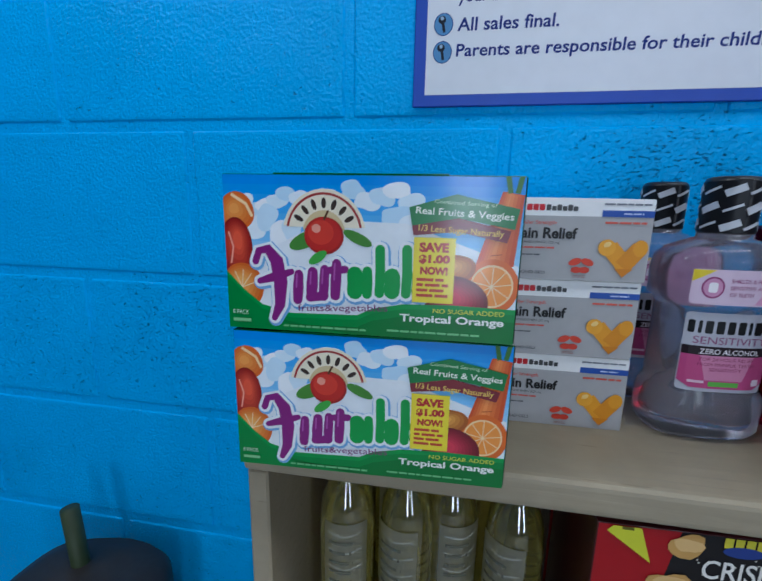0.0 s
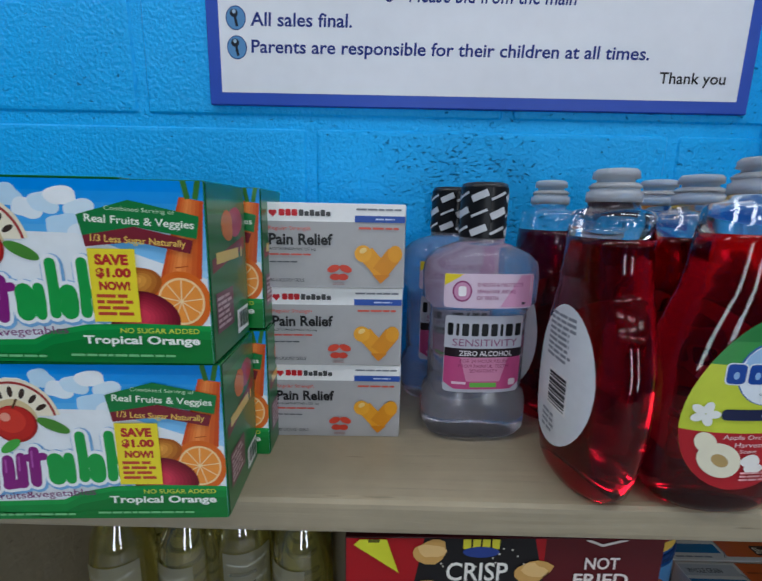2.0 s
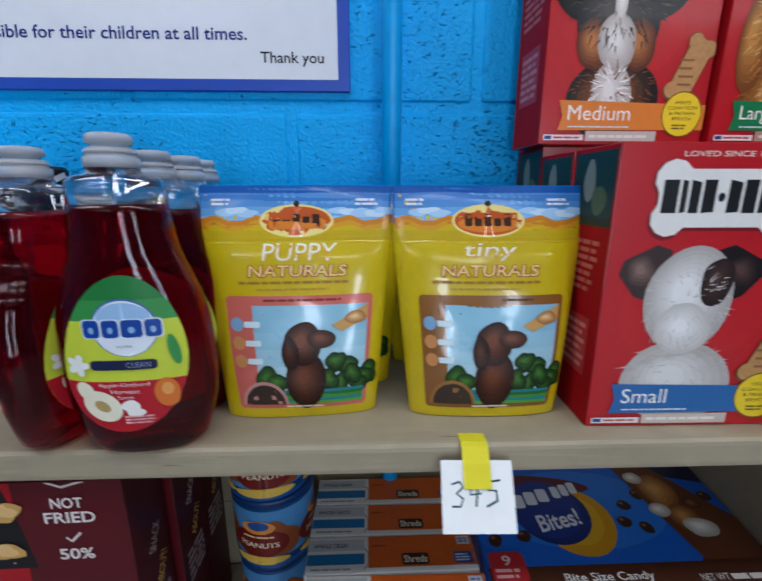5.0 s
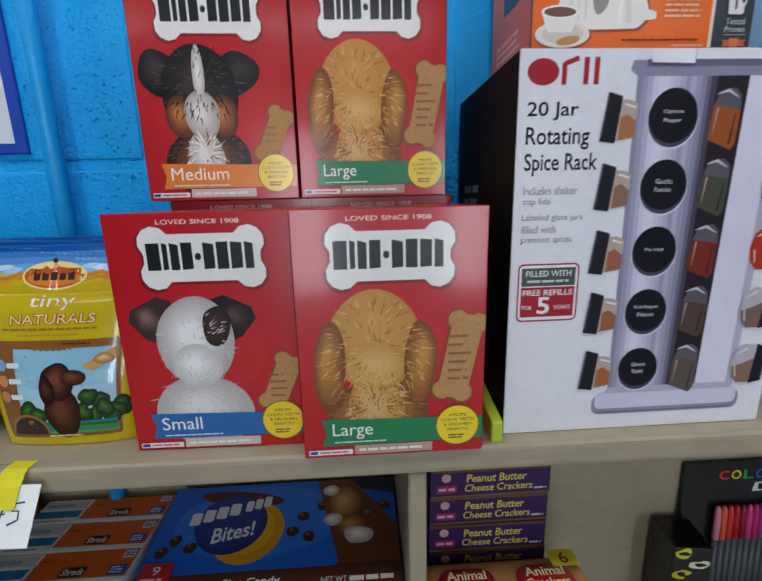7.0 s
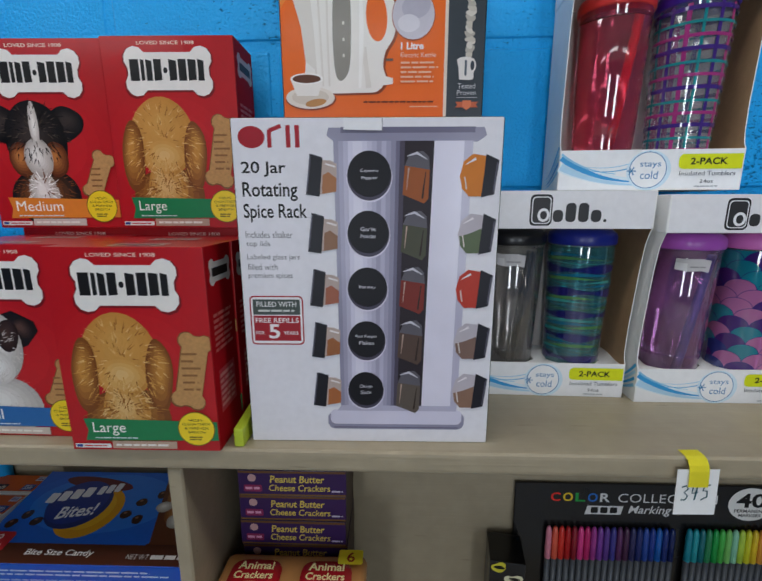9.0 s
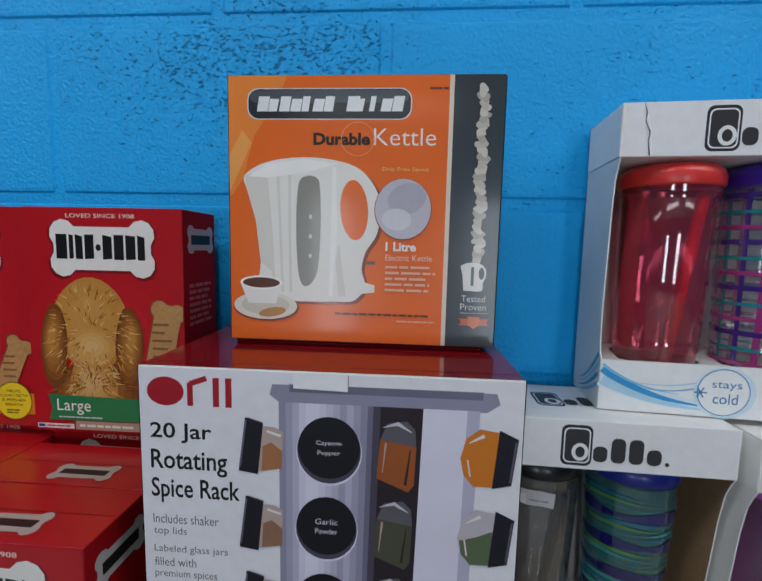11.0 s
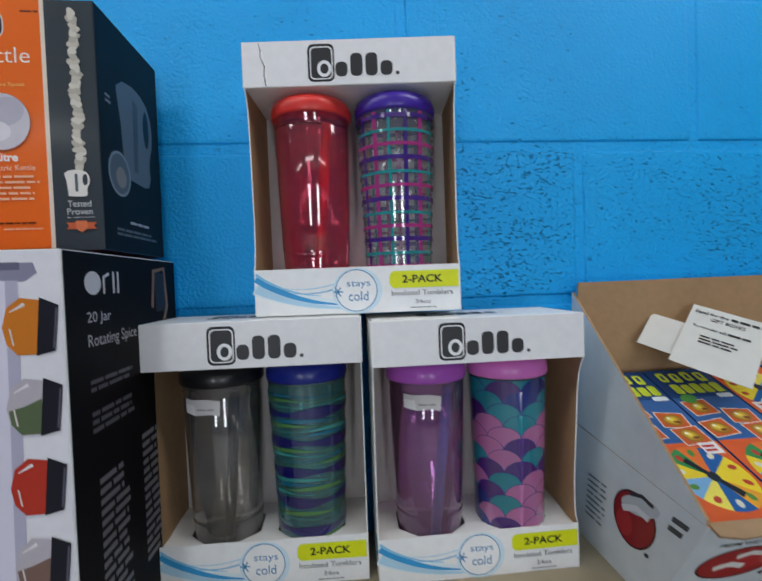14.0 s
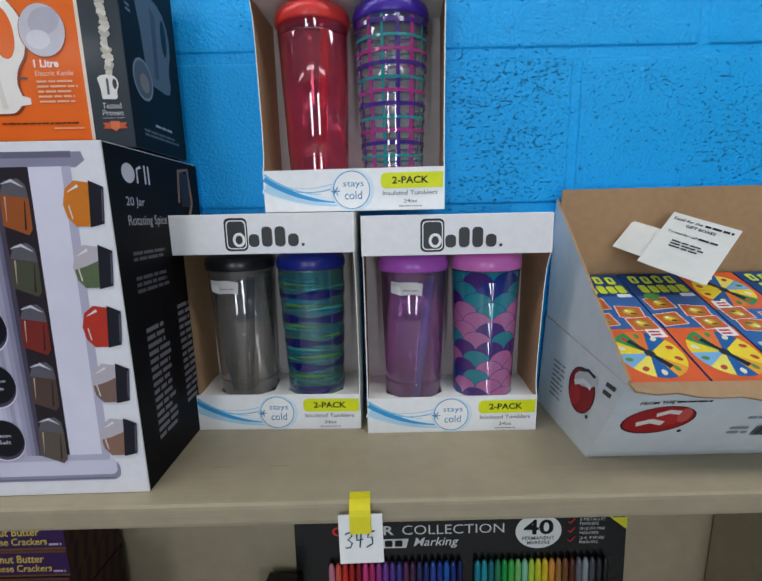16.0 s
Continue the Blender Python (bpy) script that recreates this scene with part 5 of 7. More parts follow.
    s.bars(0.03, 0.04, 0.075, 0.17, 15, "#77757c", 5).bars(0.10, 0.05, 0.135, 0.18, 15, "#77757c", 6)
    s.line([(0.135, 0.30), (0.14, 0.338), (0.165, 0.342), (0.17, 0.30), (0.155, 0.275)], 0.006, "#8c6b52").rect(0.142, 0.295, 0.165, 0.337, "#2c2326")
    s.make("side_print", t, right_side(W, D), "black printed side")
    l = Art()
    l.rect(0.001, 0.001, D - 0.0005, H - 0.001, DULL_BLACK).bars(0.03, 0.22, 0.10, 0.25, 2, "#5b5960", 7).bars(0.04, 0.12, 0.15, 0.15, 2, "#54525a", 8)
    l.make("end_print", t, left_side(W, D), "black printed side")
    red = Art()
    red.rect(0.001, 0.001, W - 0.001, D - 0.001, material("red_gloss_card", "#7e1016", 0.16, vary=0.06, coat=0.5, bump=0.08, bump_scale=25))
    red.line([(0.002, 0.012), (0.11, 0.012)], 0.0006, "#4c090d").line([(0.152, 0.012), (W - 0.002, 0.012)], 0.0006, "#4c090d")
    red.make("top_print", t, top_face(W, D, H), "glossy dark red lid")
    part("tuck_flap", one_box(-0.095, -0.024, H + 0.0002, 0.118, D / 2 - 0.004, H + 0.0040, 0.0015), MATS["red_gloss_card"], t, "bowed red tuck flap")
    return t


spice_rack_box()


def kettle_box():
    W, D, H = 0.2245, 0.118, 0.2185
    t = thing("kettle_carton", "orange and grey carton of a white electric kettle", "carton", at(1.1205, 1.345, 0.5540, D, SHELF + 0.3515 + 0.0042, 0.4))
    part("body", one_box(-W / 2, -D / 2, 0, W / 2, D / 2, H, 0.0014, segments=2), material("grey_printed_card", "#3b444c", 0.35, vary=0.06, coat=0.15), t)
    S = 0.1805
    a = Art(True)
    orange = [material("orange_print_%d" % i, c, 0.3, vary=0.05, scale=25, coat=0.25, bump=0.03, bump_scale=200) for i, c in enumerate(("#ee6c14", "#f08a34", "#f2a454"))]
    a.rect(0.0008, 0.0008, S, H - 0.0008, orange[0])
    a.poly([(0.0008, 0.21), (0.0008, 0.12), (0.012, 0.135), (0.022, 0.17), (0.042, 0.2), (0.05, 0.2177), (0.0008, 0.2177)], orange[1]).poly([(0.0008, 0.155), (0.0008, 0.125), (0.02, 0.165), (0.012, 0.175)], orange[2])
    a.rect(S, 0.0008, S + 0.0035, H - 0.0008, "#e9d9c8").rect(S + 0.0035, 0.0008, W - 0.0008, H - 0.0008, "#343d44")
    base = len(a.pieces)
    a.rrect(0.0135, 0.1785, 0.148, 0.2035, 0.009, "#d9d9dc").rrect(0.0145, 0.1793, 0.147, 0.2027, 0.0085, "#23272c").rrect(0.016, 0.192, 0.1455, 0.2018, 0.0045, "#4a5158")
    for k, w in enumerate((0.009, 0.0075, 0.0085, 0.0085, 0.006, 0.0085, 0.0075, 0.0, 0.0095, 0.0042, 0.0042, 0.0085, 0.0085)):
        x = 0.0215 + k * 0.0092
        if w:
            a.poly([(x, 0.185), (x + w, 0.185), (x + w + 0.002, 0.197 - 0.002 * (k % 2)), (x + 0.002, 0.197 - 0.002 * (k % 2))], "#eceef0")
    a.bars(0.162, 0.2015, 0.177, 0.2045, 1, "#6e2d10")
    a.text("Durable", 0.0685, 0.158, 0.115, 0.168, "#1a1614", 0, 0.04).text("Kettle", 0.118, 0.158, 0.168, 0.1715, "#f6efe9", 0, -0.006)
    for r in range(28):
        a0, a1 = radians(r * 360 / 28), radians((r + 0.9) * 360 / 28)
        a.line([(0.105 + 0.0135 * math.cos(a0), 0.163 + 0.0135 * math.sin(a0)), (0.105 + 0.0135 * math.cos(a1), 0.163 + 0.0135 * math.sin(a1))], 0.0005, "#f0b27c")
    # the kettle
    cream = [material("print_cream_%d" % i, c, 0.3, vary=0.03) for i, c in enumerate(("#f0ede6", "#e2ddd4", "#c2bdb4", "#faf8f3"))]
    body = [(0.026, 0.030), (0.024, 0.06), (0.020, 0.095), (0.013, 0.12), (0.011, 0.133), (0.030, 0.144), (0.060, 0.148), (0.088, 0.1455), (0.108, 0.138), (0.121, 0.122), (0.1245, 0.105), (0.122, 0.085), (0.113, 0.070), (0.110, 0.055), (0.113, 0.042), (0.106, 0.030), (0.09, 0.027)]
    curve = rounded(body, 4)
    a.poly([(x + 0.0025, y - 0.002) for x, y in curve], "#8a3a14").poly(curve, cream[0])
    for k in range(5):
        a.line([(0.036 + 0.0035 * k, 0.034), (0.033 + 0.004 * k, 0.09), (0.029 + 0.005 * k, 0.135)], 0.0022, (cream[1], cream[0])[k % 2])
    a.line([(0.084, 0.032), (0.0865, 0.09), (0.086, 0.14)], [0.003, 0.005, 0.003], cream[3]).line([(0.094, 0.032), (0.0905, 0.06), (0.0905, 0.075)], [0.006, 0.005, 0.002], cream[1])
    a.poly([(0.024, 0.06), (0.020, 0.095), (0.013, 0.12), (0.011, 0.133), (0.028, 0.136), (0.033, 0.10), (0.036, 0.05)], cream[1]).poly([(0.014, 0.132), (0.030, 0.1425), (0.060, 0.1465), (0.09, 0.143), (0.06, 0.135), (0.03, 0.131)], cream[3])
    a.ell(0.103, 0.105, 0.0115, 0.025, orange[0], 4).ell(0.1045, 0.105, 0.0095, 0.0225, orange[0], 4)
    a.poly(rounded([(0.060, 0.041), (0.067, 0.042), (0.073, 0.055), (0.0750, 0.09), (0.0745, 0.12), (0.072, 0.131), (0.062, 0.1325), (0.056, 0.124), (0.0545, 0.09), (0.056, 0.055)]), "#8f8c83")
    for k in range(3):
        a.ell(0.0665, 0.099 - k * 0.0165, 0.0014, 0.002, "#d9d6cc", n=8)
    a.rect(0.113, 0.060, 0.121, 0.0625, "#6a5a50").poly([(0.106, 0.034), (0.121, 0.036), (0.121, 0.042), (0.108, 0.046)], cream[0])
    a.ell(0.143, 0.106, 0.0235, 0.0255, "#a34a1e").ell(0.143, 0.1065, 0.0228, 0.0248, "#c9c5cf").ell(0.146, 0.115, 0.016, 0.0125, "#b6b3c2", 20).ell(0.138, 0.098, 0.012, 0.009, "#dad7df")
    a.text("Drip Free Spout", 0.1255, 0.1365, 0.163, 0.1405, "#e6cf7a")
    a.text("1 Litre", 0.1295, 0.0715, 0.1545, 0.079, "#f6ede6", 0, 0.035).text("Electric Kettle", 0.1295, 0.0635, 0.168, 0.0685, "#f3d3bd").bars(0.1295, 0.036, 0.171, 0.0605, 5, "#f0bd9b", 4, 0.4)
    a.ell(0.0285, 0.0205, 0.0285, 0.0120, "#8d3a17").ell(0.0280, 0.0220, 0.0275, 0.0120, "#e9e2d6").ell(0.0280, 0.0225, 0.021, 0.0085, "#d8cfc0").poly([(0.006, 0.042), (0.043, 0.042), (0.037, 0.024), (0.013, 0.024)], cream[0]).ell(0.0245, 0.042, 0.0185, 0.006, cream[3]).ell(0.0245, 0.042, 0.016, 0.0045, "#5c3118").ell(0.034, 0.0165, 0.012, 0.004, "#c18b4e", 10)
    a.bars(0.088, 0.0155, 0.174, 0.0185, 1, "#5e2408", 6).bars(0.14, 0.0105, 0.174, 0.013, 1, "#efb894", 7)
    # column of steam
    y = 0.066
    rnd = random.Random(5)
    i = 0
    while y < 0.204:
        x = 0.2045 + 0.0010 * math.sin(i * 0.9)
        a.blob(x, y, 0.0044, 0.0042, ("#c9c3b6", "#b8b2a6", "#d6d1c6")[i % 3], i, 0.45, 16)
        y += 0.0052
        i += 1
    k = [(0.1985 + (x - 0.011) * 0.165, 0.040 + (yy - 0.03) * 0.2) for x, yy in body]
    a.poly([((x - 0.1985) * 1.12 + 0.1915, yy) for x, yy in k], "#e4e1dc").ell(0.2085, 0.0545, 0.0022, 0.005, "#343d44").rrect(0.2, 0.044, 0.2025, 0.06, 0.001, "#55606a")
    a.text("Tested", 0.193, 0.0305, 0.2125, 0.036, "#cfd3d6").text("Proven", 0.1925, 0.0235, 0.2135, 0.029, "#cfd3d6").line([(0.192, 0.021), (0.215, 0.021)], 0.0004, "#c9cdd0")
    a.poly([(0.191, 0.0165), (0.2165, 0.0165), (0.214, 0.0135), (0.2165, 0.0105), (0.191, 0.0105), (0.1935, 0.0135)], "#c4613a").poly([(0.199, 0.018), (0.2085, 0.018), (0.2085, 0.011), (0.20375, 0.0075), (0.199, 0.011)], "#d9774a")
    plain = lambda x, y: (max(0.0012, x + 0.003), y + 0.0085 - 0.02 * y)
    a.pieces = [(pts if n < base else [plain(x, y) for x, y in pts], f, m, l) for n, (pts, f, m, l) in enumerate(a.pieces)]
    a.make("front_print", t, front(W, D))
    s = Art()
    s.rect(0.0006, 0.001, D - 0.001, H - 0.001, DULL_SLATE)
    s.poly([(0.030 + (x - 0.011) * 0.62, 0.075 + (yy - 0.03) * 0.82) for x, yy in body], "#656e76").ell(0.087, 0.137, 0.0065, 0.02, "#161d22").poly([(0.058, 0.085), (0.066, 0.085), (0.07, 0.155), (0.06, 0.16)], "#4a535b")
    s.ell(0.030, 0.075, 0.0195, 0.0215, "#8b949b").ell(0.030, 0.075, 0.017, 0.019, "#5d666e").ell(0.032, 0.072, 0.009, 0.01, "#8d867f")
    s.bars(0.045, 0.028, 0.085, 0.033, 1, "#a9b1b7", 2).bars(0.02, 0.015, 0.1, 0.024, 2, "#5f686f", 3).bars(0.01, 0.135, 0.02, 0.145, 2, "#7a838a", 4)
    s.make("side_print", t, right_side(W, D), "dark grey printed side")
    l = Art()
    l.rect(0.001, 0.001, D - 0.0006, H - 0.001, orange[0])
    l.poly([(0.030 + (x - 0.011) * 0.62, 0.075 + (yy - 0.03) * 0.82) for x, yy in body], "#4c6276").bars(0.02, 0.02, 0.09, 0.05, 4, "#f0bd9b", 3)
    l.make("end_print", t, left_side(W, D), "orange printed side")
    return t


kettle_box()


# ---- tumbler two-packs ----
def tumbler(parent, x, y, shell, lid, art=None, straw=None, inner=True):
    cup = new("tumbler")
    cup.parent, cup.location, cup.rotation_euler, cup.scale = parent, (x, y, 0.0035), (radians(1.2), 0, 0), (1.05, 0.94, 1.035)
    cup.empty_display_size = 0.01
    prof = [(0.0, 0.0315, 0.0315), (0.003, 0.0335, 0.0335), (0.045, 0.0350, 0.0350), (0.059, 0.0360, 0.0360), (0.0605, 0.0364, 0.0364), (0.062, 0.0352, 0.0352), (0.064, 0.0364, 0.0364), (0.192, 0.0400, 0.0400), (0.194, 0.0392, 0.0392), (0.196, 0.0402, 0.0402), (0.205, 0.0405, 0.0405), (0.208, 0.041, 0.041)]
    part("cup_wall", loft(bmesh.new(), prof, 40), shell, cup, smooth=True)
    if inner:
        part("inner_cup", loft(bmesh.new(), [(0.018, 0.0235, 0.0235), (0.021, 0.0275, 0.0275), (0.026, 0.0290, 0.0290), (0.2, 0.0360, 0.0360)], 32), material("clear_inner_cup", (0.97, 0.97, 0.98), 0.04, vary=0.01, trans=1.0, ior=1.12, coat=0.8, bump=0.12, bump_scale=30), cup, smooth=True)
    part("lid", loft(bmesh.new(), [(0.2045, 0.0418, 0.0418), (0.2065, 0.0428, 0.0428), (0.214, 0.0428, 0.0428), (0.219, 0.0410, 0.0410), (0.2235, 0.0350, 0.0350), (0.2255, 0.0240, 0.0240), (0.2262, 0.010, 0.010)], 40), lid, cup, smooth=True)
    if straw:
        part("straw", tube(bmesh.new(), (0.002, -0.012, 0.03), (0.017, -0.020, 0.196), 0.0050, 14), straw, cup, smooth=True)
    if art:
        art.make("printed_pattern", cup, lambda u, v, h: ((0.0358 + 0.0049 * max(0, v) / 0.144 + h) * math.sin(u / 0.038), -(0.0358 + 0.0049 * max(0, v) / 0.144 + h) * math.cos(u / 0.038), 0.0605 + v), cut=0.0045, lift=0.0006, smooth=True)
    return cup


def tumbler_pack(m, label, left, right, over, torn=False):
    W, D, H = 0.219, 0.076, 0.2845
    t = thing("tumbler_pack", label, "tumbler pack", m, "tumbler packs")
    c = 0.0012
    hd, ft = 0.2375, 0.0495
    # back, sides with a curved cut-out, header and tray
    bm = bmesh.new()
    box(bm, -W / 2, D / 2 - c, 0, W / 2, D / 2, H)
    for f in bm.faces:
        f.material_index = 0
    # white board toned grey: the dimness under the header is in its colour
    part("back_panel", bm, material("shaded_white_board", (0.56, 0.51, 0.495), 0.7, vary=0.1, bump=0.1), t)
    INNER = KRAFT
    for s, nm in ((-1, "side_panel"), (1, "side_panel")):
        bm = bmesh.new()
        run = lambda z, back: (-D / 2 - over * (z - ft) / (hd - ft) + back, z)
        edge = [run(ft, 0), run(ft + 0.006, 0.004), run(ft + 0.02, 0.007), run(0.10, 0.009), run(0.19, 0.009), run(0.218, 0.007), run(0.231, 0.003), run(hd, 0)]
        out = [(D / 2 - c, 0), (-D / 2, 0)] + edge + [(-D / 2 - over, H), (D / 2 - c, H)]
        for off, k in ((0, 0), (c, 1)):
            vs = [bm.verts.new((s * (W / 2 - off), y, z)) for y, z in out]
            f = bm.faces.new(vs if (s > 0) == (k == 0) else vs[::-1])
            f.material_index = k
        bm.verts.ensure_lookup_table()
        n = len(out)
        for i in range(n):
            j = (i + 1) % n
            bm.faces.new((bm.verts[i], bm.verts[j], bm.verts[n + j], bm.verts[n + i])).material_index = 0
        bmesh.ops.recalc_face_normals(bm, faces=bm.faces[:])
        part(nm, bm, [WHITE, INNER], t, "white card, brown inside")
    part("header", one_box(-W / 2 - 0.001, -D / 2 - over - 0.0006, hd, W / 2 + 0.001, D / 2 - c, H, 0.0008), WHITE, t)
    bm = bmesh.new()
    box(bm, -W / 2 + c, -D / 2, 0, W / 2 - c, -D / 2 + c, ft)
    part("tray_front", bm, WHITE, t)
    # tray floor with two eight-sided holes
    bm = bmesh.new()
    zt = ft - 0.004
    for sx in (-1, 1):
        cx = sx * 0.0470
        x0, x1 = (-W / 2 + c, 0) if sx < 0 else (0, W / 2 - c)
        y0, y1 = -D / 2 + c, D / 2 - c
        hole = [(cx + 0.0405 * math.cos(radians(22.5 + 45 * i)), -0.001 + 0.0345 * math.sin(radians(22.5 + 45 * i))) for i in range(8)]
        rim = [(x1, hole[0][1]), (hole[1][0], y1), (hole[2][0], y1), (x0, hole[3][1]), (x0, hole[4][1]), (hole[5][0], y0), (hole[6][0], y0), (x1, hole[7][1])]
        corner = {0: (x1, y1), 2: (x0, y1), 4: (x0, y0), 6: (x1, y0)}
        hv = [bm.verts.new((x, y, zt + (0.004 if y > 0 else 0))) for x, y in hole]
        rv = [bm.verts.new((x, y, zt + (0.004 if y > 0 else 0))) for x, y in rim]
        for i in range(8):
            j = (i + 1) % 8
            pts = [hv[i], rv[i]]
            if i in corner:
                x, y = corner[i]
                pts.append(bm.verts.new((x, y, zt + (0.004 if y > 0 else 0))))
            pts += [rv[j], hv[j]]
            bm.faces.new(pts)
    bmesh.ops.recalc_face_normals(bm, faces=bm.faces[:])
    part("tray_floor", bm, WHITE, t)
    part("base_panel", one_box(-W / 2 + c, -D / 2 + c, 0, W / 2 - c, D / 2 - c, 0.0015), WHITE, t)

    def mark(a, x, y, k):
        """Plain tall rounded badge and a row of plain dark shapes."""
        a.rrect(x - 0.001 * k, y - 0.0012 * k, x + 0.0265 * k, y + 0.0375 * k, 0.006 * k, "#2d2d2f").rrect(x + 0.0012 * k, y + 0.0012 * k, x + 0.0248 * k, y + 0.0348 * k, 0.005 * k, "#eeeef0").rrect(x + 0.0024 * k, y + 0.0024 * k, x + 0.0236 * k, y + 0.0336 * k, 0.0045 * k, "#38383a")
        a.ell(x + 0.016 * k, y + 0.012 * k, 0.0075 * k, 0.0085 * k, "#eeeef0").ell(x + 0.016 * k, y + 0.012 * k, 0.0042 * k, 0.0052 * k, "#38383a")
        for i in range(4):
            x0 = x + (0.0275 + i * 0.0155) * k
            a.rrect(x0, y + 0.0035 * k, x0 + 0.0125 * k, y + (0.0185 if i in (0, 3) else 0.027) * k, 0.005 * k, "#3b3b3d")
        a.ell(x + 0.0915 * k, y + 0.0055 * k, 0.0019 * k, 0.0019 * k, "#3b3b3d", n=12)
    a = Art()
    a.rect(0.0014, hd + 0.0006, W - 0.0014, H - 0.0006, "#ecebee")
    mark(a, 0.068, hd + 0.005, 1.0)
    if torn:
        a.line([(0.0165, H - 0.001), (0.0190, H - 0.010), (0.0180, H - 0.016), (0.0225, H - 0.026), (0.0215, H - 0.034), (0.0235, hd + 0.001)], [0.0003, 0.0010, 0.0005, 0.0011, 0.0006, 0.0012], "#2b2724")
        a.line([(0.0195, H - 0.010), (0.0235, H - 0.026), (0.0245, hd + 0.001)], 0.0009, "#ffffff")
    a.make("header_print", t, front(W, D + 2 * over + 0.0012))
    b = Art()
    b.rect(0.0014, 0.0006, W - 0.0014, ft - 0.0005, "#f3f4f6")
    def sweep(x0, y0, x1, y1, sag, w0, w1, tone):
        pts = [(x0 + (x1 - x0) * i / 12, y0 + (y1 - y0) * (i / 12) ** 0.8 - sag * math.sin(math.pi * i / 12)) for i in range(13)]
        b.line(pts, [w0 + (w1 - w0) * i / 12 for i in range(13)], tone)
    sweep(0.002, 0.033, 0.118, 0.010, 0.006, 0.020, 0.006, "#e4f1f9")
    sweep(0.002, 0.030, 0.100, 0.006, 0.004, 0.010, 0.001, "#b7dcf2")
    sweep(0.002, 0.041, 0.092, 0.010, 0.005, 0.0085, 0.0012, "#3f9fdc")
    sweep(0.002, 0.045, 0.070, 0.020, 0.004, 0.0030, 0.0006, "#8ccaec")
    sweep(0.040, 0.0235, 0.090, 0.028, 0.003, 0.0006, 0.0016, "#5fb2e2")
    sweep(0.030, 0.0290, 0.092, 0.034, 0.004, 0.0005, 0.0012, "#a4d4ef")
    b.ell(0.109, 0.0240, 0.0265, 0.0245, "#d8ecf8")
    b.ell(0.108, 0.0245, 0.0225, 0.0225, "#2f7fb5").ell(0.108, 0.0245, 0.0216, 0.0216, "#f5f6f8")
    b.text("stays", 0.098, 0.0265, 0.123, 0.0345, "#2f7fb5").text("cold", 0.0995, 0.0135, 0.1205, 0.0235, "#2f7fb5")
    for k in range(3):
        an = radians(60 * k)
        b.line([(0.0885 - 0.0055 * math.cos(an), 0.0235 - 0.0055 * math.sin(an)), (0.0885 + 0.0055 * math.cos(an), 0.0235 + 0.0055 * math.sin(an))], 0.0012, "#2f7fb5")
    b.rrect(0.1435, 0.0255, 0.2100, 0.0435, 0.006, "#dfe61c").rect(0.2, 0.0255, 0.2168, 0.0435, "#dfe61c").text("2-PACK", 0.1570, 0.0307, 0.2000, 0.0390, "#24301e", 0, 0.025)
    b.text("Insulated Tumblers", 0.1455, 0.0175, 0.2105, 0.0228, "#4c5560").text("24oz", 0.1705, 0.0085, 0.1865, 0.0128, "#3a424a").bars(0.165, 0.0035, 0.193, 0.0055, 1, "#8b929a")
    b.make("tray_print", t, front(W, D))
    e = Art()
    e.rrect(0.024, 0.248, 0.034, 0.262, 0.003, "#2f6f78")
    for k in range(4):
        e.rrect(0.0352 + k * 0.0062, 0.2495, 0.0402 + k * 0.0062, 0.2545 + 0.003 * (k in (1, 2)), 0.0018, "#2f6f78")
    for k in range(4):
        e.line([(0.02 + (D - 0.024) * i / 6, 0.004 + 0.004 * k + (0.020 + 0.006 * k) * (i / 6) ** 1.6) for i in range(7)], [0.0005 + 0.0007 * i for i in range(7)], ("#8fcdec", "#3fa7de", "#bfe2f4", "#58b5e4")[k])
    e.make("side_print", t, left_side(W, D))
    d = Art()
    mark(d, 0.055, 0.012, 1.0)
    d.make("top_print", t, top_face(W, D, H))
    tumbler(t, -0.0470, 0.0, *left)
    tumbler(t, 0.0470, 0.0, *right)
    return t


def plastic(name, c, rough=0.06, trans=0.92):
    return material(name, c, rough, vary=0.03, trans=trans, ior=1.14, coat=1.0, bump=0.10, bump_scale=28)


def lid_mat(name, c):
    return material(name, c, 0.32, vary=0.05, coat=0.15)


SPAN = 0.1195


def stripes():
    a = Art()
    rnd = random.Random(2)
    a.rect(-SPAN, -0.05, SPAN, 0.142, plastic("teal_film", (0.10, 0.36, 0.38), 0.12, 0.75))
    navy = plastic("navy_film", (0.014, 0.012, 0.15), 0.15, 0.2)
    wash = [plastic(n, c, 0.15, 0.4) for n, c in (("green_film", (0.12, 0.34, 0.10)), ("sea_film", (0.02, 0.20, 0.34)), ("aqua_film", (0.07, 0.42, 0.40)))]
    xs = [-SPAN + 2 * SPAN * i / 24 for i in range(25)]
    for k in range(6):
        y0 = -0.042 + 0.0310 * k
        for q in range(4):
            # watery streaks between the bands
            y, ph = y0 + 0.0085 + 0.0048 * q, rnd.uniform(0, 6)
            if y < 0.135:
                a.line([(x, y + 0.0012 * math.sin(x * 70 + ph)) for x in xs], [0.0042 * max(0.12, math.sin(x * 38 + ph)) for x in xs], wash[(k + q) % 3])
        if y0 < 0.134:
            ph = rnd.uniform(0, 6)
            a.line([(x, y0 + 0.001 * math.sin(x * 60 + ph)) for x in xs], [0.0080 + 0.0040 * math.sin(x * 95 + ph * 2) for x in xs], navy)
    return a


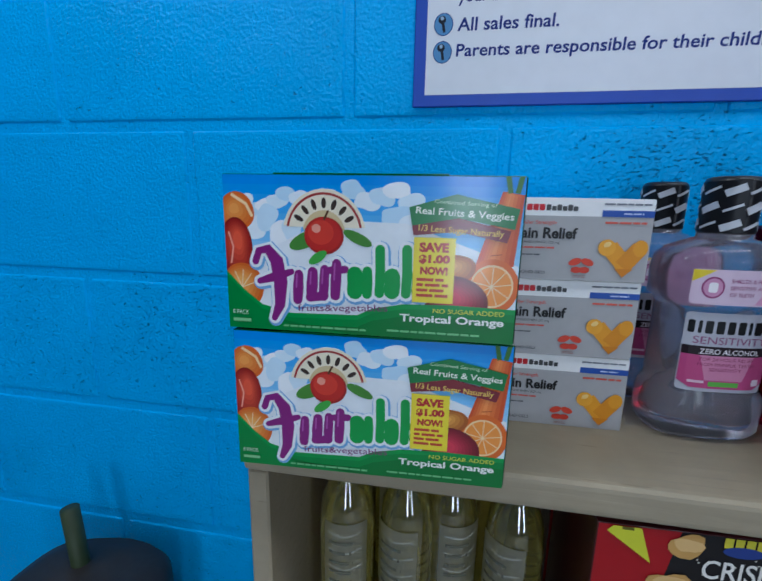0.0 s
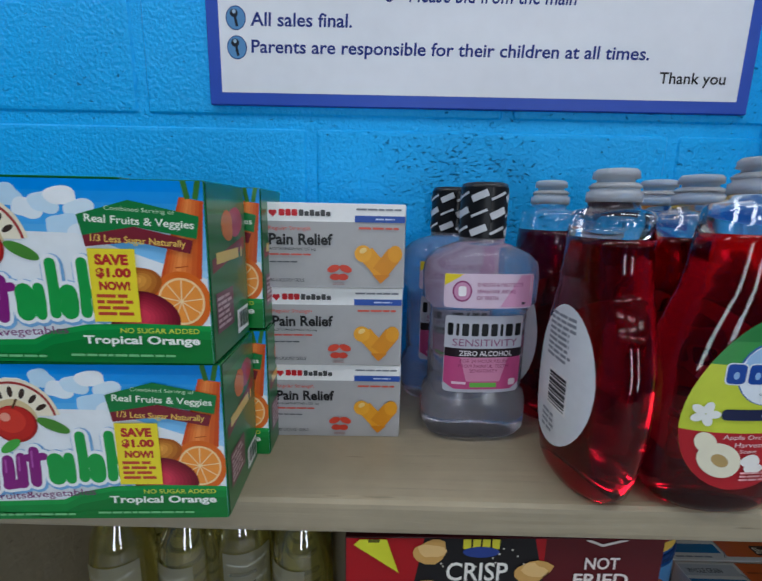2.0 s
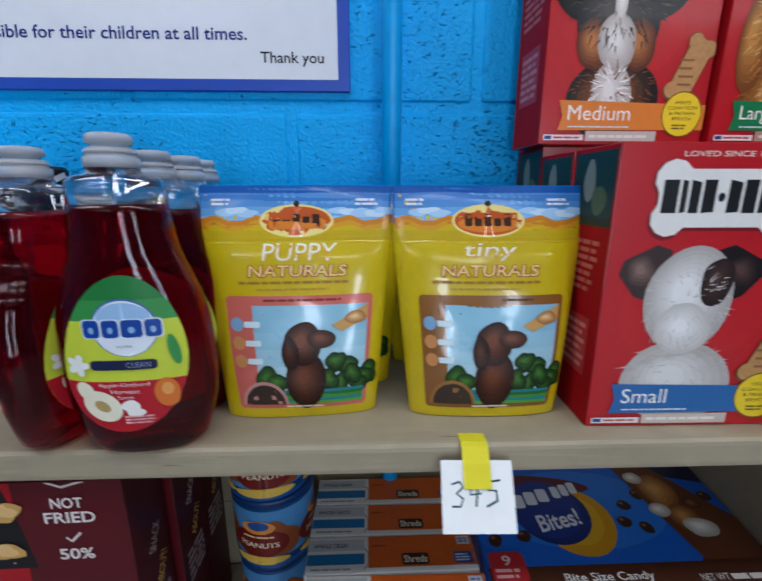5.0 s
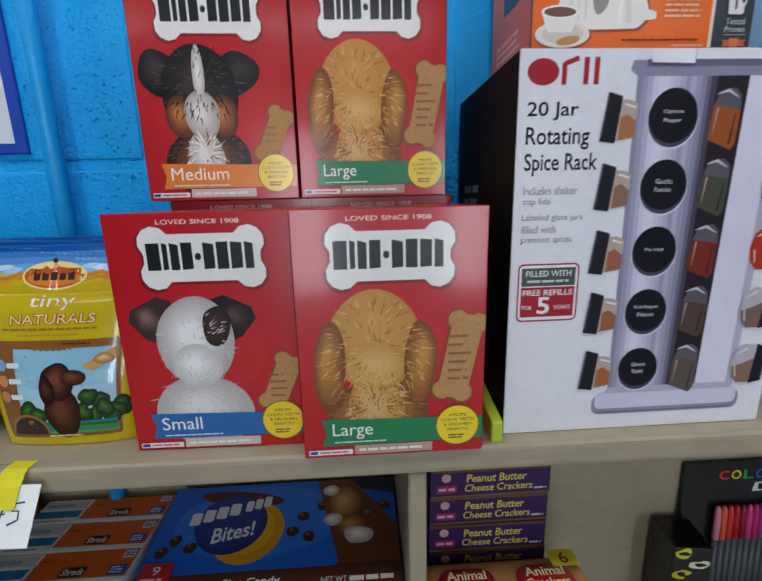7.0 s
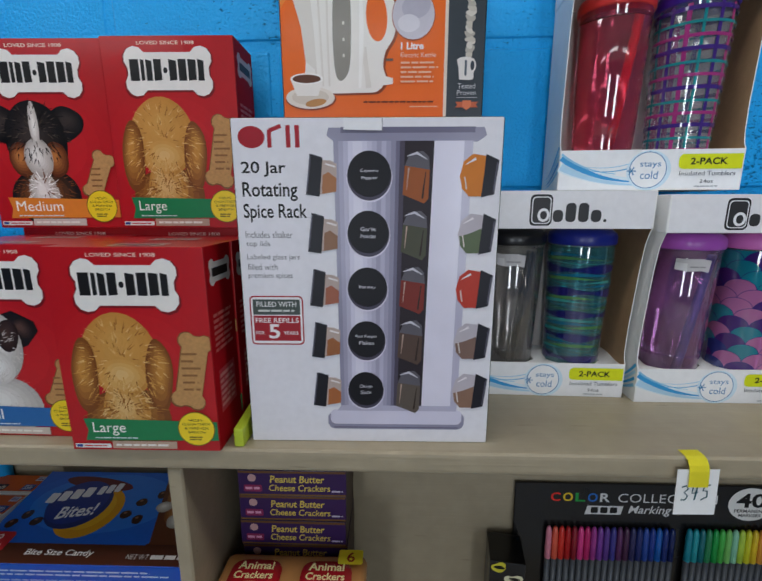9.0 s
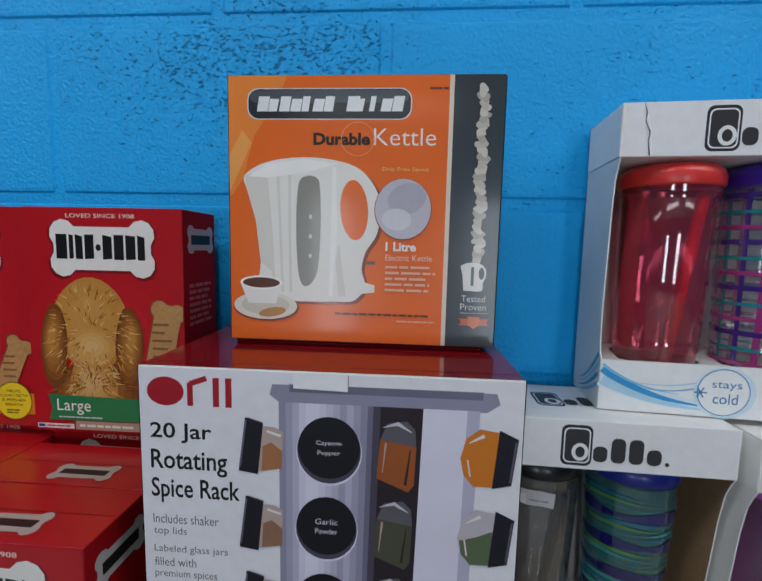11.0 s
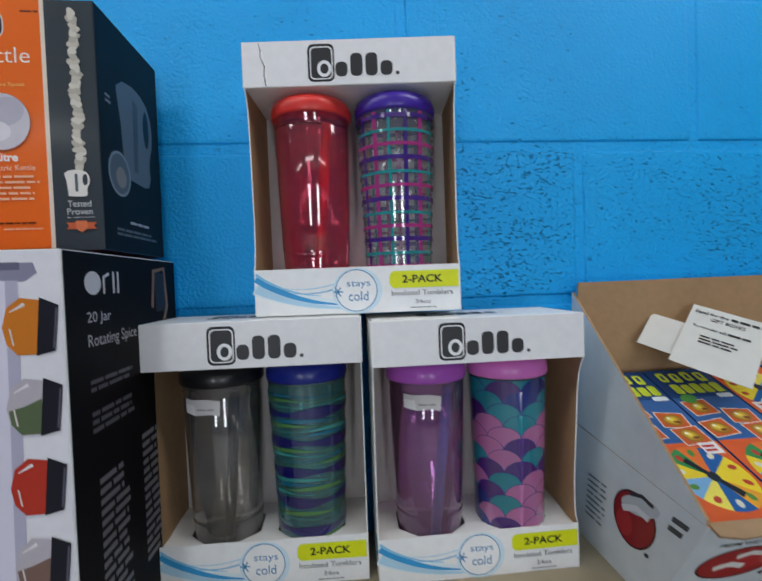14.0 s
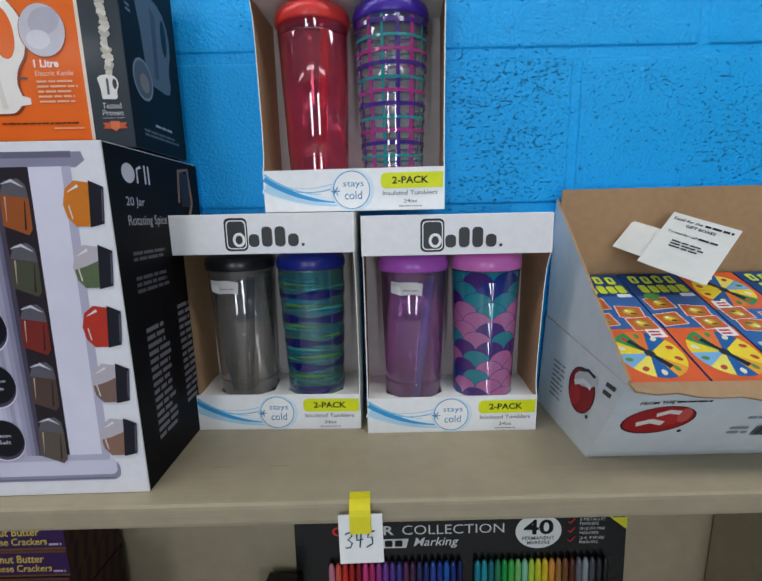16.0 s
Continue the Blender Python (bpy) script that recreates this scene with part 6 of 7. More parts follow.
def scales():
    a = Art()
    cols = [plastic("scale_teal", (0.015, 0.25, 0.33), 0.2, 0.2), plastic("scale_purple", (0.07, 0.018, 0.20), 0.2, 0.2), plastic("scale_pink", (0.50, 0.16, 0.38), 0.2, 0.2), plastic("scale_blue", (0.02, 0.035, 0.24), 0.2, 0.2)]
    rnd = random.Random(4)
    a.rect(-SPAN, -0.05, SPAN, 0.142, cols[0])
    row, y = 0, 0.128
    while y > -0.052:
        n = 7
        for i in range(n):
            x = -SPAN + (i + (0.5 if row % 2 else 0)) * 2 * SPAN / n
            r = 0.0158
            pts = [(x + r * 1.10 * math.cos(radians(q)), max(-0.052, min(0.142, y + r * 0.92 * math.sin(radians(q))))) for q in range(0, 181, 15)]
            pts = [(min(max(px, -SPAN), SPAN), py) for px, py in pts] + [(min(max(x, -SPAN), SPAN), max(-0.052, y - r))]
            if max(p[0] for p in pts) - min(p[0] for p in pts) > 0.004:
                a.poly(pts, rnd.choice(cols + cols[:3])).line(pts[:-1], 0.0007, cols[3])
        y -= 0.0124
        row += 1
    return a


def plaid():
    a = Art()
    tones = [plastic("plaid_magenta", (0.50, 0.05, 0.26), 0.2, 0.3), plastic("plaid_teal", (0.03, 0.34, 0.36), 0.2, 0.3), plastic("plaid_indigo", (0.08, 0.03, 0.28), 0.2, 0.3)]
    for k in range(16):
        x = -SPAN + 0.004 + k * 0.0152
        a.rect(x, -0.05, x + (0.0048, 0.0030, 0.0040)[k % 3], 0.142, tones[k % 3])
    for k in range(14):
        y = -0.045 + k * 0.0138
        a.rect(-SPAN, y, SPAN, y + (0.0030, 0.0045, 0.0036)[k % 3], tones[(k + 1) % 3])
    return a


def paper_slip():
    a = Art()
    a.poly([(-0.019, 0.119), (-0.006, 0.1165), (0.008, 0.118), (0.017, 0.1155), (0.018, 0.131), (0.006, 0.1335), (-0.009, 0.1325), (-0.0185, 0.1335)], "#c6c3c4").poly([(-0.019, 0.119), (-0.006, 0.1165), (-0.007, 0.127), (-0.0188, 0.128)], "#dcdadb").bars(-0.004, 0.121, 0.013, 0.1245, 1, "#9a9799", 2)
    a.pieces = [([(x - 0.010, y) for x, y in pts], f, m, l) for pts, f, m, l in a.pieces]
    return a


SMOKE, BERRY, ROSE = plastic("smoke_plastic", (0.60, 0.58, 0.55)), plastic("purple_plastic", (0.70, 0.34, 0.72), 0.05, 0.90), plastic("red_plastic", (1.0, 0.17, 0.27), 0.05, 0.90)
PLAIN = plastic("clear_tumbler", (0.90, 0.92, 0.94))
DARK_STRAW, BLUE_STRAW, RED_STRAW = (material(n, c, 0.35) for n, c in (("dark_straw", "#3c3c40"), ("blue_straw", "#7fa3cc"), ("red_straw", "#f01a1e")))
D_ = 0.076
tumbler_pack(at(1.351, 1.570, 0.6065, D_, SHELF, -1.7), "white window carton with smoke-grey and teal striped tumblers", (SMOKE, lid_mat("black_lid", "#17171b"), paper_slip(), DARK_STRAW), (plastic("teal_shell", (0.75, 0.9, 0.9)), lid_mat("navy_lid", "#1d2a8a"), stripes(), None, False), 0.020)
tumbler_pack(at(1.5795, 1.7985, 0.5905, D_, SHELF, 0.0) @ Matrix.Diagonal((1, 1, 0.982, 1)), "white window carton with purple and scale-patterned tumblers", (BERRY, lid_mat("violet_lid", "#b45bc4"), paper_slip(), BLUE_STRAW), (plastic("scale_shell", (0.75, 0.85, 0.9)), lid_mat("pink_lid", "#e27ccf"), scales(), None, False), 0.018)
tumbler_pack(at(1.4595, 1.6785, 0.6065, D_, SHELF + 0.2856, -4.5), "white window carton with red and plaid tumblers, dented header", (ROSE, lid_mat("red_lid", "#e03a36"), None, RED_STRAW), (PLAIN, lid_mat("indigo_lid", "#4326a0"), plaid(), None, False), 0.007, True)


# ---- open display carton of candy games ----
def candy_case():
    t = thing("display_carton", "open white corrugated carton full of small candy game boxes", "carton", pose(1.833, 0.528, SHELF))
    W, D, H, c = 0.333, 0.145, 0.1125, 0.003
    SH = material("pale_blue_white_card", (0.65, 0.70, 0.73), 0.5, vary=0.08, scale=50, bump=0.08)

    def panel(name, pts, thick, label="", flip=False):
        """A sheet of corrugated card: printed white outside, brown inside."""
        bm = bmesh.new()
        a = [Vector(p) for p in pts]
        n = (a[1] - a[0]).cross(a[2] - a[0]).normalized() * thick
        o = [bm.verts.new(p) for p in a]
        i = [bm.verts.new(p + n) for p in a]
        bm.faces.new(o[::-1]).material_index = 0
        bm.faces.new(i).material_index = 1
        for k in range(len(a)):
            j = (k + 1) % len(a)
            bm.faces.new((o[k], o[j], i[j], i[k])).material_index = 1 if min(a[k].z, a[j].z) > 0.1 or flip else 0
        return part(name, bm, [KRAFT, SH] if flip else [SH, KRAFT], t, label)
    lean = -0.058
    panel("front_panel", [(0, 0, 0), (0.004, lean, H), (W, lean, H), (W, 0, 0)], c)
    panel("side_panel", [(0, D, 0), (0.006, D, H + 0.02), (0.004, lean, H), (0, 0, 0)], c)
    panel("side_panel", [(W, 0, 0), (W, lean, H), (W - 0.006, D, H + 0.02), (W, D, 0)], c)
    panel("back_panel", [(W, D, 0), (W - 0.006, D - 0.002, H + 0.02), (0.006, D - 0.002, H + 0.02), (0, D, 0)], c)
    part("base_panel", one_box(0.004, 0.004, 0, W - 0.004, D - 0.004, c), KRAFT, t)
    panel("back_flap", [(W - 0.020, D - 0.003, H + 0.021), (W - 0.022, D - 0.012, 0.309), (0.013, D - 0.012, 0.308), (0.006, D - 0.003, H + 0.021)], c, "brown inside of a standing flap")
    panel("side_flap", [(0.006, D - 0.002, H + 0.021), (0.008, D - 0.008, 0.296), (0.004, lean + 0.002, H + 0.006), (0.004, lean + 0.002, H + 0.0005)], c, "standing flap")
    # torn lip folded in along the front
    bm = bmesh.new()
    n = 16
    for i in range(n + 1):
        x = 0.006 + (W - 0.012) * i / n
        drop = 0.010 + 0.012 * math.sin(min(1, i / 9) * math.pi * 0.55) + 0.002 * math.sin(i * 2.3)
        bm.verts.new((x, lean + 0.004, H + 0.0005))
        bm.verts.new((x, lean - 0.004 - drop * 0.3, H - drop * 0.75 + 0.004))
    bm.verts.ensure_lookup_table()
    for i in range(n):
        bm.faces.new((bm.verts[2 * i], bm.verts[2 * i + 2], bm.verts[2 * i + 3], bm.verts[2 * i + 1]))
    lip = part("front_flap", bm, KRAFT, t, "bent brown lip")
    mod = lip.modifiers.new("thick", "SOLIDIFY")
    mod.thickness = 0.0025
    f = Art()
    f.ell(0.055, 0.062, 0.038, 0.021, "#3c1418", 8).ell(0.055, 0.0625, 0.036, 0.0195, "#a3161f", 8).ell(0.066, 0.066, 0.018, 0.012, "#b92029", 8).ell(0.080, 0.069, 0.007, 0.011, "#c9534f", 8)
    f.line([(0.034, 0.056), (0.048, 0.061), (0.062, 0.057)], 0.007, "#e8e2dc").line([(0.05, 0.070), (0.062, 0.075), (0.074, 0.073)], 0.006, "#e8e2dc").ell(0.086, 0.044, 0.0022, 0.0022, "#3c1418")
    f.text("FROM THE", 0.026, 0.0865, 0.060, 0.0905, "#1f1f22", 0, 0.012, 3).bars(0.062, 0.0875, 0.10, 0.0915, 1, "#1f1f22", 2)
    f.bars(0.15, 0.060, 0.19, 0.066, 1, "#8d949a", 3).bars(0.14, 0.036, 0.165, 0.05, 2, "#8d949a", 4)
    for k in range(12):
        f.rect(0.168 + k * 0.0026, 0.034, 0.1692 + k * 0.0026 + 0.0007 * (k % 3), 0.05, "#4a4e52")
    f.make("front_print", t, lambda u, v, h: (u, lean * v / H - h, v))
    s = Art()
    s.ell(0.098, 0.070, 0.024, 0.030, "#3c1418", 20).ell(0.098, 0.070, 0.0225, 0.028, "#8e1a24", 20).ell(0.090, 0.060, 0.010, 0.014, "#a92a30", 20)
    s.ell(0.100, 0.088, 0.020, 0.010, "#b9c2c8", 25).line([(0.084, 0.074), (0.098, 0.084), (0.112, 0.082)], 0.0065, "#d6dade").line([(0.088, 0.094), (0.100, 0.100), (0.112, 0.097)], 0.004, "#303036")
    s.bars(0.035, 0.03, 0.065, 0.085, 8, "#6d767c", 3, 0.35).bars(0.128, 0.085, 0.142, 0.105, 2, "#44484c", 5).ell(0.122, 0.046, 0.0025, 0.0025, "#3c3c40")
    s.make("side_print", t, lambda u, v, h: (0.004 * v / H - h, D - u * (D - lean * v / H) / 0.15, v))
    # the white card on top of the boxes
    ux, uz = Vector((0.049, -0.05, -0.024)).normalized(), Vector((0.067, 0.03, 0.051)).normalized()
    uy = uz.cross(ux).normalized()
    uz = ux.cross(uy)
    turn = Matrix((ux, uy, uz)).transposed().to_4x4()
    SW, SL = 0.075, 0.098
    card = thing("paper_card", "white folded paper card with black lettering, stuck in a carton", "paper card", Matrix.Translation(Vector((1.991, 0.648, 1.476)) - uz * SL) @ turn)
    dull = material("cream_paper", "#d6d4cc", 0.6, vary=0.05)
    part("sheet", one_box(0, 0, 0, SW, 0.0008, SL), dull, card)
    part("folded_sheet", one_box(-0.036, 0.004, 0.012, 0.03, 0.0048, 0.066), dull, card)
    w = Art()
    q = 0.6
    up = SL - 0.052
    w.text("Easel for the", 0.008 * q, up + 0.066 * q, 0.062 * q, up + 0.0745 * q, "#202022", 0, 0.02).bars(0.066 * q, up + 0.066 * q, 0.12 * q, up + 0.0735 * q, 1, "#202022", 3, 0.9).text("GIFT BOXES", 0.036 * q, up + 0.051 * q, 0.09 * q, up + 0.060 * q, "#202022", 0, 0.02)
    w.text("To reorder call", 0.012 * q, up + 0.026 * q, 0.066 * q, up + 0.033 * q, "#2a2a2c", 0, 0.015).bars(0.069 * q, up + 0.026 * q, 0.11 * q, up + 0.0325 * q, 1, "#2a2a2c", 4, 0.9).bars(0.03 * q, up - 0.008, 0.09 * q, up + 0.006, 3, "#3a3a3c", 6)
    w.make("lettering", card, lambda u, v, h: (u, -h, v))
    return t


candy_case()


def game_box(m, turned):
    W, L, H = 0.0785, 0.196, 0.032
    t = carton("candy_game_box", "small orange and blue candy game box with a printed spinner", "game box", W, L, H, material("navy_card", "#1e3f78", 0.35), m, "candy game boxes", 0.0008)
    a = Art()
    a.rect(0.0006, 0.0006, W - 0.0006, L - 0.0006, "#3d66a0").rect(0.0006, 0.0006, W - 0.0006, 0.082, "#e0622a").rect(0.0006, 0.145, W - 0.0006, L - 0.0006, "#23477f")
    cx, cy, r = 0.040, 0.042, 0.035
    cols = ("#f0d42a", "#2a5f9e", "#e8762c", "#3f8f4a", "#f0d42a", "#7fb0d8", "#f2e05c", "#2a5f9e", "#e9a12c", "#f0d42a")
    for k in range(10):
        pts = [(cx, cy)] + [(cx + r * math.cos(radians(36 * k + 9 * i)), cy + r * math.sin(radians(36 * k + 9 * i))) for i in range(5)]
        a.poly(pts, cols[k])
        an = radians(36 * k + 18)
        a.ell(cx + r * 0.78 * math.cos(an), cy + r * 0.78 * math.sin(an), 0.0042, 0.003, ("#c2452f", "#e6e0c8", "#5a8f3c")[k % 3], 36 * k, n=10)
    a.line([(cx - 0.013, cy + 0.02), (cx, cy), (cx + 0.012, cy - 0.02)], [0.007, 0.004, 0.008], "#1f2023").ell(cx, cy, 0.0055, 0.0055, "#2c2d31")
    for x, y, q in ((0.016, 0.098, 8), (0.055, 0.112, -8), (0.02, 0.128, 6), (0.058, 0.09, 5)):
        c, s = math.cos(radians(q)), math.sin(radians(q))
        sq = lambda k: [(x + (c * u - s * v) * k, y + (s * u + c * v) * k) for u, v in ((-0.0155, -0.0115), (0.0155, -0.0115), (0.0155, 0.0115), (-0.0155, 0.0115))]
        a.poly(sq(1.0), "#efe6da").poly(sq(0.92), "#d2602c").soft(x, y, 0.0105, 0.0085, "#a8741c", "#f0d84c", 4, int(x * 1000), 0.08).ell(x + 0.003, y - 0.003, 0.004, 0.0016, "#7c3a1c", q, n=10).ell(x - 0.003, y + 0.003, 0.0022, 0.0016, "#f4f0e0", q, n=8)
    a.rrect(0.055, 0.066, 0.074, 0.08, 0.001, "#f0e9e2").bars(0.057, 0.068, 0.072, 0.078, 2, "#c43a34", 3)
    for k in range(4):
        a.rrect(0.008 + k * 0.016, 0.171 - 0.002 * (k % 2), 0.021 + k * 0.016, 0.190 - 0.002 * (k % 2), 0.003, "#1c3566").rrect(0.009 + k * 0.016, 0.172 - 0.002 * (k % 2), 0.020 + k * 0.016, 0.189 - 0.002 * (k % 2), 0.003, "#c9d936").rect(0.013 + k * 0.016, 0.176, 0.0165 + k * 0.016, 0.184, "#23477f")
    for k in range(5):
        a.rrect(0.012 + k * 0.0125, 0.150, 0.0225 + k * 0.0125, 0.167 - 0.0015 * (k % 2), 0.003, "#c9d936")
    a.blob(0.018, 0.142, 0.01, 0.007, "#5aa04a", 2).rrect(0.056, 0.141, 0.074, 0.148, 0.002, "#dfe6ea")
    a.make("front_print", t, (lambda u, v, h: (W / 2 - u, L / 2 - v, H + h)) if turned else top_face(W, L, H))
    return t


for k in range(4):
    game_box(pose(1.8415 + 0.0425 + k * 0.0800, 0.5785, SHELF + 0.1230, 24.5, 0, 0), k == 2)


# ---- sign on the wall ----
def sign():
    t = thing("wall_sign", "white rules sign with blue border and dark blue lettering", "sign", pose(-0.0505, WALL_Y, 1.5015, 0, 0, 0))
    W, H = 0.577, 0.46
    part("board", one_box(0, -0.005, 0, W, 0, H, 0.001), material("sign_blue", "#2c4fb4", 0.35, vary=0.06), t)
    face = Art()
    face.rect(0.0135, 0.0125, W - 0.0135, H - 0.0125, material("sign_white", "#e4e7ee", 0.3, vary=0.03, coat=0.2))
    flat = lambda u, v, h: (u, -0.005 - h, v)
    sheet = face.make("sign_face", t, flat, "printed white face")
    navy = "#1c2f7c"
    LINES = [("Parents are responsible for their children at all times.", 0.0465, 0.0475, 0.4645, 0.0645, 0.016), ("All sales final.", 0.0465, 0.0770, 0.1525, 0.0905, 0.016), ("your bid from the stage.", 0.0465, 0.1018, 0.205, 0.118, 0.016),
             ("Please bid from the main", 0.211, 0.1018, 0.383, 0.118, 0.01), ("No bidding from the", 0.0465, 0.123, 0.178, 0.1375, 0.016)]
    for words, x0, y0, x1, y1, bold in LINES:
        Art().text(words, x0, y0, x1, y1, navy, 0.18 if words.startswith("Please") else 0.04, bold).make("text_line", sheet, flat, lift=0.0005)
    Art().text("Thank you", 0.478, 0.0255, 0.548, 0.0405, "#17181d", 0.0, 0.012).make("text_line", sheet, flat, "black words", lift=0.0005)
    rest = Art()
    rest.bars(0.183, 0.1245, 0.45, 0.136, 1, navy, 4, 0.8)
    for i, y in enumerate((0.195, 0.27, 0.345)):
        rest.bars(0.0465, y - 0.02, 0.52, y + 0.02, 2, navy, i + 5, 0.7)
    rest.make("text_block", sheet, flat, lift=0.0005)
    for y in (0.0565, 0.0845, 0.1315, 0.205, 0.28):
        a = Art()
        a.ell(0.0315, y, 0.0105, 0.0115, "#27447f").ell(0.0315, y, 0.0096, 0.0106, "#5d8fc0")
        a.line([(0.0325, y - 0.008), (0.0305, y + 0.003)], 0.0028, "#1d2430").ell(0.0298, y + 0.0045, 0.0042, 0.004, "#1d2430").ell(0.0298, y + 0.006, 0.0018, 0.002, "#9fb8cf")
        a.make("bullet", sheet, flat, "round blue bullet mark", lift=0.0005)


sign()

# ---- conduit on the wall ----
pipe = thing("conduit_pipe", "blue painted conduit pipe fixed to the block wall", "pipe", pose(0.5725, WALL_Y - 0.027, 0))
PIPE_PAINT = material("blue_pipe_paint", (0.022, 0.40, 0.90), 0.35, vary=0.1, bump=0.1)
part("tube", tube(bmesh.new(), (0, 0, 0.6), (0, 0, 2.78), 0.0105, 20), PIPE_PAINT, pipe, smooth=True)
for z in (0.9, 2.15):
    part("clip", one_box(-0.022, -0.002, z, 0.022, 0.0265, z + 0.018, 0.002), PIPE_PAINT, pipe)


# ---- price cards hung on the shelf edge ----
def price_card(x, w, h, tilt, out):
    t = thing("price_card", "white handwritten price card hung by a yellow sticky note", "price card", pose(x, 0.4625, SHELF, 0, tilt, 0), "price cards")
    swing = Matrix.Translation((0, -0.004, -0.006)) @ Matrix.Rotation(radians(-out), 4, "X") @ Matrix.Translation((0, 0.004, 0.006))
    card = one_box(-w / 2, -0.0055, -0.010 - h, w / 2, -0.005, -0.010)
    card.transform(swing)
    part("card", card, WHITE, t)
    bm = bmesh.new()
    n = 6
    prof = [(0.014, 0.0006), (0.003, 0.0006), (-0.0015, -0.0010), (-0.0050, -0.006), (-0.0066, -0.012), (-0.0070, -0.030)]
    for y, z in prof:
        for x_ in (-0.0105, 0.0105):
            bm.verts.new(swing @ Vector((x_, y, z)) if z < -0.005 else (x_, y, z))
    bm.verts.ensure_lookup_table()
    for i in range(n - 1):
        bm.faces.new((bm.verts[2 * i], bm.verts[2 * i + 1], bm.verts[2 * i + 3], bm.verts[2 * i + 2]))
    note = part("sticky_note", bm, material("yellow_note", "#e2d51c", 0.6, vary=0.06), t, "yellow sticky note")
    note.modifiers.new("thick", "SOLIDIFY").thickness = 0.0003
    a = Art()
    s = w / 0.044
    pen = "#17505c"
    a.line([(0.006 * s, 0.033), (0.011 * s, 0.035), (0.013 * s, 0.031), (0.009 * s, 0.027), (0.013 * s, 0.023), (0.011 * s, 0.018), (0.006 * s, 0.018)], 0.0015, pen)
    a.line([(0.018 * s, 0.034), (0.0175 * s, 0.026), (0.024 * s, 0.027)], 0.0015, pen).line([(0.0225 * s, 0.035), (0.0205 * s, 0.018)], 0.0015, pen)
    a.line([(0.036 * s, 0.036), (0.030 * s, 0.035), (0.0285 * s, 0.029), (0.033 * s, 0.029), (0.0335 * s, 0.022), (0.027 * s, 0.018)], 0.0015, pen)
    a.make("handwriting", t, lambda u, v, q: tuple(swing @ Vector((u - w / 2, -0.0055 - q, v - 0.010 - h))))
    return t


price_card(0.627, 0.055, 0.050, 1.5, 32)
price_card(1.574, 0.044, 0.054, -1.0, 2)

# ---- lower shelf ----
LOW = 0.86
GLASS_Y = material("yellow_drink", (0.80, 0.72, 0.20), 0.04, vary=0.05, trans=0.92, ior=1.36, coat=1.0)


def drink_bottle(m):
    t = thing("drink_bottle", "clear glass bottle of pale yellow drink with pale label", "bottle", m, "drink bottles")
    part("glass_body", loft(bmesh.new(), [(0, 0.022, 0.022), (0.003, 0.0255, 0.0255), (0.20, 0.0265, 0.0265), (0.235, 0.0262, 0.0262), (0.255, 0.0235, 0.0235), (0.268, 0.0175, 0.0175), (0.277, 0.0140, 0.0140), (0.290, 0.0130, 0.0130)], 32), GLASS_Y, t, smooth=True)
    part("cap", loft(bmesh.new(), [(0.286, 0.0142, 0.0142), (0.300, 0.0142, 0.0142), (0.302, 0.012, 0.012)], 24), material("white_cap", "#d9d8d2", 0.4), t, smooth=True)
    a = Art()
    a.rect(-0.022, 0.06, 0.022, 0.19, plastic("faded_label", (0.55, 0.53, 0.36), 0.3, 0.75))
    for k in range(6):
        a.line([(-0.018, 0.18 - k * 0.018), (0.0, 0.177 - k * 0.018), (0.018, 0.181 - k * 0.018)], 0.0012, "#c9c8b8")
    a.bars(-0.016, 0.08, 0.01, 0.175, 9, "#6e6d5c", 3, 0.3)
    a.make("label", t, lambda u, v, h: ((0.0266 + h) * math.sin(u / 0.0266), -(0.0266 + h) * math.cos(u / 0.0266), v + 0.05), cut=0.004, smooth=True)
    return t


db = drink_bottle(pose(-0.0845, 0.528, LOW, 0, 0, 10))
for i, (x, y) in enumerate(((-0.0255, 0.530), (0.0165, 0.545), (0.0745, 0.530), (-0.098, 0.592), (-0.042, 0.597), (0.012, 0.606), (0.066, 0.595), (-0.0845, 0.650), (-0.025, 0.652), (0.045, 0.652))):
    copy_thing(db, pose(x, y, LOW, 0, 0, (-20, 25, -35, 60, 5, -50, 30, 0, 20, -15)[i]))


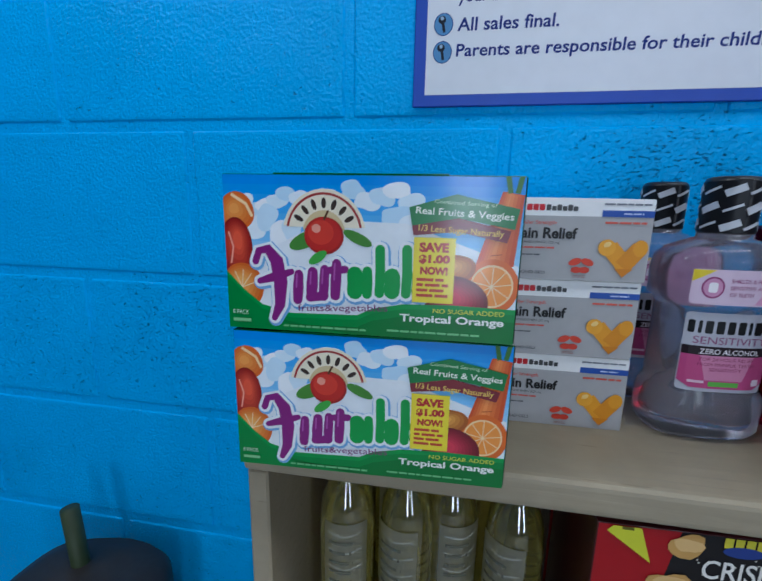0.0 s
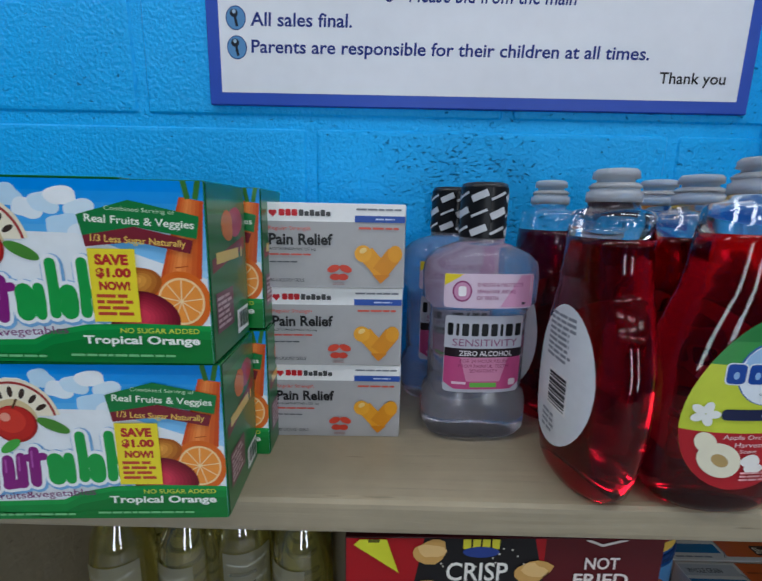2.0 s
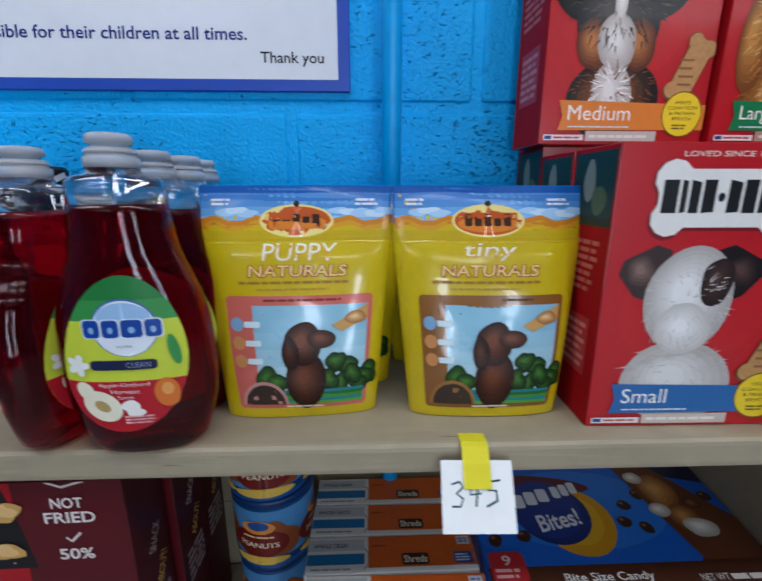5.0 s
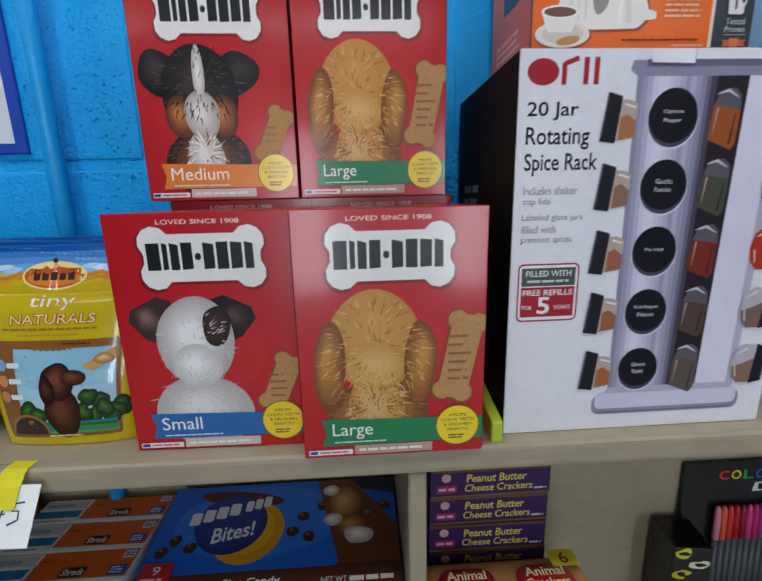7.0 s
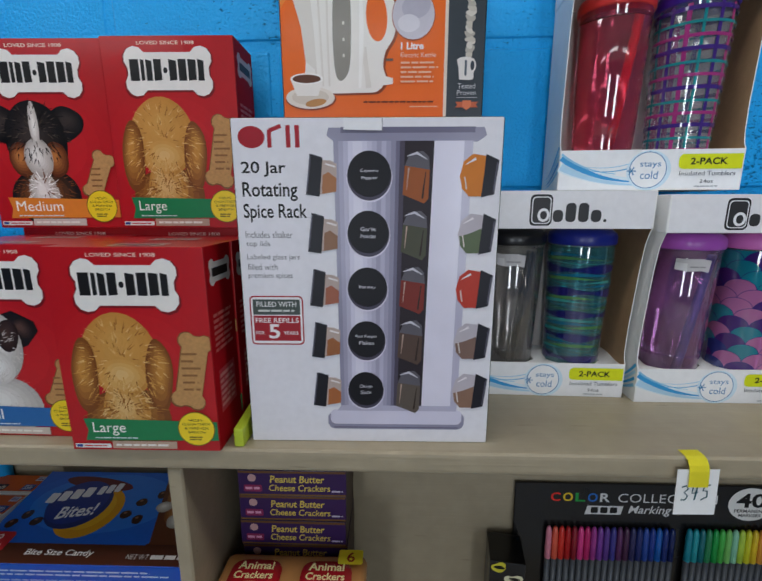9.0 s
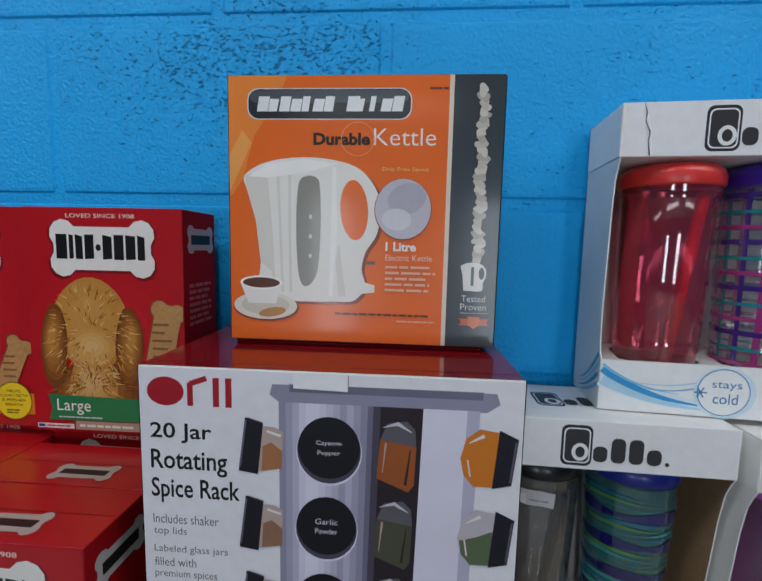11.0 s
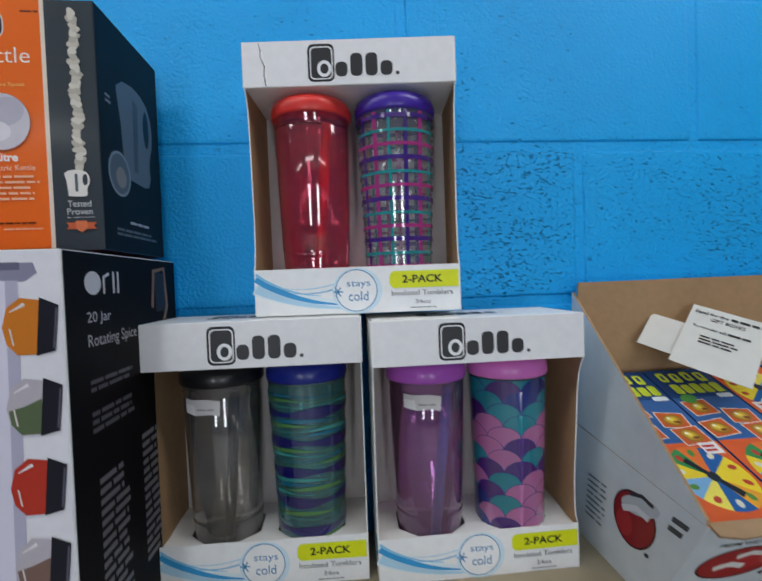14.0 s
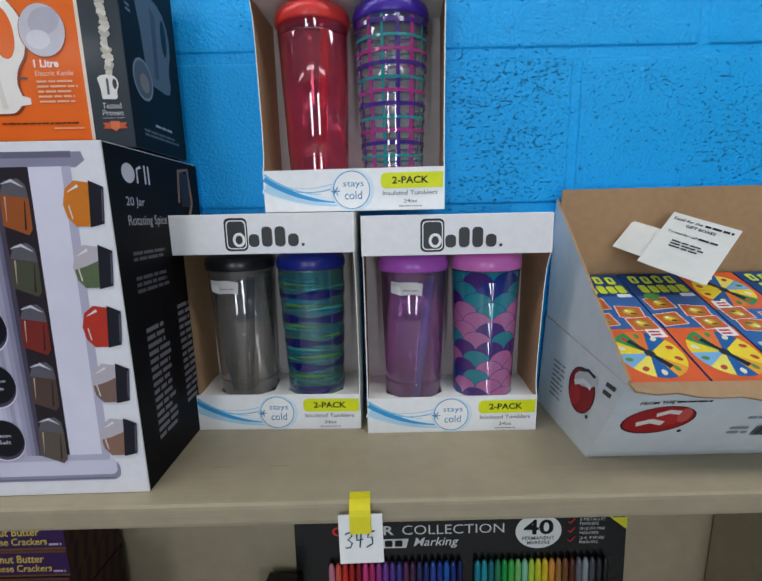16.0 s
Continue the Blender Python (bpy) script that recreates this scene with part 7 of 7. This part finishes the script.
def cracker_box(m):
    W, D, H = 0.228, 0.058, 0.309
    t = carton("cracker_box", "red, black and maroon box of crisp thin crackers", "cracker box", W, D, H, material("maroon_card", "#4a0f16", 0.3, vary=0.1, coat=0.2), m, "cracker boxes")
    a = Art()
    a.rect(0.0008, 0.0008, 0.142, H - 0.0008, "#a3121b").rect(0.142, 0.0008, W - 0.0008, H - 0.0008, "#541018")
    a.poly([(0.057, 0.2915), (0.132, 0.2915), (0.142, 0.25), (0.15, 0.20), (0.04, 0.20), (0.05, 0.25)], "#1a181a")
    for k in range(30):
        rnd = random.Random(k)
        a.ell(rnd.uniform(0.055, 0.135), rnd.uniform(0.205, 0.288), 0.0008, 0.0008, "#cfcabc", n=6)
    for k in range(4):
        a.rrect(0.083 + k * 0.0068, 0.2745, 0.0885 + k * 0.0068, 0.288, 0.001, "#d8cf35")
    a.ell(0.096, 0.272, 0.013, 0.0045, "#2a3f86")
    a.text("CRISP", 0.072, 0.248, 0.116, 0.2635, "#e9e6de", 0, 0.012).text("& THINS", 0.072, 0.232, 0.124, 0.245, "#d9d6ce", 0, -0.004)
    for i, (x, y) in enumerate(((0.060, 0.272), (0.052, 0.24), (0.134, 0.256), (0.128, 0.218), (0.07, 0.212))):
        a.blob(x, y, 0.0135, 0.009, "#c79a55", i, 0.3, 14).blob(x + 0.001, y + 0.001, 0.009, 0.006, "#dcb677", i + 7, 0.3, 12)
    a.text("NOT", 0.171, 0.258, 0.196, 0.268, "#e3d8d2", 0, 0.02).text("FRIED", 0.164, 0.244, 0.204, 0.2545, "#e3d8d2", 0, 0.02)
    a.line([(0.170, 0.283), (0.182, 0.278), (0.2, 0.283)], 0.002, "#d9cfc8").line([(0.178, 0.230), (0.182, 0.226), (0.190, 0.234)], 0.0022, "#e3d8d2")
    a.text("50%", 0.170, 0.208, 0.198, 0.219, "#e3d8d2", 0, 0.02)
    a.poly([(0.006, 0.278), (0.018, 0.2915), (0.026, 0.2915), (0.038, 0.255)], "#cfd02e").rect(0.016, 0.280, 0.024, 0.288, "#5e5a1c")
    a.make("front_print", t, front(W, D, 0.026), clip=(W, H - 0.026))
    s = Art()
    s.rect(0.001, 0.001, D - 0.001, H - 0.001, "#3f0d14").text("SNACK", 0.018, 0.215, 0.045, 0.227, "#b9aaa6", 0, 0.01, 60).text("ABOUT!", 0.02, 0.175, 0.052, 0.187, "#c9a24a", 0, 0.01, 60).bars(0.01, 0.12, 0.05, 0.16, 5, "#9a8a88", 2)
    s.make("side_print", t, right_side(W, D))
    return t


cb = cracker_box(at(0.1175, 0.3455, 0.469, 0.058, LOW, 1.5))
copy_thing(cb, at(0.124, 0.352, 0.531, 0.058, LOW, 0.5))
copy_thing(cb, at(0.122, 0.350, 0.593, 0.058, LOW, 0.0))


def nut_can(m):
    t = thing("peanut_can", "round blue can of peanuts with printed wrap", "can", m, "peanut cans")
    R, H = 0.0415, 0.0935
    part("can_body", loft(bmesh.new(), [(0, 0.0395, 0.0395), (0.001, 0.0415, 0.0415), (0.003, 0.0415, 0.0415), (0.004, R, R), (0.086, R, R)], 40), material("blue_can", "#1d4f8e", 0.3, coat=0.3), t, smooth=True)
    part("lid", loft(bmesh.new(), [(0.085, 0.0425, 0.0425), (0.092, 0.0425, 0.0425), (H, 0.041, 0.041), (H, 0.02, 0.02)], 40), material("blue_lid", "#16386c", 0.4), t, smooth=True)
    a = Art()
    a.rect(-0.12, 0.008, 0.12, 0.08, "#4f86b8").rect(-0.12, 0.008, 0.12, 0.016, "#16386c")
    for x in (-0.06, 0.0, 0.07):
        a.blob(x + 0.02, 0.04, 0.02, 0.024, "#8a4a24", int(x * 100) + 9, 0.2).ell(x, 0.036, 0.03, 0.020, "#6e1f1a").text("PEANUTS", x - 0.02, 0.03, x + 0.02, 0.037, "#e8d9b8", 0, 0.01).ell(x, 0.058, 0.017, 0.009, "#d98a3a").ell(x, 0.06, 0.011, 0.006, "#2a4f8e").bars(x - 0.016, 0.043, x + 0.016, 0.047, 1, "#e0c79a")
        a.ell(x, 0.012, 0.03, 0.006, "#d9b24a")
    a.make("wrap", t, lambda u, v, h: ((R + h) * math.sin(u / R), -(R + h) * math.cos(u / R), v), cut=0.005, smooth=True)
    return t


wide_can = Matrix.Diagonal((1.09, 1.09, 1.0, 1))
nc = nut_can(pose(0.422, 0.6305, LOW, 0, 0, 10) @ wide_can)
copy_thing(nc, pose(0.423, 0.631, LOW + 0.0937, 0, 0, -10) @ wide_can)
copy_thing(nc, pose(0.421, 0.6305, LOW + 0.1874, 0, 0, 5) @ wide_can)


def bar_box(m):
    W, D, H = 0.182, 0.0455, 0.15
    t = carton("snack_bar_box", "orange, white and blue box of snack bars standing on edge", "snack box", W, D, H, WHITE, m, "snack bar boxes", 0.001)
    a = Art()
    a.rect(0.0006, 0.001, W - 0.0006, D - 0.0006, "#dcdcd8").rect(0.066, 0.006, W - 0.0006, D - 0.0006, "#d2601c").rect(0.0006, 0.0105, 0.062, 0.0235, "#2672a8").rect(0.0006, 0.0275, 0.062, 0.042, "#b9bfc2")
    a.text("WHOLE GRAIN", 0.006, 0.031, 0.044, 0.037, "#3a3f44", 0, 0.01).bars(0.006, 0.003, 0.05, 0.007, 1, "#8b9298", 2)
    a.line([(0.062, 0.03), (0.066, 0.024), (0.066, 0.01), (0.061, 0.004)], 0.0012, "#8f8f8d")
    a.rrect(0.102, 0.008, 0.131, 0.022, 0.003, "#3a2018").text("Shreds", 0.104, 0.0105, 0.129, 0.0195, "#e6d9c0", 0, 0.02)
    a.rect(0.158, 0.008, 0.178, 0.022, "#2a4f9e").bars(0.16, 0.01, 0.176, 0.02, 3, "#d3dcec", 3).rect(0.165, 0.031, 0.179, 0.042, "#c9cede").bars(0.167, 0.033, 0.177, 0.04, 2, "#5a4a9a", 2).bars(0.07, 0.03, 0.09, 0.034, 1, "#a24510", 5)
    a.make("top_print", t, top_face(W, D, H))
    f = Art()
    f.rect(0.001, 0.001, W - 0.001, H - 0.001, "#d2601c").rect(0.0, 0.0, 0.066, H - 0.001, "#dcdcd8").ell(0.12, 0.09, 0.035, 0.03, "#5c2e18").rect(0.001, 0.138, W - 0.001, H - 0.001, "#e9e8e4")
    f.make("front_print", t, front(W, D))
    return t


bb = bar_box(at(0.477, 0.659, 0.522, 0.0455, LOW, 0.4))
copy_thing(bb, at(0.4765, 0.6585, 0.5695, 0.0455, LOW, -0.3))
copy_thing(bb, at(0.4775, 0.6595, 0.6175, 0.0455, LOW, 0.2))
copy_thing(bb, at(0.479, 0.661, 0.4740, 0.0455, LOW - 0.0, -0.5))


def bites_box():
    W, D, H = 0.3155, 0.160, 0.052
    t = carton("candy_bites_box", "blue box of bite size marshmallow candy lying flat", "candy box", W, D, H, material("blue_card", "#1a52b8", 0.28, coat=0.3, vary=0.08), pose(0.82625, 0.5075, 0.9485, 8.5, 0, 0.3) @ Matrix.Translation((0, D / 2, 0)), "", 0.0012)
    a = Art(True)
    a.rect(0.001, 0.001, W - 0.001, D - 0.001, "#1c60cc").ell(0.14, 0.09, 0.15, 0.08, "#1f66d2").ell(0.13, 0.1, 0.11, 0.055, "#2f7ade").rect(0.001, 0.001, W - 0.001, 0.030, "#4a2416")
    a.poly([(0.235, 0.03), (W - 0.001, 0.03), (W - 0.001, 0.075), (0.27, 0.06)], "#4a2416").poly([(0.2, 0.159), (W - 0.001, 0.159), (W - 0.001, 0.13)], "#1c1c40")
    a.soft(0.120, 0.083, 0.046, 0.045, "#d99a14", "#f4d63a", 4, 2, 0.01).ell(0.096, 0.094, 0.046, 0.042, "#1a2f74").ell(0.1, 0.135, 0.06, 0.012, "#5c1c2c", -8).ell(0.090, 0.100, 0.044, 0.040, "#20388a")
    for k in range(4):
        a.rrect(0.038 + k * 0.0165, 0.096 + k * 0.004, 0.052 + k * 0.0165, 0.115 + k * 0.004, 0.003, "#e4e6ee")
    for k in range(3):
        a.rrect(0.108 + k * 0.012, 0.113 + k * 0.003, 0.118 + k * 0.012, 0.130 + k * 0.003, 0.003, "#e4e6ee")
    a.text("Bites!", 0.073, 0.072, 0.128, 0.094, "#e9ecf4", 0.15, 0.02, 10)
    for i, (x, y) in enumerate(((0.03, 0.075), (0.052, 0.064), (0.018, 0.06), (0.19, 0.10), (0.178, 0.078), (0.2, 0.07), (0.215, 0.115), (0.3, 0.11))):
        a.blob(x, y, 0.008, 0.0075, "#3a1f16", i, 0.12, 14).ell(x - 0.002, y + 0.003, 0.0025, 0.002, "#8a6250", n=8)
    a.poly([(0.205, 0.159), (0.255, 0.159), (W - 0.001, 0.08), (W - 0.001, 0.031), (0.24, 0.031)], "#63351f").soft(0.245, 0.118, 0.020, 0.030, "#8a5426", "#d29a58", 5, 4, 0.15).soft(0.255, 0.08, 0.02, 0.018, "#7c4a20", "#c98c4a", 5, 5, 0.2).soft(0.225, 0.140, 0.012, 0.009, "#b9b2a8", "#f4f1ea", 4, 6).soft(0.264, 0.068, 0.018, 0.013, "#b9b2a8", "#f7f4ee", 5, 7, 0.12).soft(0.230, 0.092, 0.012, 0.010, "#b9b2a8", "#f4f1ea", 4, 8).soft(0.276, 0.100, 0.010, 0.008, "#4a2a1c", "#8a5c44", 4, 9)
    a.text("Bite Size Candy", 0.078, 0.010, 0.172, 0.021, "#efece8", 0, 0.01).text("NET WT", 0.22, 0.009, 0.25, 0.016, "#d9d4cf").bars(0.253, 0.009, 0.308, 0.016, 1, "#d9d4cf", 2, 0.8)
    a.rrect(0.004, 0.014, 0.042, 0.046, 0.006, "#b8242c").text("9", 0.018, 0.031, 0.027, 0.042, "#f0dcd8", 0, 0.01).bars(0.008, 0.017, 0.038, 0.029, 2, "#e6b3ae", 3)
    a.make("top_print", t, top_face(W, D, H), clip=(W, D))
    f = Art()
    f.rect(0.001, 0.001, W - 0.001, H - 0.001, "#1d58c0").bars(0.02, 0.030, 0.3, 0.044, 2, "#b9cbe6", 3, 0.4).bars(0.02, 0.012, 0.28, 0.026, 2, "#9db4da", 4, 0.4)
    f.make("front_print", t, front(W, D))
    u = carton("candy_box", "hot pink box with yellow lettering under another box", "candy box", 0.21, 0.205, 0.087, material("pink_card", "#c8267c", 0.3, coat=0.2), at(0.735, 0.945, 0.4725, 0.205, LOW), "", 0.001)
    p = Art()
    p.text("Italian", 0.075, 0.012, 0.145, 0.034, "#e6dc3a", 0, 0.01).poly([(0.165, 0.004), (0.204, 0.004), (0.204, 0.038), (0.17, 0.038)], "#c9d936").bars(0.17, 0.01, 0.2, 0.034, 3, "#6b7a1c", 2).rrect(0.03, 0.012, 0.055, 0.036, 0.003, "#a9c6e0").bars(0.06, 0.033, 0.11, 0.038, 1, "#f0c4dc")
    p.make("top_print", u, top_face(0.21, 0.205, 0.087))


bites_box()


LOW_R = 0.72


def cheese_cracker_box(m):
    W, D, H = 0.155, 0.10, 0.0405
    t = carton("cheese_cracker_box", "slim purple box of peanut butter cheese crackers", "cracker box", W, D, H, material("purple_card", "#33204e", 0.3, coat=0.25, vary=0.1), m, "cheese cracker boxes", 0.0008)
    a = Art()
    a.rect(0.0006, 0.0006, W - 0.0006, H - 0.0006, "#3a2356").rect(0.0006, 0.0006, W - 0.0006, 0.003, "#7a5a2c").rect(0.0006, H - 0.004, W - 0.0006, H - 0.0006, "#6b4a2a")
    a.text("Peanut Butter", 0.046, 0.0215, 0.124, 0.033, "#e0c75a", 0.1, 0.015).text("Cheese Crackers", 0.044, 0.008, 0.132, 0.0185, "#e0c75a", 0.1, 0.012)
    a.ell(0.02, 0.029, 0.006, 0.006, "#c9a0a0").rrect(0.008, 0.007, 0.034, 0.018, 0.002, "#8e2f5a").bars(0.01, 0.009, 0.032, 0.016, 1, "#e2a6c4", 3).bars(0.134, 0.006, 0.151, 0.011, 1, "#c9bfd6", 2)
    a.make("front_print", t, front(W, D))
    s = Art()
    s.rect(0.0006, 0.0006, D - 0.0006, H - 0.0006, "#4a2c1c")
    for k in range(5):
        s.poly([(0.004 + k * 0.019, 0.002), (0.013 + k * 0.019, 0.002), (0.021 + k * 0.019, H - 0.002), (0.012 + k * 0.019, H - 0.002)], "#2c1a24")
    s.make("side_print", t, right_side(W, D))
    return t


cc = cheese_cracker_box(at(1.024, 1.179, 0.567, 0.1, LOW_R + 0.0085, 0))
for k in range(1, 10):
    copy_thing(cc, at(1.024 + 0.001 * (k % 3), 1.179 + 0.001 * (k % 3), 0.567 + 0.001 * (k % 2), 0.1, LOW_R + 0.0085 + 0.0412 * k, 0.4 * (k % 3 - 1)))


def cracker_pack():
    t = thing("animal_cracker_pack", "film-wrapped red pack of animal cracker bags", "cracker pack", pose(1.112, 0.508, LOW_R))
    part("body", one_box(-0.1, -0.043, 0, 0.1, 0.043, 0.258, 0.012, segments=4), material("tan_film", "#b57f48", 0.2, vary=0.2, scale=30, coat=0.5, bump=0.3, bump_scale=30), t)
    for sx in (-0.05, 0.046):
        bag = part("bag", loft(bmesh.new(), [(0.14, 0.036, 0.028, sx, 0, 4), (0.16, 0.038, 0.036, sx, 0, 4), (0.24, 0.038, 0.036, sx, 0, 4), (0.262, 0.034, 0.026, sx, 0, 4), (0.2645, 0.02, 0.012, sx, 0, 4)], 28), material("red_film", "#a8161e", 0.2, coat=0.5, bump=0.3, bump_scale=40), t, "shiny red bag", True)
        a = Art()
        a.text("Animal", sx - 0.024, 0.008, sx + 0.024, 0.02, "#f0dca0", 0, 0.02).text("Crackers", sx - 0.026, -0.006, sx + 0.026, 0.005, "#f0dca0", 0, 0.02).blob(sx, -0.02, 0.024, 0.01, "#c99a58", 5).blob(sx + 0.01, -0.022, 0.01, 0.008, "#e0b878", 7)
        a.make("bag_print", bag, lambda u, v, h: (u, v, 0.2647 + h))
    b = Art()
    b.rect(-0.088, 0.030, 0.088, 0.046, "#1e3a86").rect(-0.088, -0.06, 0.088, 0.03, "#b0181f")
    b.make("front_print", t, lambda u, v, h: (u, -0.043 - h, v + 0.198))
    y = Art()
    y.rrect(0.06, 0.018, 0.094, 0.042, 0.003, "#e6cf2a").text("6", 0.072, 0.022, 0.083, 0.038, "#8e1a1a", 0, 0.01)
    y.make("top_sticker", t, lambda u, v, h: (u, v, 0.2655 + h), "yellow sticker with a six")


cracker_pack()


def marker_pack():
    W, H = 0.532, 0.290
    t = thing("marker_pack", "large black pack of forty coloured permanent markers", "marker pack", pose(1.7205, 0.655, LOW_R, -3.2, 0, 0))
    part("card_back", one_box(-W / 2, 0, 0, W / 2, 0.004, H, 0.001), material("black_card", "#0e0e10", 0.28, coat=0.3), t)
    a = Art()
    word, cols = "COLOR", ("#e0342c", "#e6c62a", "#2f9e4a", "#2f6fc4", "#d8d8d8")
    for k in range(5):
        a.text(word[k], 0.060 + k * 0.0205, 0.117, 0.0765 + k * 0.0205, 0.133, cols[k], 0, 0.02)
    a.text("COLLECTION", 0.172, 0.117, 0.335, 0.133, "#e2e2e2", 0, -0.004)
    a.poly([(0.118, 0.094), (0.178, 0.094), (0.182, 0.110), (0.122, 0.110)], "#dcdcdc")
    for k in range(3):
        a.rrect(0.128 + k * 0.016, 0.0965, 0.140 + k * 0.016, 0.1075, 0.002, "#1a1a1c")
    a.text("Marking", 0.19, 0.0925, 0.262, 0.1115, "#e2e2e2", 0.25, 0.01)
    a.ell(0.39, 0.118, 0.037, 0.030, "#e9e9e6").text("40", 0.366, 0.112, 0.414, 0.138, "#121214", 0, 0.025).text("PERMANENT", 0.364, 0.103, 0.416, 0.109, "#2a2a2c", 0, 0.012).text("MARKERS", 0.372, 0.095, 0.408, 0.101, "#2a2a2c", 0, 0.012)
    for k, (n, s) in enumerate((("6 METALLIC", "MARKERS"), ("10 ULTRA FINE", "MARKERS"), ("24 FINE", "MARKERS"))):
        y = 0.134 - k * 0.016
        a.line([(0.437, y), (0.441, y - 0.003), (0.448, y + 0.005)], 0.0022, "#c2342c").text(n, 0.456, y + 0.0005, 0.496, y + 0.0055, "#d4d4d2").text(s, 0.456, y - 0.007, 0.486, y - 0.002, "#d4d4d2")
    a.poly([(0.492, 0.149), (0.531, 0.149), (0.531, 0.118)], "#d8d436").bars(0.508, 0.138, 0.529, 0.147, 2, "#4a4a18", 2)
    a.make("header_print", t, lambda u, v, h: (u - W / 2, -h, v + 0.14))
    tones = ("#e08aa0", "#e0604a", "#d8342c", "#b81f24", "#8e1a2c", "#e0408a", "#c22a6e", "#a03a8e", "#7a3f9e", "#5c3a8e", "#3f3a8a", "#5b2f5e", "#4a2a4a", "#2f2f5e", "#24306e", "#2a4a9e", "#1f3a8e", "#1c5fb4", "#16307a", "#12245c",
             "#1f8a9e", "#2a9ea8", "#16707a", "#2f8a5c", "#1f9e4a", "#4ab84f", "#7fc86a", "#8fd0b0", "#b8d84a", "#d8d82e", "#e6c62a", "#e09a3a", "#a8763f", "#7a4f2a", "#5c2a22", "#6a6a70", "#9aa0a8", "#4a4f58", "#2a2c32", "#15161a")
    for k, c in enumerate(tones):
        x = -W / 2 + 0.058 + (k if k < 20 else k + 1.6) * 0.0108
        pen = part("marker", tube(bmesh.new(), (x, -0.007, 0.052), (x, -0.007, 0.156), 0.0048, 12), material("marker_barrel", "#55585c", 0.4), t, smooth=True)
        part("cap", loft(bmesh.new(), [(0.156, 0.0051, 0.0051, x, -0.007), (0.205, 0.0049, 0.0049, x, -0.007), (0.213, 0.0034, 0.0034, x, -0.007), (0.2155, 0.0015, 0.0015, x, -0.007)], 12), material("marker_cap_" + c.lstrip("#"), c, 0.3), pen, smooth=True)
    part("tray", one_box(-W / 2 + 0.05, -0.0132, 0.04, W / 2 - 0.02, -0.001, 0.0518, 0.002), CLEAR, t)
    g = carton("craft_pack", "black craft pack with bold yellow scrawled graphics", "craft pack", 0.055, 0.06, 0.195, material("black_card", "#0e0e10", 0.28), at(1.402, 1.457, 0.605, 0.06, LOW_R, -8), "", 0.002)
    y = Art()
    for i in range(10):
        y.blob(0.014 + 0.024 * (i % 2), 0.184 - 0.0185 * i, 0.013, 0.008, ("#d8cf3a", "#e8e4c0", "#c9b92a", "#c2426a", "#d8cf3a")[i % 5], i, 0.35, 16).blob(0.015 + 0.024 * (i % 2), 0.184 - 0.0185 * i, 0.007, 0.004, "#1a1a14", i + 3, 0.35, 12)
    y.make("front_print", g, front(0.055, 0.06))


marker_pack()

# ---- bin in the corner beside the shelf ----
bin_ = thing("waste_bin", "dark brown bin with a green stick standing in it", "bin", pose(-0.462, 0.565, 0))
bm = loft(bmesh.new(), [(0, 0.085, 0.075), (0.01, 0.09, 0.08), (0.84, 0.108, 0.098), (0.865, 0.108, 0.098), (0.878, 0.10, 0.09), (0.883, 0.07, 0.06, -0.01, 0), (0.880, 0.03, 0.03)], 40, 2.4)
for v in bm.verts:
    if v.co.z > 0.83:
        v.co.z += 0.012 * noise.noise(v.co * 14)
part("bin_body", bm, material("dark_brown_plastic", (0.030, 0.024, 0.020), 0.5, vary=0.3, bump=0.4, bump_scale=40), bin_, smooth=True)
part("stick", tube(bmesh.new(), (-0.022, 0.03, 0.80), (-0.034, 0.032, 0.972), 0.0115, 16), material("dark_green_stick", (0.035, 0.055, 0.022), 0.55, vary=0.2), bin_, smooth=True)


# ---- blocks of the wall ----
def block_meshes():
    out = {}
    for w in (0.389, 0.30, 0.186):
        bm = bmesh.new()
        box(bm, -w / 2, -0.0042, -0.0955, w / 2, 0.006, 0.0955, 0.0060, segments=3)
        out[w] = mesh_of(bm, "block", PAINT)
    return out


BLOCKS = block_meshes()
COURSES = {-3: -0.508, -2: -0.34, -1: -0.523, 0: -0.343, 1: -0.5275, 2: -0.361, 3: -0.156, 4: -0.36, 5: -0.15}
for c in range(-3, 7):
    zc = 1.486 + (c - 1) * 0.2035 + 0.10175
    first = COURSES.get(c, -0.15)
    x = first - 0.4 * 3
    while x < 3.4:
        b = new("block", BLOCKS[0.389])
        b.parent = wall_back
        b.location = (x + 0.2, WALL_Y + 0.0042, zc)
        x += 0.4
